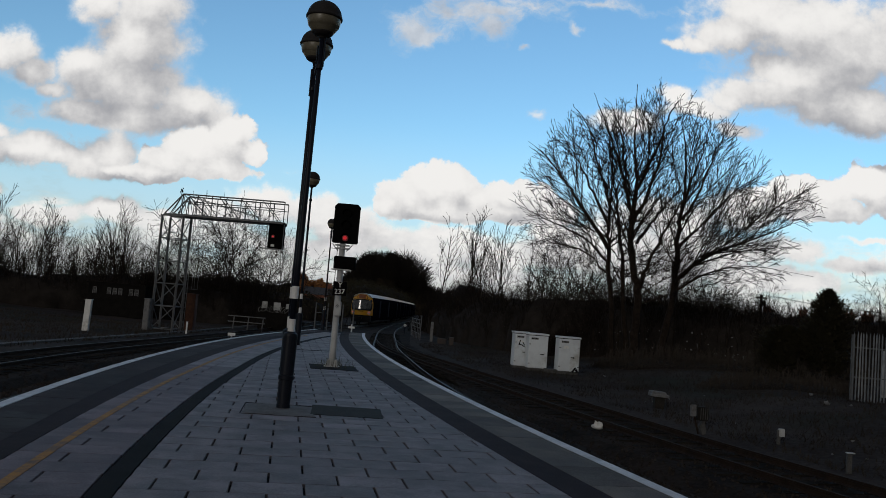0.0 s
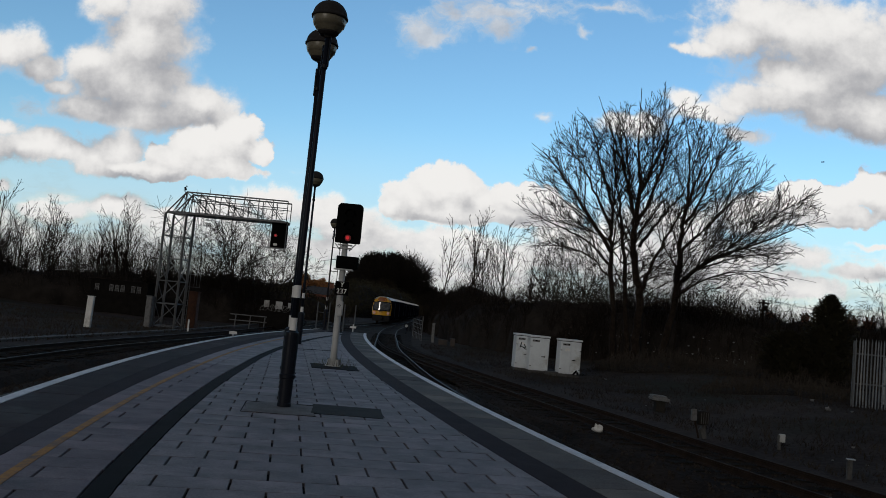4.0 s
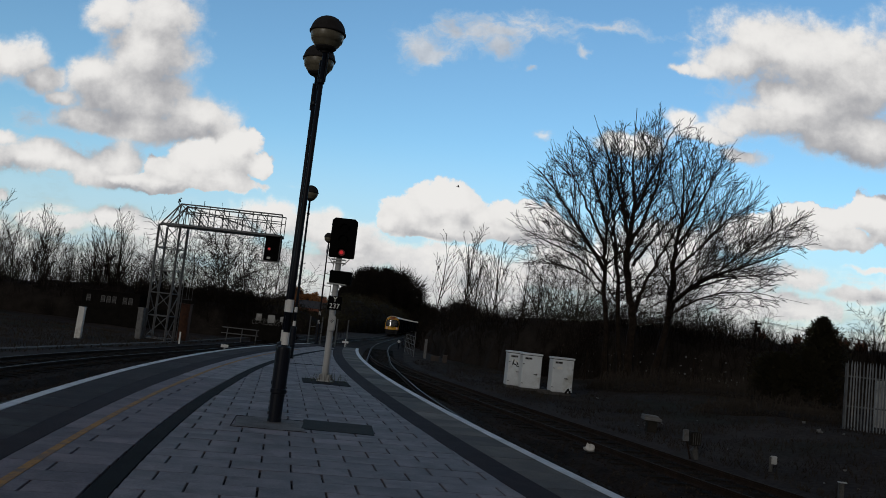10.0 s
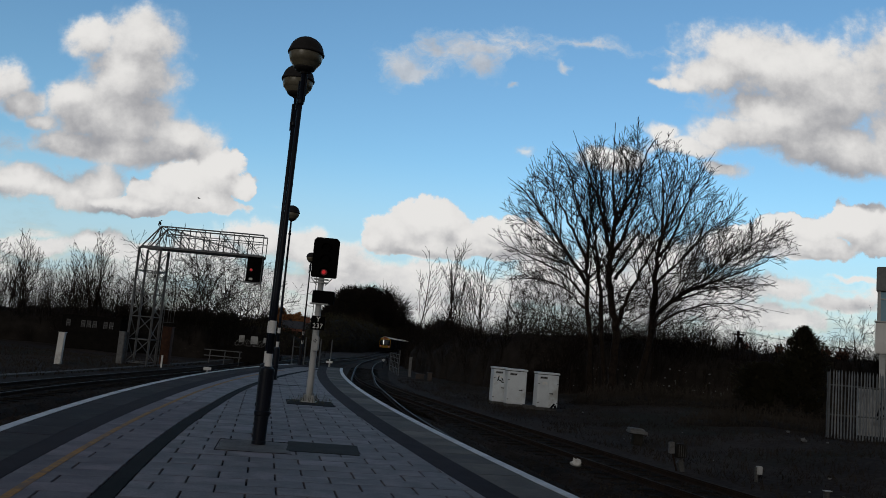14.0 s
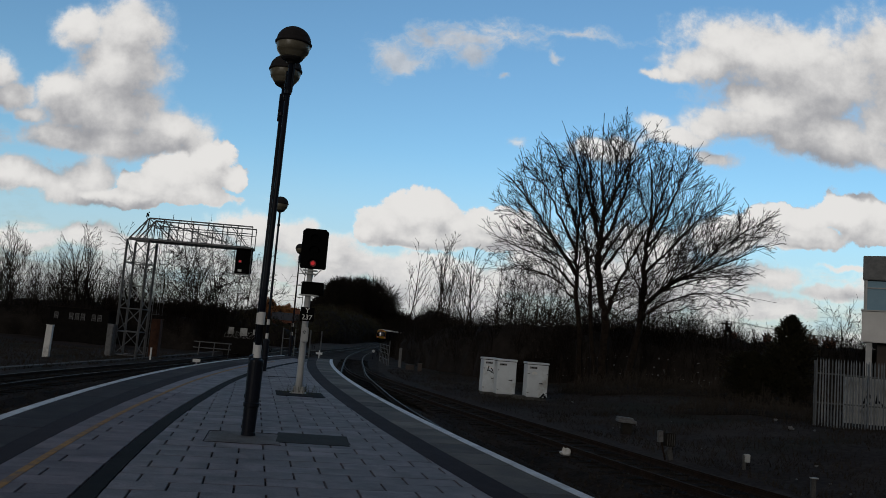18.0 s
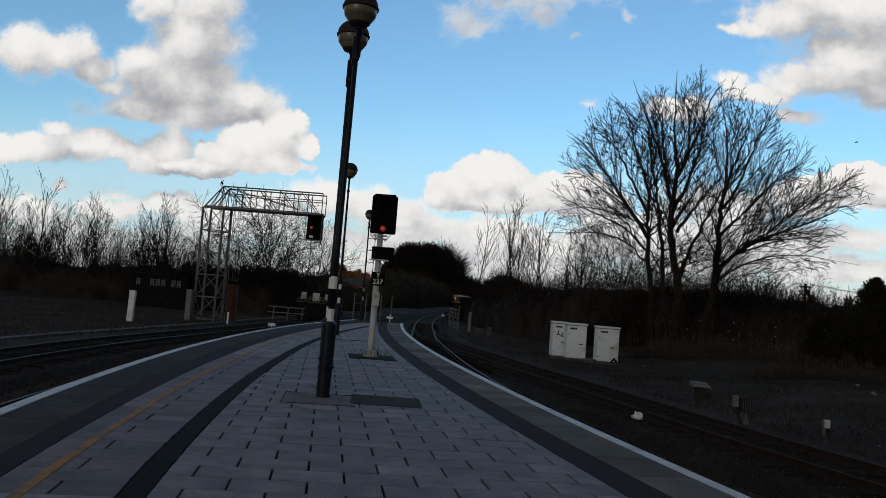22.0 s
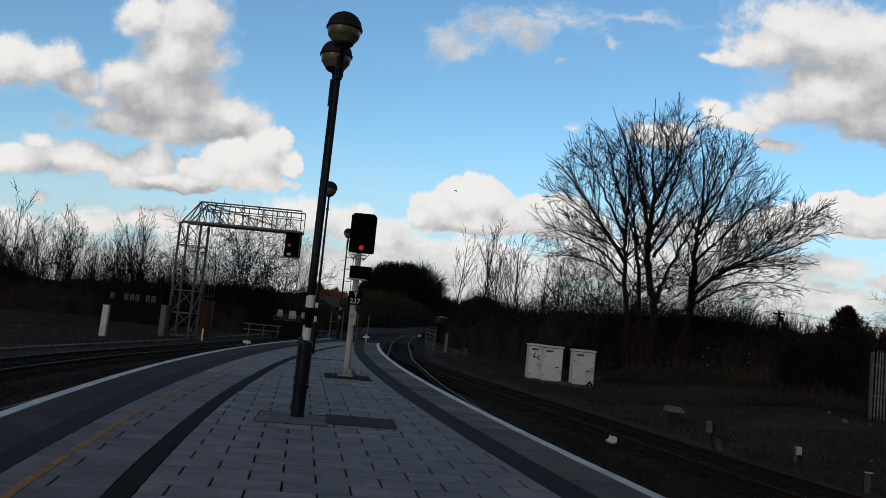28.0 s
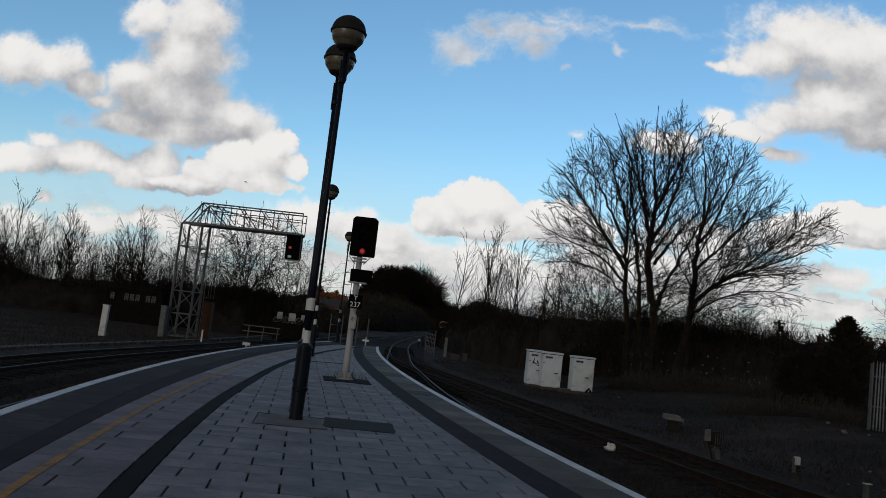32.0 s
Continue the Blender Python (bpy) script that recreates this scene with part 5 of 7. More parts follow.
def SUNLIT():
    made = []
    # tops in the sun
    made.append(puff(0.0033, 0.1603, 0.0561, 0.0314, 1))
    made.append(puff(0.0914, 0.1558, 0.0374, 0.0194, 0.9))
    made.append(puff(-0.4016, 0.1681, 0.0389, 0.0194, 1))
    made.append(puff(-0.2947, 0.1744, 0.0524, 0.0269, 1))
    made.append(puff(-0.2452, 0.2014, 0.0254, 0.0239, 1))
    made.append(puff(0.4325, 0.4058, 0.1047, 0.0299, 0.9))
    made.append(puff(0.4007, 0.3225, 0.0673, 0.0194, 0.9))
    made.append(puff(0.5281, 0.2093, 0.0449, 0.0224, 1))
    made.append(puff(0.4433, 0.1892, 0.0524, 0.0150, 0.8))
    made.append(puff(0.2910, 0.2969, 0.0224, 0.0135, 1))
    made.append(puff(-0.4052, 0.2945, 0.0449, 0.0374, 0.8))
    made.append(puff(-0.4447, 0.2731, 0.0299, 0.0224, 0.8))
    made.append(puff(-0.1990, 0.1206, 0.0524, 0.0150, 0.7))
    made.append(puff(-0.3933, 0.0937, 0.0449, 0.0120, 0.7))
    made.append(puff(0.2565, 0.1097, 0.1870, 0.0299, 0.8))
    made.append(puff(0.4470, 0.1150, 0.0449, 0.0150, 0.7))
    return made


def SHADED():
    made = []
    # grey undersides
    made.append(puff(-0.5008, 0.1595, 0.0860, 0.0314, 1.15))
    made.append(puff(-0.3925, 0.2741, 0.0898, 0.0898, 0.75))
    made.append(puff(-0.5054, 0.2570, 0.0524, 0.0449, 0.6))
    made.append(puff(-0.4035, 0.2160, 0.0898, 0.0299, 0.7))
    made.append(puff(-0.3534, 0.2034, 0.0935, 0.0150, 1))
    made.append(puff(-0.2913, 0.2080, 0.0411, 0.0150, 0.9))
    made.append(puff(-0.3502, 0.2707, 0.0262, 0.0524, 0.7))
    made.append(puff(-0.4922, 0.1448, 0.0673, 0.0150, 1))
    made.append(puff(-0.4892, 0.2370, 0.0374, 0.0150, 0.7))
    made.append(puff(-0.3666, 0.1330, 0.0823, 0.0090, 0.9))
    made.append(puff(-0.0167, 0.1065, 0.0449, 0.0112, 1))
    made.append(puff(0.0251, 0.1079, 0.0374, 0.0105, 0.8))
    made.append(puff(0.1154, 0.1169, 0.0598, 0.0105, 0.8))
    made.append(puff(0.5325, 0.2745, 0.0524, 0.0194, 1.1))
    made.append(puff(0.4530, 0.2835, 0.0823, 0.0120, 0.9))
    made.append(puff(0.3990, 0.3551, 0.0411, 0.0150, 0.8))
    made.append(puff(0.5019, 0.1571, 0.0823, 0.0105, 0.9))
    made.append(puff(-0.0842, 0.0812, 0.0898, 0.0120, 0.7))
    made.append(puff(-0.4556, 0.0675, 0.0898, 0.0090, 0.7))
    made.append(puff(0.5189, 0.0963, 0.0823, 0.0120, 0.6))
    return made


# ---- trees and scrub ----
class Growth:
    """Collects tapered limbs, thick ones and twigs apart."""

    def __init__(self, seed):
        self.rng = random.Random(seed)
        self.thick, self.thin = ([], []), ([], [])

    def tube(self, points, radii):
        r0 = radii[0]
        sides = 7 if r0 > 0.1 else 5 if r0 > 0.045 else 3
        verts, faces = self.thick if r0 > 0.05 else self.thin
        first = len(verts)
        for i, (p, r) in enumerate(zip(points, radii)):
            d = (points[min(i + 1, len(points) - 1)] - points[max(i - 1, 0)]).normalized()
            a = d.orthogonal().normalized()
            b = d.cross(a)
            for k in range(sides):
                t = 2 * math.pi * k / sides
                verts.append(tuple(p + a * (r * math.cos(t)) + b * (r * math.sin(t))))
        for i in range(len(points) - 1):
            for k in range(sides):
                j = first + i * sides
                faces.append((j + k, j + (k + 1) % sides, j + sides + (k + 1) % sides, j + sides + k))

    def limb(self, start, way, length, radius, level, o):
        rng = self.rng
        if "room" in o:
            length = min(length, o["room"](Vector(start), Vector(way).normalized()) * rng.uniform(0.62, 1.1))
            if length < o["least"]:
                return [Vector(start)]
        n = max(3, min(9, int(length / o["step"])))
        p, d = Vector(start), Vector(way).normalized()
        points, radii, ways = [p.copy()], [radius], [d.copy()]
        tip = max(radius * 0.22, o["tip"])
        for i in range(n):
            d = d + Vector((rng.gauss(0, 1), rng.gauss(0, 1), rng.gauss(0, 0.6))) * o["wander"] + Vector((0, 0, o["up"][min(level, len(o["up"]) - 1)]))
            d.normalize()
            p = p + d * (length / n)
            points.append(p.copy())
            ways.append(d.copy())
            radii.append(radius + (tip - radius) * ((i + 1) / n) ** 0.85)
        self.tube(points, radii)
        if level >= o["levels"]:
            return points
        count = o["kids"][level] if level == 0 or "per" not in o else int(length * o["per"][min(level, len(o["per"]) - 1)] + rng.random())
        lo = o["bare"][min(level, len(o["bare"]) - 1)]
        for k in range(count):
            f = lo + (1 - lo) * (k + rng.random()) / count
            i = min(n - 1, int(f * n))
            q = points[i].lerp(points[i + 1], f * n - i)
            axis = ways[i]
            a = axis.orthogonal().normalized()
            a.rotate(Matrix.Rotation(rng.uniform(0, 6.283), 3, axis))
            spread = radians(rng.uniform(*o["angle"]))
            way2 = axis * math.cos(spread) + a * math.sin(spread)
            size = length * rng.uniform(*o.get("long", (0.38, 0.62))) * (1.15 - 0.55 * f)
            r = max(o["tip"], (radius + (tip - radius) * f) * rng.uniform(0.45, 0.62))
            if size > o["least"]:
                self.limb(q, way2, size, r, level + 1, o)
        return points

    def make(self, thing):
        for name, (verts, faces), mat in (("trunk", self.thick, BARK), ("crown", self.thin, TWIG)):
            if faces:
                raw(name, verts, faces, mat, thing)


def big_tree():
    thing = holder("bare_tree", "large leafless tree of several stems with a wide fan of twigs", "tree", (0, 0, 0))
    g = Growth(11)

    def inside(p):
        """The crown's rounded outline, seen from the side."""
        a = math.degrees(math.atan2(p.z - 5.0, p.x - 12.6))
        a = a + 360 if a < -90 else a
        reach = float(np.interp(a, [-90, -40, -4, 6, 24, 44, 65, 95, 110, 135, 156, 173, 200, 270], [4, 5.5, 9.6, 10.3, 11.7, 10.9, 11.5, 11.9, 11.3, 10.7, 9.4, 8.2, 5, 4]))
        reach *= 0.97 + 0.14 * noise.noise((a * 0.085, p.y * 0.12, 4.0)) + 0.08 * noise.noise((a * 0.3, p.y * 0.4, 1.0))
        return (math.hypot(p.x - 12.6, p.z - 5.0) / reach) ** 2 + ((p.y - 50) / 8.5) ** 2 < 1

    def room(p, d):
        k = 0.0
        while k < 16 and inside(p + d * (k + 0.35)):
            k += 0.35
        return k

    o = dict(step=0.45, tip=0.0138, wander=0.07, up=(0.01, 0.02, 0.02, 0.02), levels=3, per=(0, 2.5, 2.5), kids=(0, 9, 6), bare=(0.2, 0.16, 0.12), angle=(20, 44), least=0.22, long=(0.30, 0.55), room=room)

    def bough(knees, r0, r1, count, bare, long=4.2):
        """A main limb bent through a few knees, with ascending branches of its own."""
        pts = [Vector(k) for k in knees]
        pts = [pts[0] * 2 - pts[1]] + pts + [pts[-1] * 2 - pts[-2]]
        line = []
        for i in range(1, len(pts) - 2):
            p0, p1, p2, p3 = pts[i - 1:i + 3]
            for t in np.linspace(0, 1, 7)[:-1]:
                t = float(t)
                line.append(0.5 * (p1 * 2 + (p2 - p0) * t + (p0 * 2 - p1 * 5 + p2 * 4 - p3) * t * t + (p1 * 3 - p0 - p2 * 3 + p3) * t ** 3))
        line.append(pts[-2])
        for i in range(1, len(line) - 1):
            line[i] += Vector((g.rng.gauss(0, 0.05), g.rng.gauss(0, 0.05), 0))
        n = len(line) - 1
        radii = [max(r1, r0 * (1 - 0.97 * (i / n) ** 0.85)) for i in range(n + 1)]
        g.tube(line, radii)
        count = int(count * 1.12)
        bare *= 0.8
        for k in range(count):
            f = bare + (1 - bare) * (k + g.rng.random()) / count
            i = min(n - 1, int(f * n))
            q = line[i].lerp(line[i + 1], f * n - i)
            axis = (line[i + 1] - line[i]).normalized()
            side_way = axis.orthogonal().normalized()
            side_way.rotate(Matrix.Rotation(g.rng.uniform(0, 6.283), 3, axis))
            spread = radians(g.rng.uniform(24, 52))
            way = axis * math.cos(spread) + side_way * math.sin(spread) + Vector((0, 0, 0.16))
            if q.z < 5.0 and way.z < 0.1:
                way.z = 0.2
            r = max(0.014, radii[i] * g.rng.uniform(0.34, 0.55))
            g.limb(q, way, long * g.rng.uniform(0.5, 1.5) * (1.25 - 0.5 * f), min(r, 0.07), 1, o)
        g.limb(line[-1], (line[-1] - line[-2]).normalized(), 1.6, r1, 1, o)
        return line

    # the stems and the limbs that leave them
    stems = []
    stems.append(bough(((12.13, 49.6, -0.95), (12.26, 49.6, 2.85), (11.83, 49.6, 5.23), (11.60, 49.6, 7.65), (11.69, 49.6, 10.11), (11.41, 49.6, 12.91), (11.39, 49.6, 16.47)), 0.33, 0.02, 22, 0.42, 3.6))
    stems.append(bough(((11.01, 50.4, -0.95), (10.89, 50.4, 2.75), (10.37, 50.4, 6.22), (10.41, 50.4, 8.34), (9.59, 50.4, 11.13), (8.54, 50.4, 13.92), (7.64, 50.4, 15.11)), 0.21, 0.018, 22, 0.42, 3.4))
    stems.append(bough(((12.17, 51.2, -0.95), (11.64, 51.2, 4.24), (11.16, 51.2, 7.78), (10.59, 51.2, 10.99), (10.01, 51.2, 14.23)), 0.2, 0.018, 18, 0.45, 3.2))
    stems.append(bough(((13.90, 50.2, -0.95), (14.54, 50.2, 3.39), (14.61, 50.2, 6.90), (14.88, 50.2, 9.40), (14.85, 50.2, 12.25), (14.34, 50.2, 15.44)), 0.28, 0.018, 14, 0.45, 3.4))
    bough(((11.66, 49.8, 8.37), (10.45, 48.8, 11.27), (9.20, 48.4, 13.86), (8.55, 48.4, 15.37)), 0.13, 0.014, 15, 0.15, 2.8)
    bough(((11.85, 50.4, 9.88), (13.05, 50.7, 12.55), (13.83, 50.8, 15.00), (14.71, 50.8, 16.54)), 0.13, 0.014, 15, 0.12, 2.8)
    bough(((11.69, 49.6, 8.01), (12.23, 48.3, 9.96), (12.69, 47.8, 12.30), (12.36, 47.8, 15.53)), 0.13, 0.014, 12, 0.15, 2.8)
    bough(((11.98, 50.7, 7.08), (11.68, 51.8, 10.45), (11.19, 52.3, 13.83), (10.67, 52.3, 16.23)), 0.13, 0.014, 16, 0.15, 2.8)
    bough(((10.35, 50.1, 6.19), (8.63, 50.0, 8.50), (7.38, 49.9, 10.15), (6.04, 49.9, 11.63), (4.93, 49.9, 12.43)), 0.14, 0.013, 24, 0.16, 3.0)
    bough(((9.23, 50.6, 7.98), (7.17, 51.7, 9.50), (5.08, 51.7, 10.69)), 0.07, 0.012, 13, 0.2, 2.4)
    bough(((10.27, 49.8, 7.56), (8.81, 49.0, 9.78), (7.59, 48.7, 11.71), (6.46, 48.7, 13.18)), 0.11, 0.013, 17, 0.15, 2.8)
    bough(((10.64, 50.5, 5.19), (8.88, 51.1, 6.87), (6.33, 51.4, 7.94), (4.10, 51.4, 8.95)), 0.1, 0.012, 22, 0.2, 2.4)
    bough(((10.76, 49.9, 4.12), (8.97, 49.3, 5.67), (7.17, 49.0, 6.12), (4.11, 49.0, 5.94)), 0.09, 0.012, 22, 0.2, 2.2)
    bough(((14.55, 50.0, 4.43), (15.95, 49.6, 5.92), (17.86, 49.3, 6.92), (20.23, 49.3, 7.98), (22.92, 49.3, 9.60)), 0.16, 0.013, 32, 0.16, 2.8)
    bough(((14.75, 50.5, 6.58), (16.65, 51.1, 8.59), (18.43, 51.4, 10.58), (20.70, 51.4, 12.23)), 0.12, 0.013, 30, 0.14, 2.8)
    bough(((14.77, 50.0, 8.30), (15.66, 49.5, 10.25), (16.43, 49.3, 12.74), (17.69, 49.3, 15.14)), 0.11, 0.012, 15, 0.12, 2.8)
    bough(((14.56, 50.4, 3.75), (16.69, 50.7, 5.16), (19.54, 50.8, 5.86), (23.46, 50.8, 5.54)), 0.09, 0.011, 30, 0.2, 2.0)
    bough(((16.11, 49.6, 6.04), (17.48, 48.3, 7.32), (18.89, 47.8, 8.74), (21.01, 47.8, 10.10)), 0.09, 0.012, 28, 0.12, 2.4)
    bough(((15.05, 50.7, 9.84), (16.13, 51.8, 12.29), (16.87, 52.3, 14.68), (17.07, 52.3, 15.82)), 0.09, 0.012, 8, 0.12, 2.4)
    bough(((15.83, 50.8, 5.56), (18.54, 52.1, 6.65), (21.27, 52.6, 7.28), (23.47, 52.6, 7.46)), 0.08, 0.011, 28, 0.15, 2.0)
    bough(((12.24, 49.5, 3.88), (12.84, 48.4, 6.27), (13.47, 47.5, 8.09), (14.83, 47.5, 10.39), (16.04, 47.5, 12.69)), 0.13, 0.013, 20, 0.25, 2.8)
    bough(((12.34, 51.0, 6.78), (13.97, 52.6, 8.89), (15.68, 53.2, 11.37), (16.60, 53.2, 14.86)), 0.12, 0.013, 12, 0.2, 2.8)
    # thin limbs that arch out of the stems low down
    for k in range(26):
        stem = stems[k % 4]
        a = stem[int(len(stem) * g.rng.uniform(0.16, 0.42))]
        turn = g.rng.uniform(0, 6.283)
        out = Vector((math.cos(turn), 0.8 * math.sin(turn), 0)) * g.rng.uniform(3.0, 6.5)
        rise = g.rng.uniform(1.0, 3.6)
        bough((tuple(a), tuple(a + out * 0.35 + Vector((0, 0, rise * 0.5))), tuple(a + out * 0.7 + Vector((0, 0, rise * 0.85))), tuple(a + out + Vector((0, 0, rise)))), 0.055, 0.011, 9, 0.2, 1.7)
    g.make(thing)
    return thing


def small_tree(name, label, seed, height, o, stems=1):
    thing = holder(name, label, "tree", group="leafless trees behind the railway")
    g = Growth(seed)
    for k in range(stems):
        a = k * 2.4 + seed
        g.limb((0.35 * math.cos(a) * (stems > 1), 0.35 * math.sin(a) * (stems > 1), -0.2), (0.16 * math.cos(a) * (stems > 1), 0.16 * math.sin(a) * (stems > 1), 1), height * (1 - 0.12 * (k % 3)), 0.0085 * height + 0.015, 0, o)
    g.make(thing)
    return thing


def build_trees():
    big_tree()
    upright = dict(step=0.6, tip=0.014, wander=0.03, up=(0.03, 0.13, 0.10, 0.06), levels=3, per=(0, 1.5, 1.8), kids=(11, 5, 3), bare=(0.3, 0.2, 0.2), angle=(20, 40), least=0.3, long=(0.36, 0.55))
    bushy = dict(step=0.6, tip=0.013, wander=0.045, up=(0.02, 0.06, 0.05, 0.04), levels=3, per=(0, 1.5, 1.7), kids=(13, 8, 5), bare=(0.16, 0.15, 0.12), angle=(26, 56), least=0.28)
    kinds = [small_tree("bare_tree", "slim leafless young tree with upright branches", 3, 9.0, upright),
             small_tree("bare_tree", "leafless tree of several thin upright stems", 5, 9.0, upright, 3),
             small_tree("bare_tree", "bushy leafless tree with spreading twigs", 8, 8.0, bushy),
             small_tree("bare_tree", "dense leafless thicket tree with many stems", 9, 7.0, bushy, 4)]
    spread = dict(step=0.6, tip=0.013, wander=0.06, up=(0.0, 0.03, 0.0, -0.03), levels=3, per=(0, 1.5, 1.8), kids=(14, 8, 5), bare=(0.22, 0.2, 0.15), angle=(30, 58), least=0.28, long=(0.42, 0.66))
    kinds.append(small_tree("bare_tree", "round-headed leafless tree with arching twigs", 15, 8.6, spread, 2))
    rng = random.Random(4)
    used = set()

    def plant(kind, x, y, size):
        m = pose(x, y, ground_height(x, y) if y < 110 else -1.0, 0, 0, rng.uniform(0, 360)) @ Matrix.Diagonal((size * rng.uniform(0.9, 1.15), size * rng.uniform(0.9, 1.15), size, 1))
        if kind not in used:
            used.add(kind)
            kinds[kind].matrix_basis = m
        else:
            copy = copy_thing(kinds[kind], Matrix())
            copy.matrix_basis = m
    # behind the outer track
    for x, y, k, s in ((-47, 76, 1, 1.05), (-43.5, 72, 0, 1.12), (-38.5, 70, 0, 1.1), (-36.3, 75, 1, 1.0), (-34.5, 72, 0, 0.9), (-32.0, 74, 1, 0.75), (-29.4, 76, 0, 1.08), (-28.0, 72, 1, 1.04), (-26.4, 75, 0, 0.85),
                       (-46, 77, 2, 0.8), (-41.5, 76, 3, 0.8), (-37.0, 78, 2, 0.75), (-44, 79, 3, 0.75), (-33.0, 78, 3, 0.7), (-28.6, 79, 3, 0.7), (-24.6, 76, 3, 0.78), (-22.0, 75, 4, 0.92), (-20.4, 76, 4, 0.98), (-18.4, 74, 4, 1.0), (-16.6, 77, 4, 0.95), (-14.6, 76, 4, 0.82), (-19.8, 78, 2, 0.9), (-17.4, 79, 3, 0.85), (-50, 78, 0, 1.1)):
        plant(k, x, y, s * (0.90 if k < 2 else 1.10))
    for k in range(22):
        plant(k % 2, -52 + 1.2 * k + rng.uniform(-0.5, 0.5), rng.uniform(71, 82), rng.uniform(0.6, 0.85))
    # beside the line on the other side
    for x, y, k, s in ((0.4, 101, 0, 1.36), (3.1, 82, 0, 1.2), (4.8, 79, 1, 1.24), (7.0, 82, 0, 1.15), (8.8, 80, 0, 1.0), (10.6, 74, 2, 0.9), (14.5, 84, 2, 1.05), (16.5, 76, 3, 0.9), (19, 82, 3, 0.98), (22, 80, 2, 0.9), (24.5, 76, 3, 0.75), (27, 78, 2, 0.72), (29, 74, 1, 0.6), (9.4, 69, 2, 1.05), (9.0, 66, 4, 0.98), (11.4, 65, 4, 0.9), (13.4, 66, 4, 0.75), (21.5, 62, 4, 0.72), (18.9, 63, 4, 0.78), (23.9, 61.5, 4, 0.62), (16.6, 62, 4, 0.74), (20.2, 64, 4, 0.8), (25.6, 63, 4, 0.55), (12.4, 68, 2, 1.08), (15.8, 69, 3, 1.0), (19.4, 67, 2, 0.95), (23.0, 66, 3, 0.8), (31, 84, 0, 0.62), (33.4, 60, 4, 0.72), (35.5, 86, 0, 0.6)):
        plant(k, x, y, s)


def thicket(name, label, along, width, height, leaves, twigs, leaf_mat=LEAF, seed=1, ground=None, lean=0.5, size=0.12, rough=1.0, brush=1.5, stem=TWIG, core=SHADE_AND_TWIG):
    """A bank of scrub along a line of (x, y): an uneven dark sheet standing in for its shaded heart, many small leaves
    and a fringe of twigs.
    """
    rng = random.Random(seed)
    thing = holder(name, label, "scrub")
    pts = [Vector((*p, 0)) for p in along]
    length = [0.0]
    for a, b in zip(pts, pts[1:]):
        length.append(length[-1] + (b - a).length)

    def where(s):
        i = int(np.clip(np.searchsorted(length, s) - 1, 0, len(pts) - 2))
        f = (s - length[i]) / (length[i + 1] - length[i])
        d = (pts[i + 1] - pts[i]).normalized()
        return pts[i].lerp(pts[i + 1], f), Vector((-d.y, d.x, 0))

    def top(s):
        return height * (1.0 + rough * (0.42 * noise.noise((s * 0.16, seed * 3.1, 0)) + 0.22 * noise.noise((s * 0.6, seed, 2))))

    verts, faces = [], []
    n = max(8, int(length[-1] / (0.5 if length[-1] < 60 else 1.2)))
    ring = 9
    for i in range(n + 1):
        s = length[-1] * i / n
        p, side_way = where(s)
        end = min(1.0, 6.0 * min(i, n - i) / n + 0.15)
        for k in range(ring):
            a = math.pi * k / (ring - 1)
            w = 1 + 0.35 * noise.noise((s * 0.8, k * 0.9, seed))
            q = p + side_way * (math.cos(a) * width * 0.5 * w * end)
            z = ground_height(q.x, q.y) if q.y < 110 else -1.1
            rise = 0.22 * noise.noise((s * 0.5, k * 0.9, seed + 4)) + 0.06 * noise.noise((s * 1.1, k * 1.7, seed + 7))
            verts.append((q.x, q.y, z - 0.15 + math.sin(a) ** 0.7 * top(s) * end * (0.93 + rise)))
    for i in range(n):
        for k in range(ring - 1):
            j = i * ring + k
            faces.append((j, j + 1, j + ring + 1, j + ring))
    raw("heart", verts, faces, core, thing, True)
    verts, faces = [], []
    for _ in range(leaves):
        s = rng.uniform(0, length[-1])
        p, side_way = where(s)
        a = math.pi * (rng.random() ** 0.8)
        r = rng.uniform(0.82, 1.12)
        end = min(1.0, 6.0 * min(s, length[-1] - s) / length[-1] + 0.2)
        q = p + side_way * (math.cos(a) * width * 0.5 * r * end)
        z = (ground_height(q.x, q.y) if q.y < 110 else -1.1) + math.sin(a) ** 0.7 * top(s) * rng.uniform(0.9, 0.97 + 0.12 * brush) * end
        k = len(verts)
        c = Vector((q.x, q.y, z))
        d = Vector((rng.gauss(0, 1), rng.gauss(0, 1), rng.gauss(0, 1))).normalized()
        e = d.orthogonal().normalized()
        h = size * rng.uniform(0.5, 1.5)
        verts += [tuple(c - d * h), tuple(c + e * h * 0.45), tuple(c + d * h), tuple(c - e * h * 0.45)]
        faces.append((k, k + 1, k + 2, k + 3))
    if faces:
        raw("foliage", verts, faces, leaf_mat, thing)
    g = Growth(seed)
    for _ in range(twigs):
        s = rng.uniform(0, length[-1])
        p, side_way = where(s)
        off = rng.uniform(-0.45, 0.45)
        q = p + side_way * (off * width)
        z = ground_height(q.x, q.y) if q.y < 110 else -1.1
        h = top(s) * rng.uniform(0.9, brush) / 0.85 * min(1.0, 6.0 * min(s, length[-1] - s) / length[-1] + 0.25) * (1 - 1.1 * abs(off) ** 1.5)
        base = Vector((q.x, q.y, z + 0.05 * h))
        d = Vector((rng.gauss(0, 0.16), rng.gauss(0, 0.16), 1)).normalized()
        pts2 = [base, base + d * h * 0.45 + Vector((rng.gauss(0, 0.05), 0, 0)) * h, base + d * h * 0.85 + Vector((rng.gauss(0, 0.09), rng.gauss(0, 0.05), 0)) * h]
        k = max(1.0, h / 7)
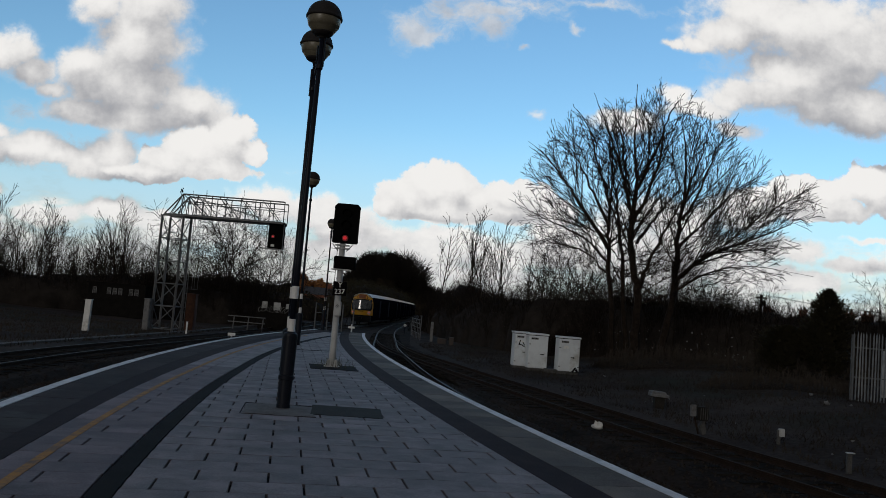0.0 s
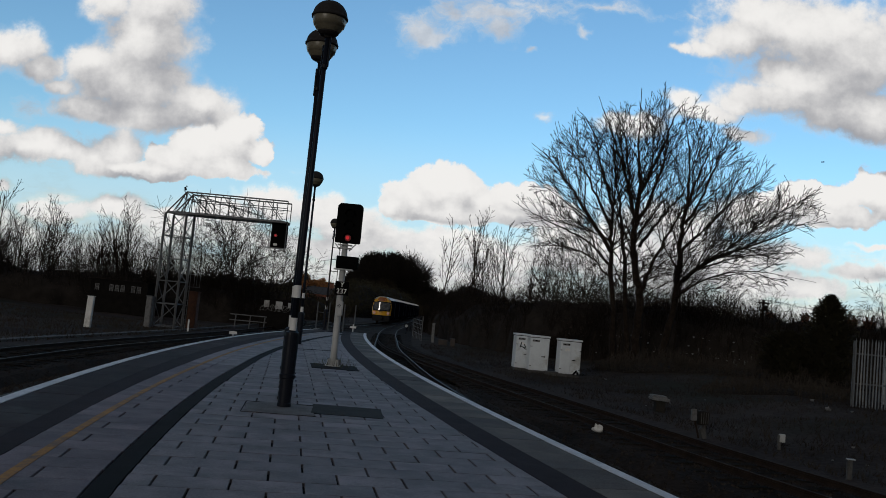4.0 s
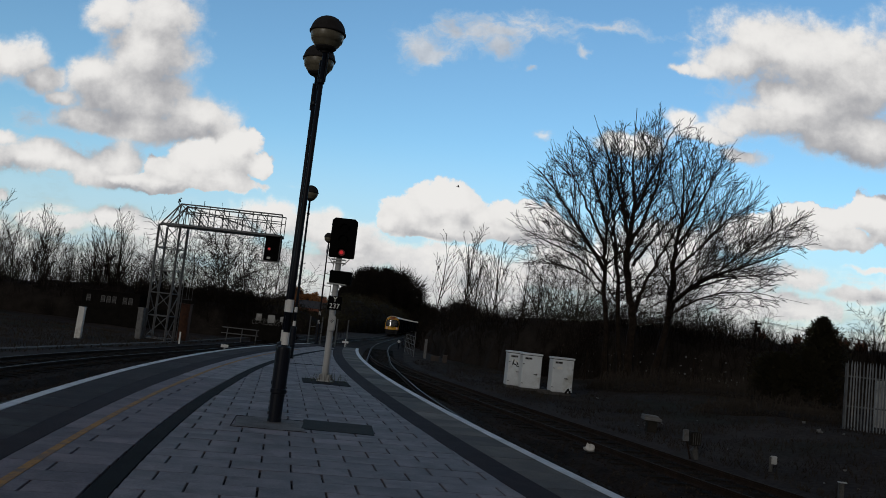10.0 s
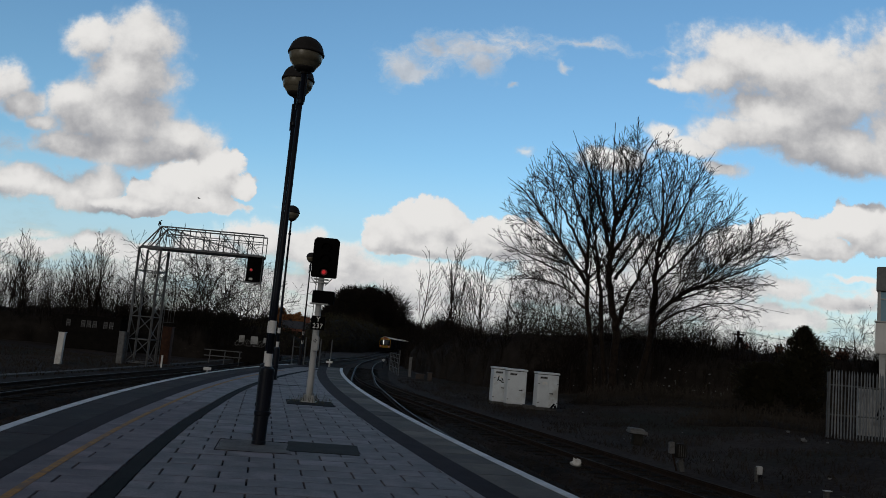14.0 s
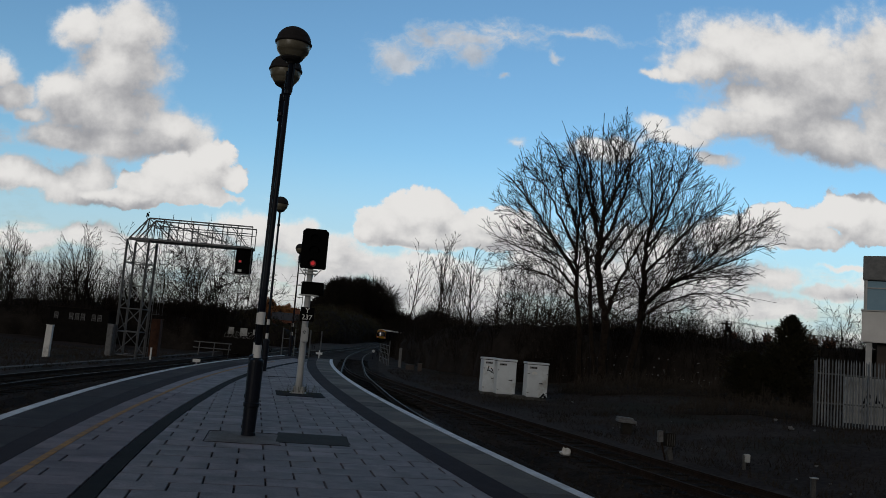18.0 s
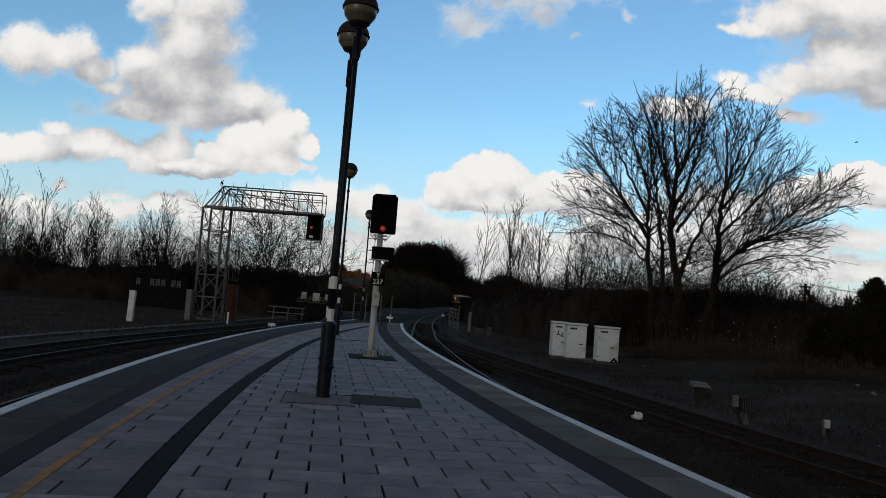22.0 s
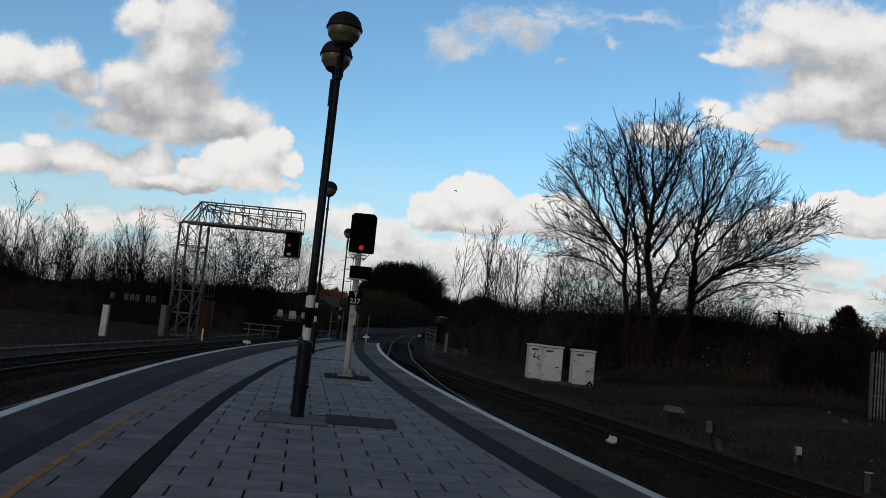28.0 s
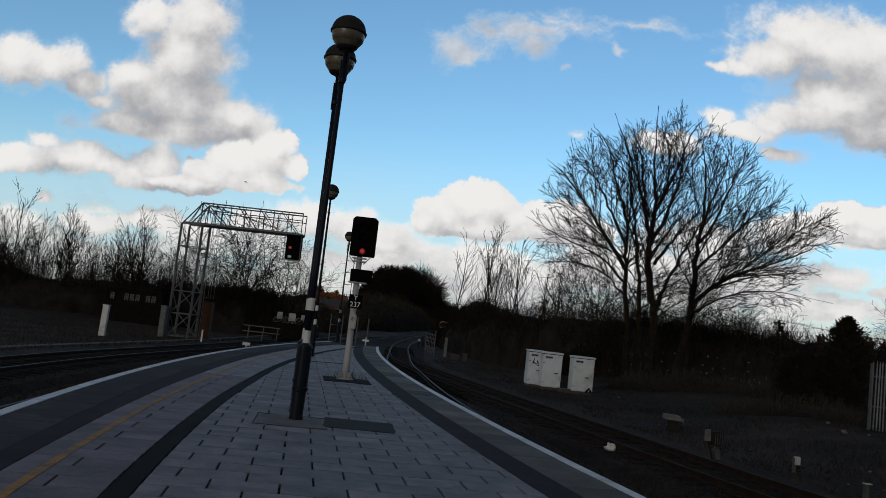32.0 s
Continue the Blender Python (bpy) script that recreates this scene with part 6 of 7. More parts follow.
        g.tube(pts2, [0.02 * k, 0.014 * k, 0.008 * k])
        for _ in range(5):
            f = rng.uniform(-0.6, 0.95)
            b = pts2[1].lerp(pts2[2], f) if f > 0 else pts2[1].lerp(pts2[0], -f)
            e = b + Vector((rng.gauss(0, 0.09), rng.gauss(0, 0.09), rng.uniform(0.08, 0.26))) * h
            g.tube([b, b.lerp(e, 0.5) + Vector((0, 0, 0.02 * h)), e], [0.011 * k, 0.009 * k, 0.007 * k])
    raw("fringe", *g.thin, stem, thing)
    return thing


def build_mound():
    """A clump of ivy-clad trees that closes the view along the line: lumpy crowns under a coat of leaves and twigs."""
    rng = random.Random(12)
    thing = holder("woodland_clump", "tall dark ivy-clad trees closing the view along the line", "trees")
    crowns = [(-34.0, 346, 4, 7.5, 11.5), (-28.0, 345, 10.5, 8.5, 12.0), (-21.0, 344, 12.0, 8.5, 11.8), (-14.0, 346, 7.5, 7.5, 10.0), (-6.5, 347, 3, 8.5, 9.0), (2.0, 348, 1, 9.0, 8.5), (11.0, 349, 1, 9.5, 9.0), (20.0, 350, 1, 9.5, 9.0)]
    verts, faces, leaves, blades = [], [], [], []
    g = Growth(12)
    for j, (x, y, z, w, h) in enumerate(crowns):
        first, ring, rows = len(verts), 28, 15

        def skin(a, e):
            d = Vector((math.cos(a) * math.cos(e), math.sin(a) * math.cos(e), math.sin(e)))
            k = 0.84 + 0.10 * noise.noise(d * 1.7 + Vector((j, 0, 0))) + 0.05 * noise.noise(d * 5.0 + Vector((0, j, 0)))
            return Vector((x, y, z)) + Vector((d.x * w, d.y * w, d.z * h)) * k, d
        for r in range(rows):
            for q in range(ring):
                verts.append(tuple(skin(2 * math.pi * q / ring, -1.2 + 2.77 * r / (rows - 1))[0]))
        for r in range(rows - 1):
            for q in range(ring):
                k = first + r * ring
                faces.append((k + q, k + (q + 1) % ring, k + ring + (q + 1) % ring, k + ring + q))
        for _ in range(15000 if j < 5 else 8000):
            c, d = skin(rng.uniform(math.pi, 2 * math.pi), math.asin(rng.uniform(-0.5, 1.0)))
            c = c + d * rng.uniform(-0.3, 1.3) * rng.random() + Vector((rng.gauss(0, 0.3), rng.gauss(0, 0.3), rng.gauss(0, 0.3)))
            e = Vector((rng.gauss(0, 1), rng.gauss(0, 1), rng.gauss(0, 1))).normalized()
            f = e.orthogonal().normalized()
            s, k = rng.uniform(0.08, 0.24), len(leaves)
            leaves += [tuple(c - e * s), tuple(c + f * s * 0.5), tuple(c + e * s), tuple(c - f * s * 0.5)]
            blades.append((k, k + 1, k + 2, k + 3))
        for _ in range(750 if j < 4 else 300):
            c, d = skin(rng.uniform(math.pi, 2 * math.pi), math.asin(rng.uniform(0.0, 1.0)))
            way = (d + Vector((rng.gauss(0, 0.3), rng.gauss(0, 0.3), 0.5))).normalized()
            size = rng.uniform(1.2, 3.8) * (2.6 if j == 3 else 1.0)
            mid = c + way * size * 0.6
            g.tube([c - way * 0.5, mid, c + way * size], [0.10, 0.075, 0.055])
            for _ in range(5):
                side_way = (way + Vector((rng.gauss(0, 0.5), rng.gauss(0, 0.5), rng.gauss(0, 0.4)))).normalized()
                b = c.lerp(mid, rng.random() * 1.3)
                g.tube([b, b + side_way * size * 0.25, b + side_way * size * 0.5], [0.065, 0.055, 0.045])
    raw("crown", verts, faces, WOOD_LEAF, thing, True)
    raw("foliage", leaves, blades, LEAF, thing)
    raw("brush", *g.thick, SHADE_AND_TWIG, thing)


def build_scrub():
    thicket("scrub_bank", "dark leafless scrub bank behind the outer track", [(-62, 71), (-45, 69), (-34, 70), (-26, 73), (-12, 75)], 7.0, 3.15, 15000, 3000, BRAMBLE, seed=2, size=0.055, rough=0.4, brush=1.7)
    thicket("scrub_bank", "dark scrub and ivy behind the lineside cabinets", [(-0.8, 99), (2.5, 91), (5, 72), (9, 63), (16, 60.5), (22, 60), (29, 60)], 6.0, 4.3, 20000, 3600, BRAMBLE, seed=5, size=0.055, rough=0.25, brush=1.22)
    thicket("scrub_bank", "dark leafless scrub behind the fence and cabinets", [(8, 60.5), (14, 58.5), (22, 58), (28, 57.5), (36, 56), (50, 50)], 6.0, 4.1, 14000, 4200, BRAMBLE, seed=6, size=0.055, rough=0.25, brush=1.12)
    thicket("bramble_bank", "low brambles on the verge near the cabinets", [(9.5, 48), (14, 46.5), (20, 44), (24, 41)], 4.5, 0.45, 8000, 1100, DEAD_LEAF, seed=7, size=0.05, brush=3.0, stem=DEAD_LEAF)
    thicket("bramble_bank", "low dark brambles in front of the fence", [(11.5, 35), (14, 33.5), (16.5, 31.2)], 2.2, 0.25, 4000, 300, DEAD_LEAF, seed=8, size=0.03, brush=2.5, stem=DEAD_LEAF)
    thicket("woodland_edge", "dense dark evergreen woodland edge beyond the curve", [(-17.5, 150), (-17.3, 170), (-17, 190), (-15, 240), (-12, 320)], 12.0, 6.5, 22000, 250, seed=9, size=0.22, brush=1.3)
    build_mound()
    thicket("woodland_edge", "far dark woodland along the horizon", [(-120, 330), (-60, 345), (10, 355), (60, 330)], 16, 8.5, 9000, 150, seed=13, size=0.5, brush=1.3)
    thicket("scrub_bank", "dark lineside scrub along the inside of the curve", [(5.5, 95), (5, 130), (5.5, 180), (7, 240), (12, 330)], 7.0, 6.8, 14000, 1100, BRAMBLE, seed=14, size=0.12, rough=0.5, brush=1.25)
    thicket("autumn_hedge", "russet beech trees in the distance with sunlight in their colour", [(-43, 242), (-36, 240), (-29, 242)], 8, 8.0, 5000, 200, RUSSET, seed=16, size=0.35, brush=1.2)
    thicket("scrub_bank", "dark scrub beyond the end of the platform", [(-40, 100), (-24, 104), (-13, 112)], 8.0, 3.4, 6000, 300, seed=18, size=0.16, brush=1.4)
    build_conifer(20.2, 42.0, 4.75, 2.5, 3)
    build_conifer(18.8, 43.5, 2.6, 2.8, 5)

# ---- smaller things on and beside the platform ----


def build_platform_things():
    cover = holder("inspection_cover", "dark steel inspection cover let into the paving", "inspection cover", (-1.15, 11.92, 0), 6)
    boxed("frame", 0, 0, 0.0, 1.02, 1.04, 0.009, COVER, cover, bevel=0.002)
    for k in range(2):
        boxed("lid", -0.25 + 0.50 * k, 0, 0.0005, 0.494, 1.0, 0.012, COVER, cover, bevel=0.002)
    patch = holder("concrete_patch", "pale mortar patch round the lamp foot", "concrete patch", (-2.05, 11.56, 0), 9)
    bm = bmesh.new()
    ring = []
    for a in np.linspace(0, 6.283, 25)[:-1]:
        c, d = math.cos(a), math.sin(a)
        k = 1 / max(abs(c) / 0.47, abs(d) / 0.54)
        ring.append((c * k * (1 + 0.04 * math.sin(5 * a)), d * k * (1 + 0.05 * math.sin(4 * a + 1))))
    low = [bm.verts.new((x * 1.03, y * 1.03, -0.003)) for x, y in ring]
    high = [bm.verts.new((x, y, 0.006)) for x, y in ring]
    for k in range(24):
        bm.faces.new((low[k], low[(k + 1) % 24], high[(k + 1) % 24], high[k]))
    bm.faces.new(high)
    part("mortar", bm, MORTAR, patch)
    for x, y, w, d in ((0, -0.56, 1.0, 0.014), (0, 0.56, 1.0, 0.014), (-0.50, 0, 0.014, 1.1)):
        boxed("open_joint", x, y, 0.002, w, d, 0.007, TARMAC, patch)
    drain = holder("drain_channel", "narrow dark drain channel across the paving", "drain", (-3.63, 25.6, 0), 30)
    boxed("grate", 0, 0, 0.0, 1.16, 0.12, 0.012, STRIP, drain, bevel=0.002)
    for k in range(9):
        boxed("slot", -0.5 + 0.125 * k, 0, 0.007, 0.02, 0.09, 0.004, MATT_BLACK, drain)
    # fence across the platform end
    fence = holder("platform_end_fence", "steel mesh fence and gate across the platform end", "fence", (0, 0, 0))
    xs = [-6.4, -5.75, -4.94, -4.35]
    for x in xs:
        part("post", bar(bmesh.new(), (x, 44.3, -0.6), (x, 44.3, 1.45), 0.035), GREY_STEEL, fence)
    for x0, x1 in ((-5.75, -4.94), (-4.94, -4.35)):
        for z in (0.15, 0.75, 1.35):
            part("rail", bar(bmesh.new(), (x0, 44.3, z), (x1, 44.3, z), 0.012, sides=6), RAIL, fence)
        for k in range(1, 6):
            x = x0 + (x1 - x0) * k / 6
            part("upright", bar(bmesh.new(), (x, 44.3, 0.1), (x, 44.3, 1.38), 0.005, sides=6), RAIL, fence)
    part("rail", bar(bmesh.new(), (-6.4, 44.3, 0.9), (-5.75, 44.3, 0.9), 0.015, sides=6), GREY_STEEL, fence)
    sign = holder("edge_marker", "small white cross-shaped marker at the platform end", "marker sign", (-4.37, 44.05, 0))
    part("stem", bar(bmesh.new(), (0, 0, 0), (0, 0, 0.42), 0.03), WHITE, sign)
    boxed("arm", 0, -0.03, 0.26, 0.34, 0.03, 0.11, WHITE, sign, bevel=0.004)
    plate = holder("edge_sign", "low white distance plate on the platform edge", "marker sign", (left_edge(28.6) + 0.05, 28.6, 0))
    boxed("plate", 0, 0, 0.14, 0.26, 0.03, 0.10, WHITE, plate, bevel=0.004)
    part("stem", bar(bmesh.new(), (0, 0.02, 0), (0, 0.02, 0.2), 0.025), GREY_PAINT, plate)


def lineside_post(name, label, x, y, h, w, mat, lean=0.0):
    z = ground_height(x, y) - 0.05
    post = holder(name, label, "post", (x, y, z))
    boxed("shaft", 0, 0, h / 2, w, w * 0.7, h, mat, post, bevel=w * 0.06, m=pose(0, 0, 0, 0, lean, 0))
    boxed("top", h * math.sin(radians(lean)), 0, h + 0.01, w * 1.12, w * 0.85, 0.03, mat, post, bevel=0.005)
    return post


def build_lineside():
    lineside_post("white_post", "tall white concrete post beside the outer track", -18.98, 45.05, 1.75, 0.33, WHITE, 1.5)
    lineside_post("marker_post", "short white marker post by the gantry", -14.95, 50.0, 0.75, 0.09, WHITE)
    lineside_post("lineside_post", "weathered white post beside the junction", -0.1, 69.0, 1.65, 0.24, WEATHERED)
    # low post-and-rail barrier behind the through line
    bar_thing = holder("rail_barrier", "low pale tube barrier of two rails", "barrier", (0, 0, 0))
    for x in (-15.1, -14.0, -12.9):
        part("post", bar(bmesh.new(), (x, 62, -1.2), (x + 0.06, 62, -0.08), 0.045, sides=6), GREY_STEEL, bar_thing)
    for z in (-0.12, -0.55):
        part("rail", bar(bmesh.new(), (-15.5, 62, z), (-12.7, 62, z), 0.04, sides=6), WEATHERED, bar_thing)
    # white railing panel that recedes along the junction
    panel = holder("railing_panel", "white tubular railing panel beside the junction", "railing", (0, 0, 0))
    a, b = Vector((-1.05, 69.0, -1.1)), Vector((-2.1, 80.0, -1.1))
    for f in np.linspace(0, 1, 7):
        p = a.lerp(b, f)
        part("upright", bar(bmesh.new(), p, p + Vector((0, 0, 1.75 if f else 2.1)), 0.045 if f in (0.0, 1.0) else 0.02, sides=6), WEATHERED, panel)
    for z in (0.5, 1.0, 1.35, 1.7):
        part("rail", bar(bmesh.new(), a + Vector((0, 0, z)), b + Vector((0, 0, z)), 0.022, sides=6), WEATHERED, panel)
    shunt = holder("ground_signal", "low ground signal with a pale round face", "ground signal", (-2.9, 84.0, -1.12))
    part("stand", bar(bmesh.new(), (0, 0, 0), (0, 0, 0.7), 0.05), BLACK, shunt)
    part("face", bar(bmesh.new(), (0, -0.1, 0.85), (0, 0.02, 0.85), 0.15, sides=20), GREY_PAINT, shunt, "pale round face")
    boxed("case", 0, 0.1, 0.85, 0.3, 0.2, 0.34, BLACK, shunt, bevel=0.02)
    for x, y, w, h in ((0.75, 66.0, 0.7, 0.4), (1.5, 64.5, 0.35, 0.6)):
        unit = holder("point_machine_case", "small grey equipment case by the junction", "equipment case", (x, y, -1.12))
        boxed("case", 0, 0, h / 2, w, 0.4, h, BRICK, unit, bevel=0.02)
        boxed("lid", 0, 0, h + 0.015, w + 0.05, 0.45, 0.03, SAND, unit, bevel=0.008)
    # equipment on the verge
    z = ground_height(7.74, 27.7)
    pit = holder("cable_pit", "squat dark cable pit with a pale overhanging lid", "cable pit", (7.74, 27.7, z))
    boxed("body", 0.03, 0, 0.16, 0.32, 0.32, 0.4, COVER, pit, bevel=0.02)
    boxed("collar", 0.02, 0, 0.355, 0.44, 0.42, 0.04, COVER, pit, bevel=0.01)
    boxed("lid", 0.0, 0, 0.415, 0.60, 0.5, 0.09, WEATHERED, pit, "pale dented lid", 0.014, pose(0, 0, 0, 0, 2, 0))
    boxed("lid_top", -0.05, 0, 0.495, 0.50, 0.44, 0.08, WEATHERED, pit, "", 0.02, pose(0, 0, 0, 0, 3, 0))
    part("handle", bar(bmesh.new(), (0.31, -0.1, 0.40), (0.36, -0.1, 0.30), 0.018, sides=6), GREY_STEEL, pit)
    z = ground_height(7.22, 21.9)
    unit = holder("trackside_box", "rusted grey trackside junction box on a bracket", "junction box", (7.22, 21.9, z), 12)
    case = boxed("case", 0.10, 0, 0.56, 0.30, 0.24, 0.36, COVER, unit, "rusted grey case with a ribbed front", 0.02)
    for k in range(4):
        boxed("rib", 0.0 + 0.066 * k, -0.127, 0.56, 0.014, 0.014, 0.30, SAND, case)
    boxed("plate", -0.15, -0.05, 0.64, 0.15, 0.08, 0.30, WEATHERED, unit, "pale end plate", 0.01, pose(0, 0, 0, 0, -3, 0))
    part("strut", bar(bmesh.new(), (-0.12, 0, 0.5), (0.02, 0, 0.02), 0.025, sides=6), RAIL, unit)
    bm = bmesh.new()
    foot = [bm.verts.new(q) for q in ((0.02, -0.06, 0.24), (0.16, -0.06, 0.40), (0.24, -0.06, 0.0), (0.14, -0.06, -0.03))]
    out = bmesh.ops.extrude_face_region(bm, geom=[bm.faces.new(foot)])
    bmesh.ops.translate(bm, vec=(0, 0.12, 0), verts=[v for v in out["geom"] if isinstance(v, bmesh.types.BMVert)])
    bmesh.ops.recalc_face_normals(bm, faces=bm.faces)
    part("foot", bm, SAND, unit, "pale tapered foot")
    z = ground_height(8.83, 20.6)
    peg = holder("marker_peg", "short white-capped marker peg on the verge", "marker peg", (8.83, 20.6, z))
    part("stem", bar(bmesh.new(), (0, 0, -0.05), (0, 0, 0.36), 0.05, sides=8), SAND, peg)
    boxed("cap", 0.06, -0.01, 0.29, 0.14, 0.1, 0.2, GREY_PAINT, peg, bevel=0.01)
    z = ground_height(8.92, 17.3)
    peg = holder("marker_peg", "slim grey concrete marker peg on the verge", "marker peg", (8.92, 17.3, z))
    boxed("stem", 0, 0, 0.2, 0.10, 0.08, 0.44, SAND, peg, bevel=0.008)
    boxed("cap", 0.02, 0, 0.425, 0.16, 0.1, 0.02, GREY_PAINT, peg)
    # scraps of litter
    rng = random.Random(6)
    for x, y, s in ((4.42, 21.3, 0.32), (6.3, 22.6, 0.18), (13.4, 27.6, 0.22), (13.9, 27.0, 0.12), (9.6, 19.4, 0.08), (10.2, 19.0, 0.09), (9.0, 24.0, 0.06), (8.2, 30.0, 0.08), (10.4, 31.0, 0.07), (10.8, 20.8, 0.1), (7.8, 29.5, 0.09), (9.9, 17.6, 0.08), (8.6, 40.5, 0.12), (14.2, 30.5, 0.16)):
        bm = bmesh.new()
        bmesh.ops.create_icosphere(bm, subdivisions=2 if s > 0.15 else 1, radius=1.0)
        for v in bm.verts:
            k = 0.75 + 0.7 * noise.noise(v.co * 2.3 + Vector((x, y, 0)))
            v.co = Vector((v.co.x * s * 0.62 * k, v.co.y * s * 0.4 * k, (v.co.z * 0.36 + 0.25) * s * k))
        ob = part("litter", bm, WHITE if s > 0.25 else WEATHERED)
        z = ground_height(x, y) if x > 7.0 else RAIL_TOP - 0.24
        ob.matrix_basis = pose(x, y, z + 0.02, rng.uniform(-12, 12), rng.uniform(-12, 12), rng.uniform(-30, 30))
        tagged(ob, "crumpled scrap of white litter on the ground", "litter", "scraps of litter")


def build_fence():
    """Palisade fence across the verge."""
    fence = holder("palisade_fence", "galvanised palisade fence with pointed pales", "fence", (14.9, 29.0, -0.5))
    bm = bmesh.new()
    w, h = 0.047, 2.5
    outline = [(-w / 2, 0.05), (w / 2, 0.05), (w / 2, h - 0.12), (0, h), (-w / 2, h - 0.12)]
    f = bm.faces.new([bm.verts.new((x, 0, z)) for x, z in outline])
    out = bmesh.ops.extrude_face_region(bm, geom=[f])
    bmesh.ops.translate(bm, vec=(0, 0.012, 0), verts=[v for v in out["geom"] if isinstance(v, bmesh.types.BMVert)])
    bmesh.ops.recalc_face_normals(bm, faces=bm.faces)
    mesh = bpy.data.meshes.new("pale")
    bm.to_mesh(mesh)
    bm.free()
    mesh.materials.append(PALE_STEEL)
    for k in range(92):
        pale = new("pale", mesh)
        pale.parent = fence
        pale.matrix_basis = pose(0.03 + 0.113 * k, -0.05, 0.01 * math.sin(k * 2.1), 0, 0.5 * math.sin(k * 1.3), 0)
    for z in (0.9, 1.95):
        boxed("fence_rail", 5.2, 0, z, 10.5, 0.05, 0.05, GREY_STEEL, fence)
    for k in range(5):
        boxed("fence_post", 0.02 + 2.6 * k * 0.76, 0.05, 1.15, 0.06, 0.06, 2.5, GREY_STEEL, fence)
    board = holder("white_hoarding", "white painted board with dark daubs behind the fence", "hoarding", (17.6, 29.9, -0.5))
    boxed("panel", 0, 0, 1.25, 2.2, 0.05, 1.3, GREY_PAINT, board)
    boxed("lower_panel", 0, 0, 0.4, 2.2, 0.05, 0.4, GREY_PAINT, board)
    for k, (x, z, r) in enumerate(((-0.35, 1.1, 20), (-0.2, 1.3, -35), (-0.3, 0.9, 60), (0.1, 1.15, 10), (0.25, 1.0, -50))):
        boxed("daub", x, -0.032, z, 0.07, 0.012, 0.34, BLACK, board, m=Matrix.Translation((x, -0.032, z)) @ pose(0, 0, 0, 0, r, 0) @ Matrix.Translation((-x, 0.032, -z)))


def build_far_buildings():
    hotel = holder("flat_roofed_building", "two-storey flat-roofed white building with a window band", "building", (20.55, 36.0, -0.6), -33)
    w, d = 13.0, 12.0
    boxed("fascia", w / 2, d / 2, 6.92, w, d, 1.1, GREY_STEEL, hotel, bevel=0.03)
    boxed("lower_panel", w / 2, d / 2, 4.27, w, d, 1.4, RENDER_WHITE, hotel, bevel=0.03)
    boxed("sill", w / 2, d / 2 - 0.03, 4.99, w + 0.08, d + 0.08, 0.06, GREY_PAINT, hotel)
    boxed("core", w / 2 + 0.2, d / 2 + 0.2, 1.8, w - 0.8, d - 0.8, 3.6, BRICK, hotel)
    boxed("inner_wall", w / 2 + 0.1, d / 2 + 0.9, 5.68, w - 1.0, d - 1.6, 1.36, RENDER_WHITE, hotel)
    for k in range(10):
        x = 0.15 + k * 1.28
        window = boxed("window", x + 0.64, 0.16, 5.68, 1.2, 0.02, 1.3, SKY_GLASS, hotel, "window pane with a blue sky reflection in its colour")
        boxed("mullion", x, 0.13, 5.68, 0.08, 0.1, 1.36, GREY_PAINT, window)
        boxed("transom", x + 0.64, 0.13, 6.02, 1.2, 0.08, 0.05, GREY_PAINT, window)
    for k in range(9):
        window = boxed("window", 0.12, 0.8 + k * 1.28, 5.68, 0.02, 1.2, 1.3, SKY_GLASS, hotel)
        boxed("mullion", 0.1, 0.15 + k * 1.28, 5.68, 0.1, 0.08, 1.36, GREY_PAINT, window)
    for k in range(5):
        boxed("column", 0.3 + 3.0 * k, 0.25, 1.8, 0.25, 0.25, 3.6, GREY_PAINT, hotel)

    def house(x, y, w, d, wall, ridge, stacks, turn):
        h = holder("brick_house", "red-brick house with a slate roof and chimney stacks", "house", (x, y, -1.5), turn, "houses behind the trees")
        boxed("wall", 0, 0, wall / 2, w, d, wall, RED_BRICK, h)
        bm = bmesh.new()
        v = [bm.verts.new(p) for p in ((-w / 2 - 0.3, -d / 2 - 0.3, wall), (w / 2 + 0.3, -d / 2 - 0.3, wall), (w / 2 + 0.3, d / 2 + 0.3, wall), (-w / 2 - 0.3, d / 2 + 0.3, wall), (-w / 2 - 0.3, 0, ridge), (w / 2 + 0.3, 0, ridge))]
        for f in ((0, 1, 5, 4), (2, 3, 4, 5), (0, 4, 3), (1, 2, 5), (3, 2, 1, 0)):
            bm.faces.new([v[i] for i in f])
        part("roof", bm, SLATE, h)
        for sx in stacks:
            stack = boxed("chimney", sx, 0.0, ridge + 0.35, 1.1, 0.7, 1.9, RED_BRICK, h, bevel=0.03)
            boxed("chimney_cap", sx, 0.0, ridge + 1.32, 1.25, 0.85, 0.12, RED_BRICK, stack)
            for k in (-1, 1):
                part("chimney_pot", lathe(bmesh.new(), [(0.13, ridge + 1.36), (0.11, ridge + 1.75), (0.13, ridge + 1.8)], 10, (sx + 0.28 * k, 0, 0)), ORANGE_BRICK, stack)
        for k in range(3):
            win = boxed("window", -w / 3 + k * w / 3, -d / 2 - 0.02, wall * 0.72, 1.0, 0.06, 1.2, GLASS, h)
            boxed("sill", -w / 3 + k * w / 3, -d / 2 - 0.06, wall * 0.72 - 0.65, 1.2, 0.14, 0.08, SAND, win)

    house(46.6, 90, 8, 7, 3.6, 5.0, (-1.0, 1.2), 8)
    house(55.0, 96, 9, 7, 3.4, 4.6, (2.0,), 8)
    house(56.0, 130, 10, 8, 4.6, 6.4, (-3, 2.5), -5)
    house(-31.5, 226, 9, 8, 4.5, 6.6, (2.0,), 10)
    rng = random.Random(31)
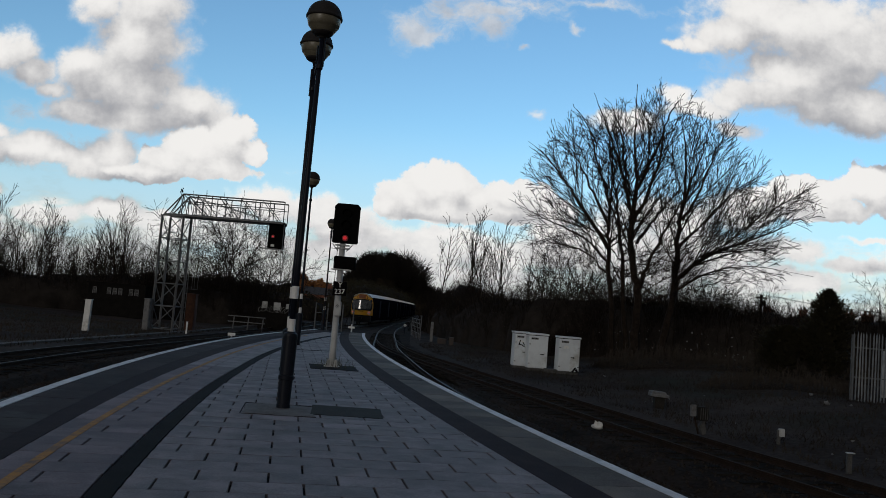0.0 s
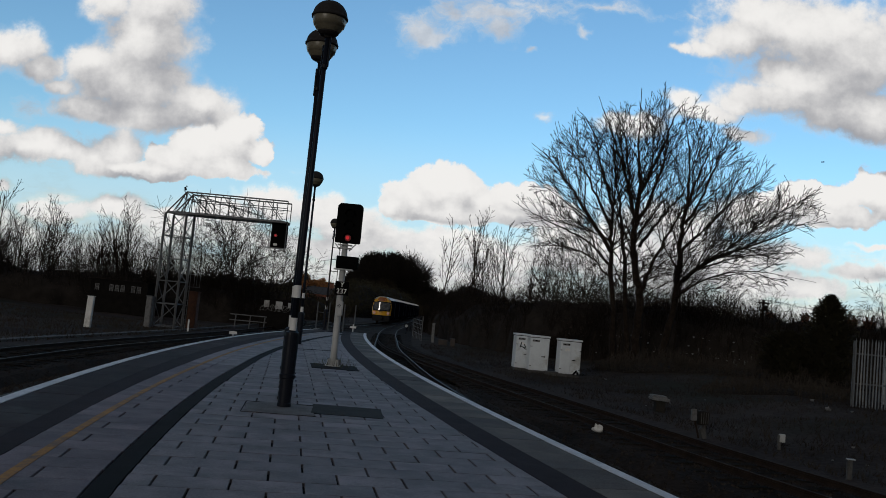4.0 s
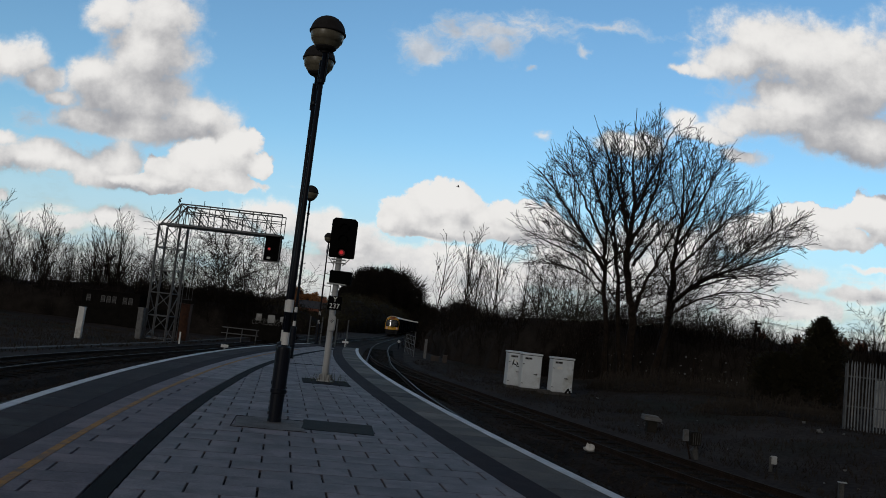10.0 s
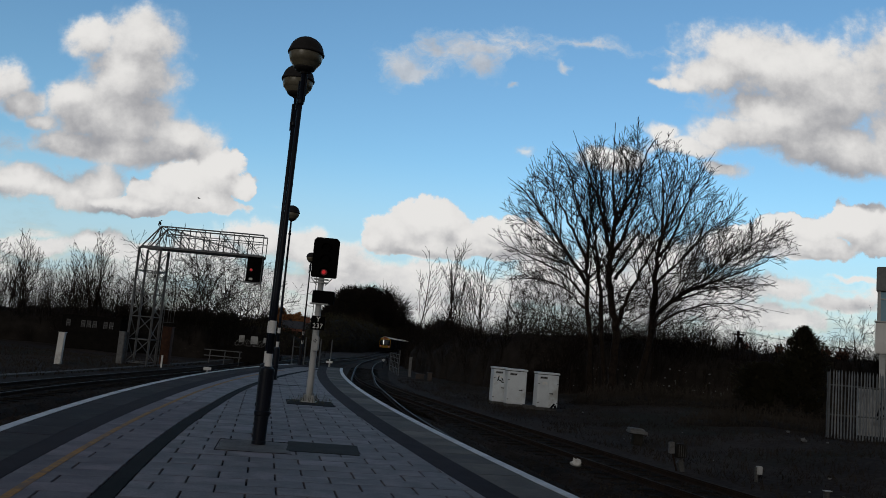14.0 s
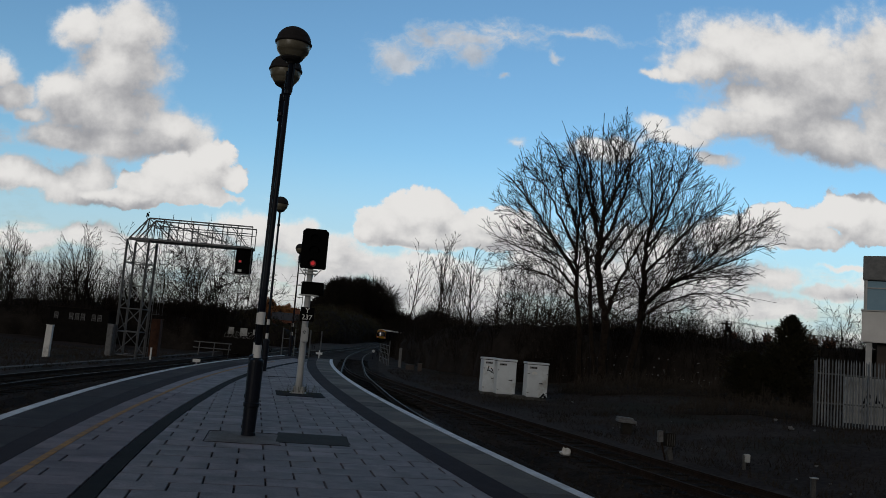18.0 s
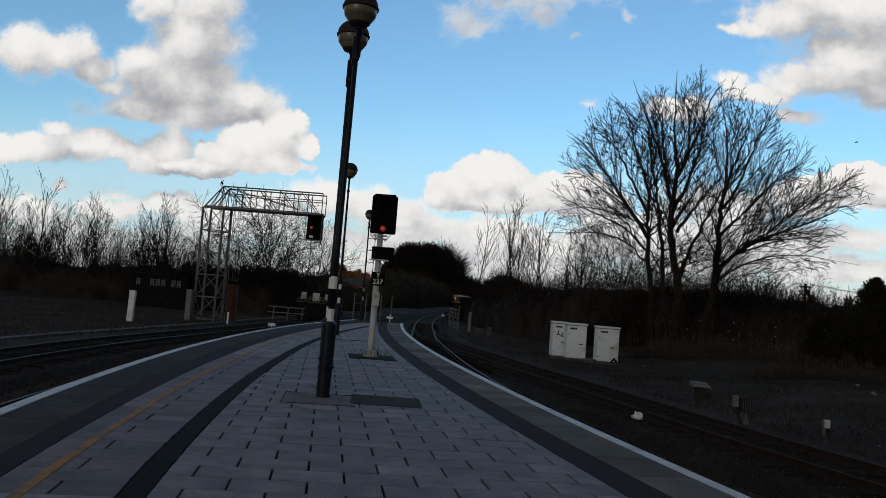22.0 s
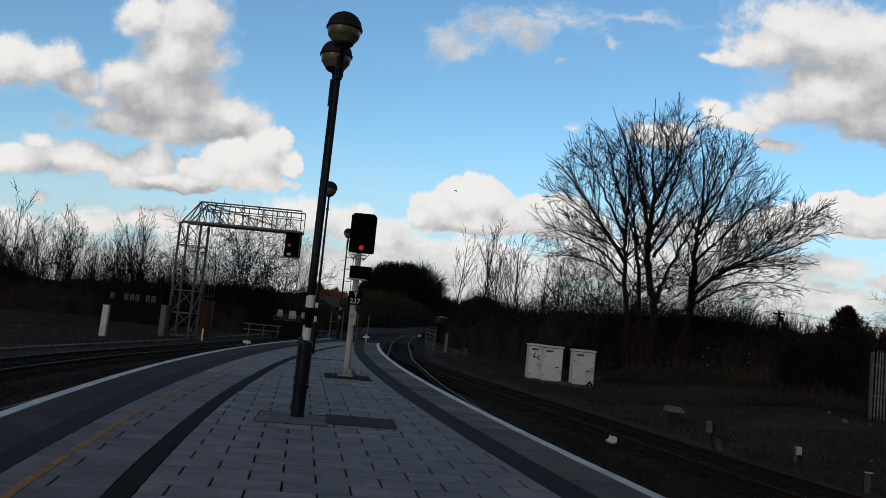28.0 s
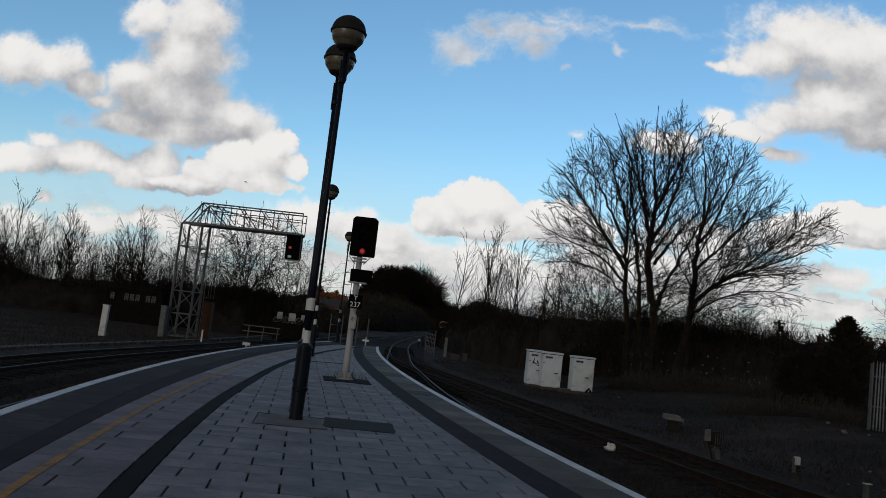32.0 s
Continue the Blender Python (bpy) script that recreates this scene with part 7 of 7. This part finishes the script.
    wall = holder("sprayed_wall", "low dark wall with white panels and sprayed scrawls", "wall", (-12.72, 66.0, -1.15))
    boxed("wall", 0, 0.1, 1.20, 2.79, 0.16, 2.40, DARK_WALL, wall)
    for x, z, w, h in ((-0.95, 2.00, 0.42, 0.55), (0.05, 1.95, 0.55, 0.62), (0.95, 2.00, 0.34, 0.42)):
        boxed("white_panel", x, 0, z, w, 0.03, h, GREY_PAINT, wall, "white weathered panel", 0.004)
    for k in range(9):
        x = -1.25 + 0.3 * k
        pts = [(x + 0.2 * math.sin(2.1 * f + k), -0.035, 1.70 + 0.26 * math.sin(1.7 * f * (1 + 0.2 * (k % 3)) + 2 * k)) for f in np.linspace(0, 3.2, 9)]
        bm = bmesh.new()
        for a, b in zip(pts, pts[1:]):
            bar(bm, a, b, 0.011, sides=4)
        part("scrawl", bm, MORTAR_PALE, wall)
    shed = holder("tarred_shed", "long low black shed with a row of small white-framed windows", "shed", (-25.43, 65.4, -1.1))
    boxed("wall", 0, 0.9, 1.3, 4.56, 1.6, 2.6, DARK_WALL, shed)
    boxed("roof", 0, 0.9, 2.65, 4.86, 1.8, 0.1, DARK_WALL, shed)
    for k, x in enumerate((-1.75, -0.6, -0.15, 0.3, 1.15, 1.6)):
        window = boxed("window", x, 0.08, 2.05, 0.30, 0.03, 0.5, GLASS, shed)
        for dx, dz, w, h in ((-0.14, 0, 0.035, 0.54), (0.14, 0, 0.035, 0.54), (0, 0.25, 0.3, 0.035), (0, -0.02, 0.28, 0.03)):
            boxed("frame", x + dx, 0.055, 2.05 + dz, w, 0.03, h, WEATHERED, window)
    fence = holder("ragged_fence", "broken wire fence among the scrub with pale specks for sky glints", "fence", (0, 0, 0))
    for k in range(9):
        x, y = 9.0 + 1.75 * k, 55.6 - 0.22 * k
        z = ground_height(x, y)
        part("post", bar(bmesh.new(), (x, y, z - 0.1), (x + rng.uniform(-0.1, 0.1), y, z + 2.1), 0.05, sides=6), BARK, fence)
        if k == 8:
            break
        for h in (0.7, 1.3, 1.9):
            part("wire", bar(bmesh.new(), (x, y, z + h), (x + 1.75, y - 0.22, ground_height(x + 1.75, y - 0.22) + h), 0.004, sides=4), RAIL, fence)
        # pale specks stand in for sky glinting through the scrub
        for _ in range(6):
            f, h = rng.random(), rng.choice((0.7, 1.3, 1.9)) + rng.uniform(-0.14, 0.04)
            bm = bmesh.new()
            bmesh.ops.create_icosphere(bm, subdivisions=1, radius=1.0)
            size = rng.uniform(0.02, 0.07)
            for v in bm.verts:
                v.co = Vector((v.co.x * size * rng.uniform(0.5, 1.6), v.co.y * 0.02, v.co.z * size * rng.uniform(0.4, 1.2)))
            bmesh.ops.translate(bm, vec=(x + 1.75 * f, y - 0.22 * f - 0.03, z + h), verts=bm.verts)
            part("scrap", bm, WEATHERED, fence, "pale speck standing in for a sky glint")
    for x, y, w, h, z in ((21.5, 54.6, 3.6, 1.3, 0.8), (18.0, 55.6, 2.6, 1.0, 1.3)):
        panel = holder("broken_hoarding", "pale weathered boards, broken and half hidden in the scrub", "hoarding", (x, y, -1.15))
        n = int(w / 0.16)
        for k in range(n):
            if rng.random() < 0.55:
                continue
            high = h * rng.uniform(0.12, 0.7)
            boxed("board", -w / 2 + 0.16 * k + rng.uniform(-0.03, 0.03), 0, z + h * rng.uniform(0.0, 0.5) + high / 2 - h * 0.3, rng.uniform(0.05, 0.13), 0.02, high, SAND, panel, m=pose(0, 0, 0, 0, rng.uniform(-2, 2), 0))
        boxed("board_rail", 0, 0.04, z + 0.1, w, 0.04, 0.07, BARK, panel)
        for sx in (-1, 1):
            boxed("post", sx * w * 0.45, 0.06, (z + h * 0.8) / 2, 0.08, 0.06, z + h * 0.8, BARK, panel)
    pole = holder("power_pole", "wooden power pole with a transformer and wires", "power pole", (29.9, 75.0, -1.0))
    part("shaft", bar(bmesh.new(), (0, 0, 0), (0, 0, 6.4), 0.16, 0.11, 10), BARK, pole)
    boxed("crossarm", 0, 0, 6.1, 1.1, 0.12, 0.14, BARK, pole)
    boxed("transformer", 0.05, -0.25, 5.6, 0.45, 0.4, 0.55, BLACK, pole, bevel=0.06)
    for k in range(3):
        x = -0.45 + 0.45 * k
        part("insulator", bar(bmesh.new(), (x, 0, 6.15), (x, 0, 6.4), 0.05, sides=8), GREY_PAINT, pole)
        bm = bmesh.new()
        for a, b in (((0, 0), (24, -10)),):
            pts = [Vector((x + a[0] + (b[0] - a[0]) * f, a[1] + (b[1] - a[1]) * f, 6.4 - 1.0 * 4 * f * (1 - f))) for f in np.linspace(0, 1, 9)]
            for p, q in zip(pts, pts[1:]):
                bar(bm, p, q, 0.009, sides=4)
        part("wire", bm, BLACK, pole)


def build_conifer(x, y, h, w, seed):
    rng = random.Random(seed)
    tree = holder("conifer", "dense dark evergreen conifer with an uneven outline", "tree", (x, y, ground_height(x, y)))
    part("trunk", bar(bmesh.new(), (0, 0, -0.1), (0, 0, h * 0.9), 0.14, 0.03), BARK, tree)
    verts, faces = [], []
    for k0 in range(260):
        f = rng.random() ** 0.9 if k0 > 14 else rng.uniform(0.85, 1.0)
        z0 = h * (0.02 + 0.94 * f)
        reach = w / 2 * min(1.0, (1 - f) / 0.45) ** 0.9 * rng.uniform(0.6, 1.3) + 0.04
        a = rng.uniform(0, 6.283)
        out = Vector((math.cos(a), math.sin(a), 0))
        for _ in range(60):
            g = math.sqrt(rng.uniform(0.05, 1.0))
            c = out * (reach * g) + Vector((0, 0, z0 + reach * g * rng.uniform(0.1, 0.75))) + Vector((rng.gauss(0, 0.09), rng.gauss(0, 0.09), rng.gauss(0, 0.07))) * (1.2 - 0.5 * g)
            d = (out + Vector((rng.gauss(0, 0.4), rng.gauss(0, 0.4), rng.uniform(0.2, 1.0)))).normalized()
            e = Vector((-d.y, d.x, rng.uniform(-0.5, 0.5))).normalized()
            s = rng.uniform(0.05, 0.12)
            k = len(verts)
            verts += [tuple(c - d * s), tuple(c + e * s * 0.5), tuple(c + d * s), tuple(c - e * s * 0.5)]
            faces.append((k, k + 1, k + 2, k + 3))
    raw("foliage", verts, faces, LEAF, tree)


def build_verge():
    """Dead grass and bramble tufts over the verges."""
    rng = random.Random(21)
    verts, faces = [], []
    for _ in range(42000):
        y = 12 + 52 * rng.random() ** 1.3
        x = track_two(y) + 2.4 + 17 * rng.random() ** 1.1
        if noise.noise((x * 0.5, y * 0.5, 7)) < -0.15 and rng.random() < 0.8:
            continue
        z = ground_height(x, y)
        h = rng.uniform(0.05, 0.2) * (1.0 + 1.2 * max(0.0, noise.noise((x * 0.25, y * 0.25, 9))))
        a = rng.uniform(0, 6.283)
        w = rng.uniform(0.008, 0.02)
        lean = Vector((rng.gauss(0, 0.6), rng.gauss(0, 0.6), 1)).normalized() * h
        k = len(verts)
        verts += [(x - w * math.cos(a), y - w * math.sin(a), z - 0.01), (x + w * math.cos(a), y + w * math.sin(a), z - 0.01), (x + lean.x, y + lean.y, z + lean.z)]
        faces.append((k, k + 1, k + 2))
    for _ in range(9000):
        y = 25 + 35 * rng.random()
        x = far_line(y) - 2.6 - 16 * rng.random()
        z = ground_height(x, y)
        h = rng.uniform(0.05, 0.22)
        w = rng.uniform(0.01, 0.03)
        k = len(verts)
        verts += [(x - w, y, z - 0.01), (x + w, y, z - 0.01), (x + rng.gauss(0, 0.5) * h, y, z + h)]
        faces.append((k, k + 1, k + 2))
    tagged(raw("verge_grass", verts, faces, DEAD_GRASS), "thin dead grass and weeds on the dark verge", "grass", kind="stuff")


CROW = []


def build_bird():
    bird = holder("perched_bird", "small dark crow that perches on the gantry and flies off", "bird", (-16.57, 51.45, 7.66), 70)
    bird.scale = (0.75, 0.75, 0.75)
    CROW.append(bird)
    bm = bmesh.new()
    bmesh.ops.create_uvsphere(bm, u_segments=12, v_segments=8, radius=0.11, matrix=pose(0, 0, 0.14, -35, 0, 0) @ Matrix.Diagonal((0.8, 0.85, 1.7, 1)))
    part("body", bm, BLACK, bird, smooth_faces=True)
    bm = bmesh.new()
    bmesh.ops.create_uvsphere(bm, u_segments=10, v_segments=7, radius=0.06, matrix=Matrix.Translation((0, -0.09, 0.34)))
    part("head", bm, BLACK, bird, smooth_faces=True)
    part("beak", bar(bmesh.new(), (0, -0.13, 0.34), (0, -0.21, 0.33), 0.018, 0.003, 6), BLACK, bird)
    boxed("tail", 0, 0.13, 0.02, 0.06, 0.03, 0.2, BLACK, bird, m=pose(0, 0, 0, -8, 0, 0))
    for s in (-1, 1):
        part("leg", bar(bmesh.new(), (s * 0.03, 0, 0.06), (s * 0.03, -0.01, -0.01), 0.008, sides=5), BLACK, bird)


GULLS = []


def build_gull(rows):
    """A gull in flight: body, head, tail and two wings that beat."""
    gull = holder("flying_gull", "small dark gull flying with spread wings", "bird", rows[0][1:], 90, "gulls over the railway")
    bm = bmesh.new()
    bmesh.ops.create_uvsphere(bm, u_segments=12, v_segments=8, radius=0.09, matrix=Matrix.Diagonal((1, 2.6, 0.95, 1)))
    part("body", bm, GREY_GULL, gull, smooth_faces=True)
    bm = bmesh.new()
    bmesh.ops.create_uvsphere(bm, u_segments=10, v_segments=7, radius=0.06, matrix=Matrix.Translation((0, 0.25, 0.03)))
    bar(bm, (0, 0.3, 0.03), (0, 0.38, 0.02), 0.02, 0.004, 6)
    part("head", bm, GREY_GULL, gull, smooth_faces=True)
    boxed("tail", 0, -0.28, 0.0, 0.14, 0.18, 0.015, GREY_GULL, gull, bevel=0.004)
    for s in (-1, 1):
        bm = bmesh.new()
        rows_of = []
        for f, chord, sweep_back, rise in ((0.0, 0.22, 0.0, 0.0), (0.4, 0.20, 0.07, 0.06), (0.75, 0.14, 0.0, 0.04), (1.0, 0.03, -0.14, 0.0)):
            rows_of.append([bm.verts.new((s * 0.62 * f, sweep_back + chord / 2 * e, rise + h)) for e, h in ((1, 0.0), (0.2, 0.014), (-1, 0.0), (0.2, -0.008))])
        for a, b in zip(rows_of, rows_of[1:]):
            for k in range(4):
                bm.faces.new((a[k], a[(k + 1) % 4], b[(k + 1) % 4], b[k]))
        bm.faces.new(rows_of[0])
        bm.faces.new(rows_of[-1])
        bmesh.ops.recalc_face_normals(bm, faces=bm.faces)
        wing = part("wing", bm, GREY_GULL, gull)
        wing.location = (0.04 * s, 0, 0.06)
    GULLS.append((gull, rows))


def build_gulls():
    build_gull(((0, 113, 150, 40.5), (3.5, 74.7, 150, 36.5), (12, -19.7, 150, 26.0), (20, -108, 150, 24), (32, -240, 150, 24)))
    build_gull(((0, 324, 150, 74), (22, 67.6, 150, 35.7), (27.5, 3.4, 150, 26.2), (29, -9.8, 150, 24.4), (30, -19.4, 150, 23.6), (32, -40.6, 150, 23.8)))


# ---- build ----
build_clouds()
build_ground()
build_tracks()
platform = build_platform()
build_lamps()
build_signal()
build_gantry()
build_cabinets()
build_train()
build_trees()
build_scrub()
build_platform_things()
build_lineside()
build_fence()
build_far_buildings()
build_bird()
build_gulls()
build_verge()
build_paving(platform)
motions()
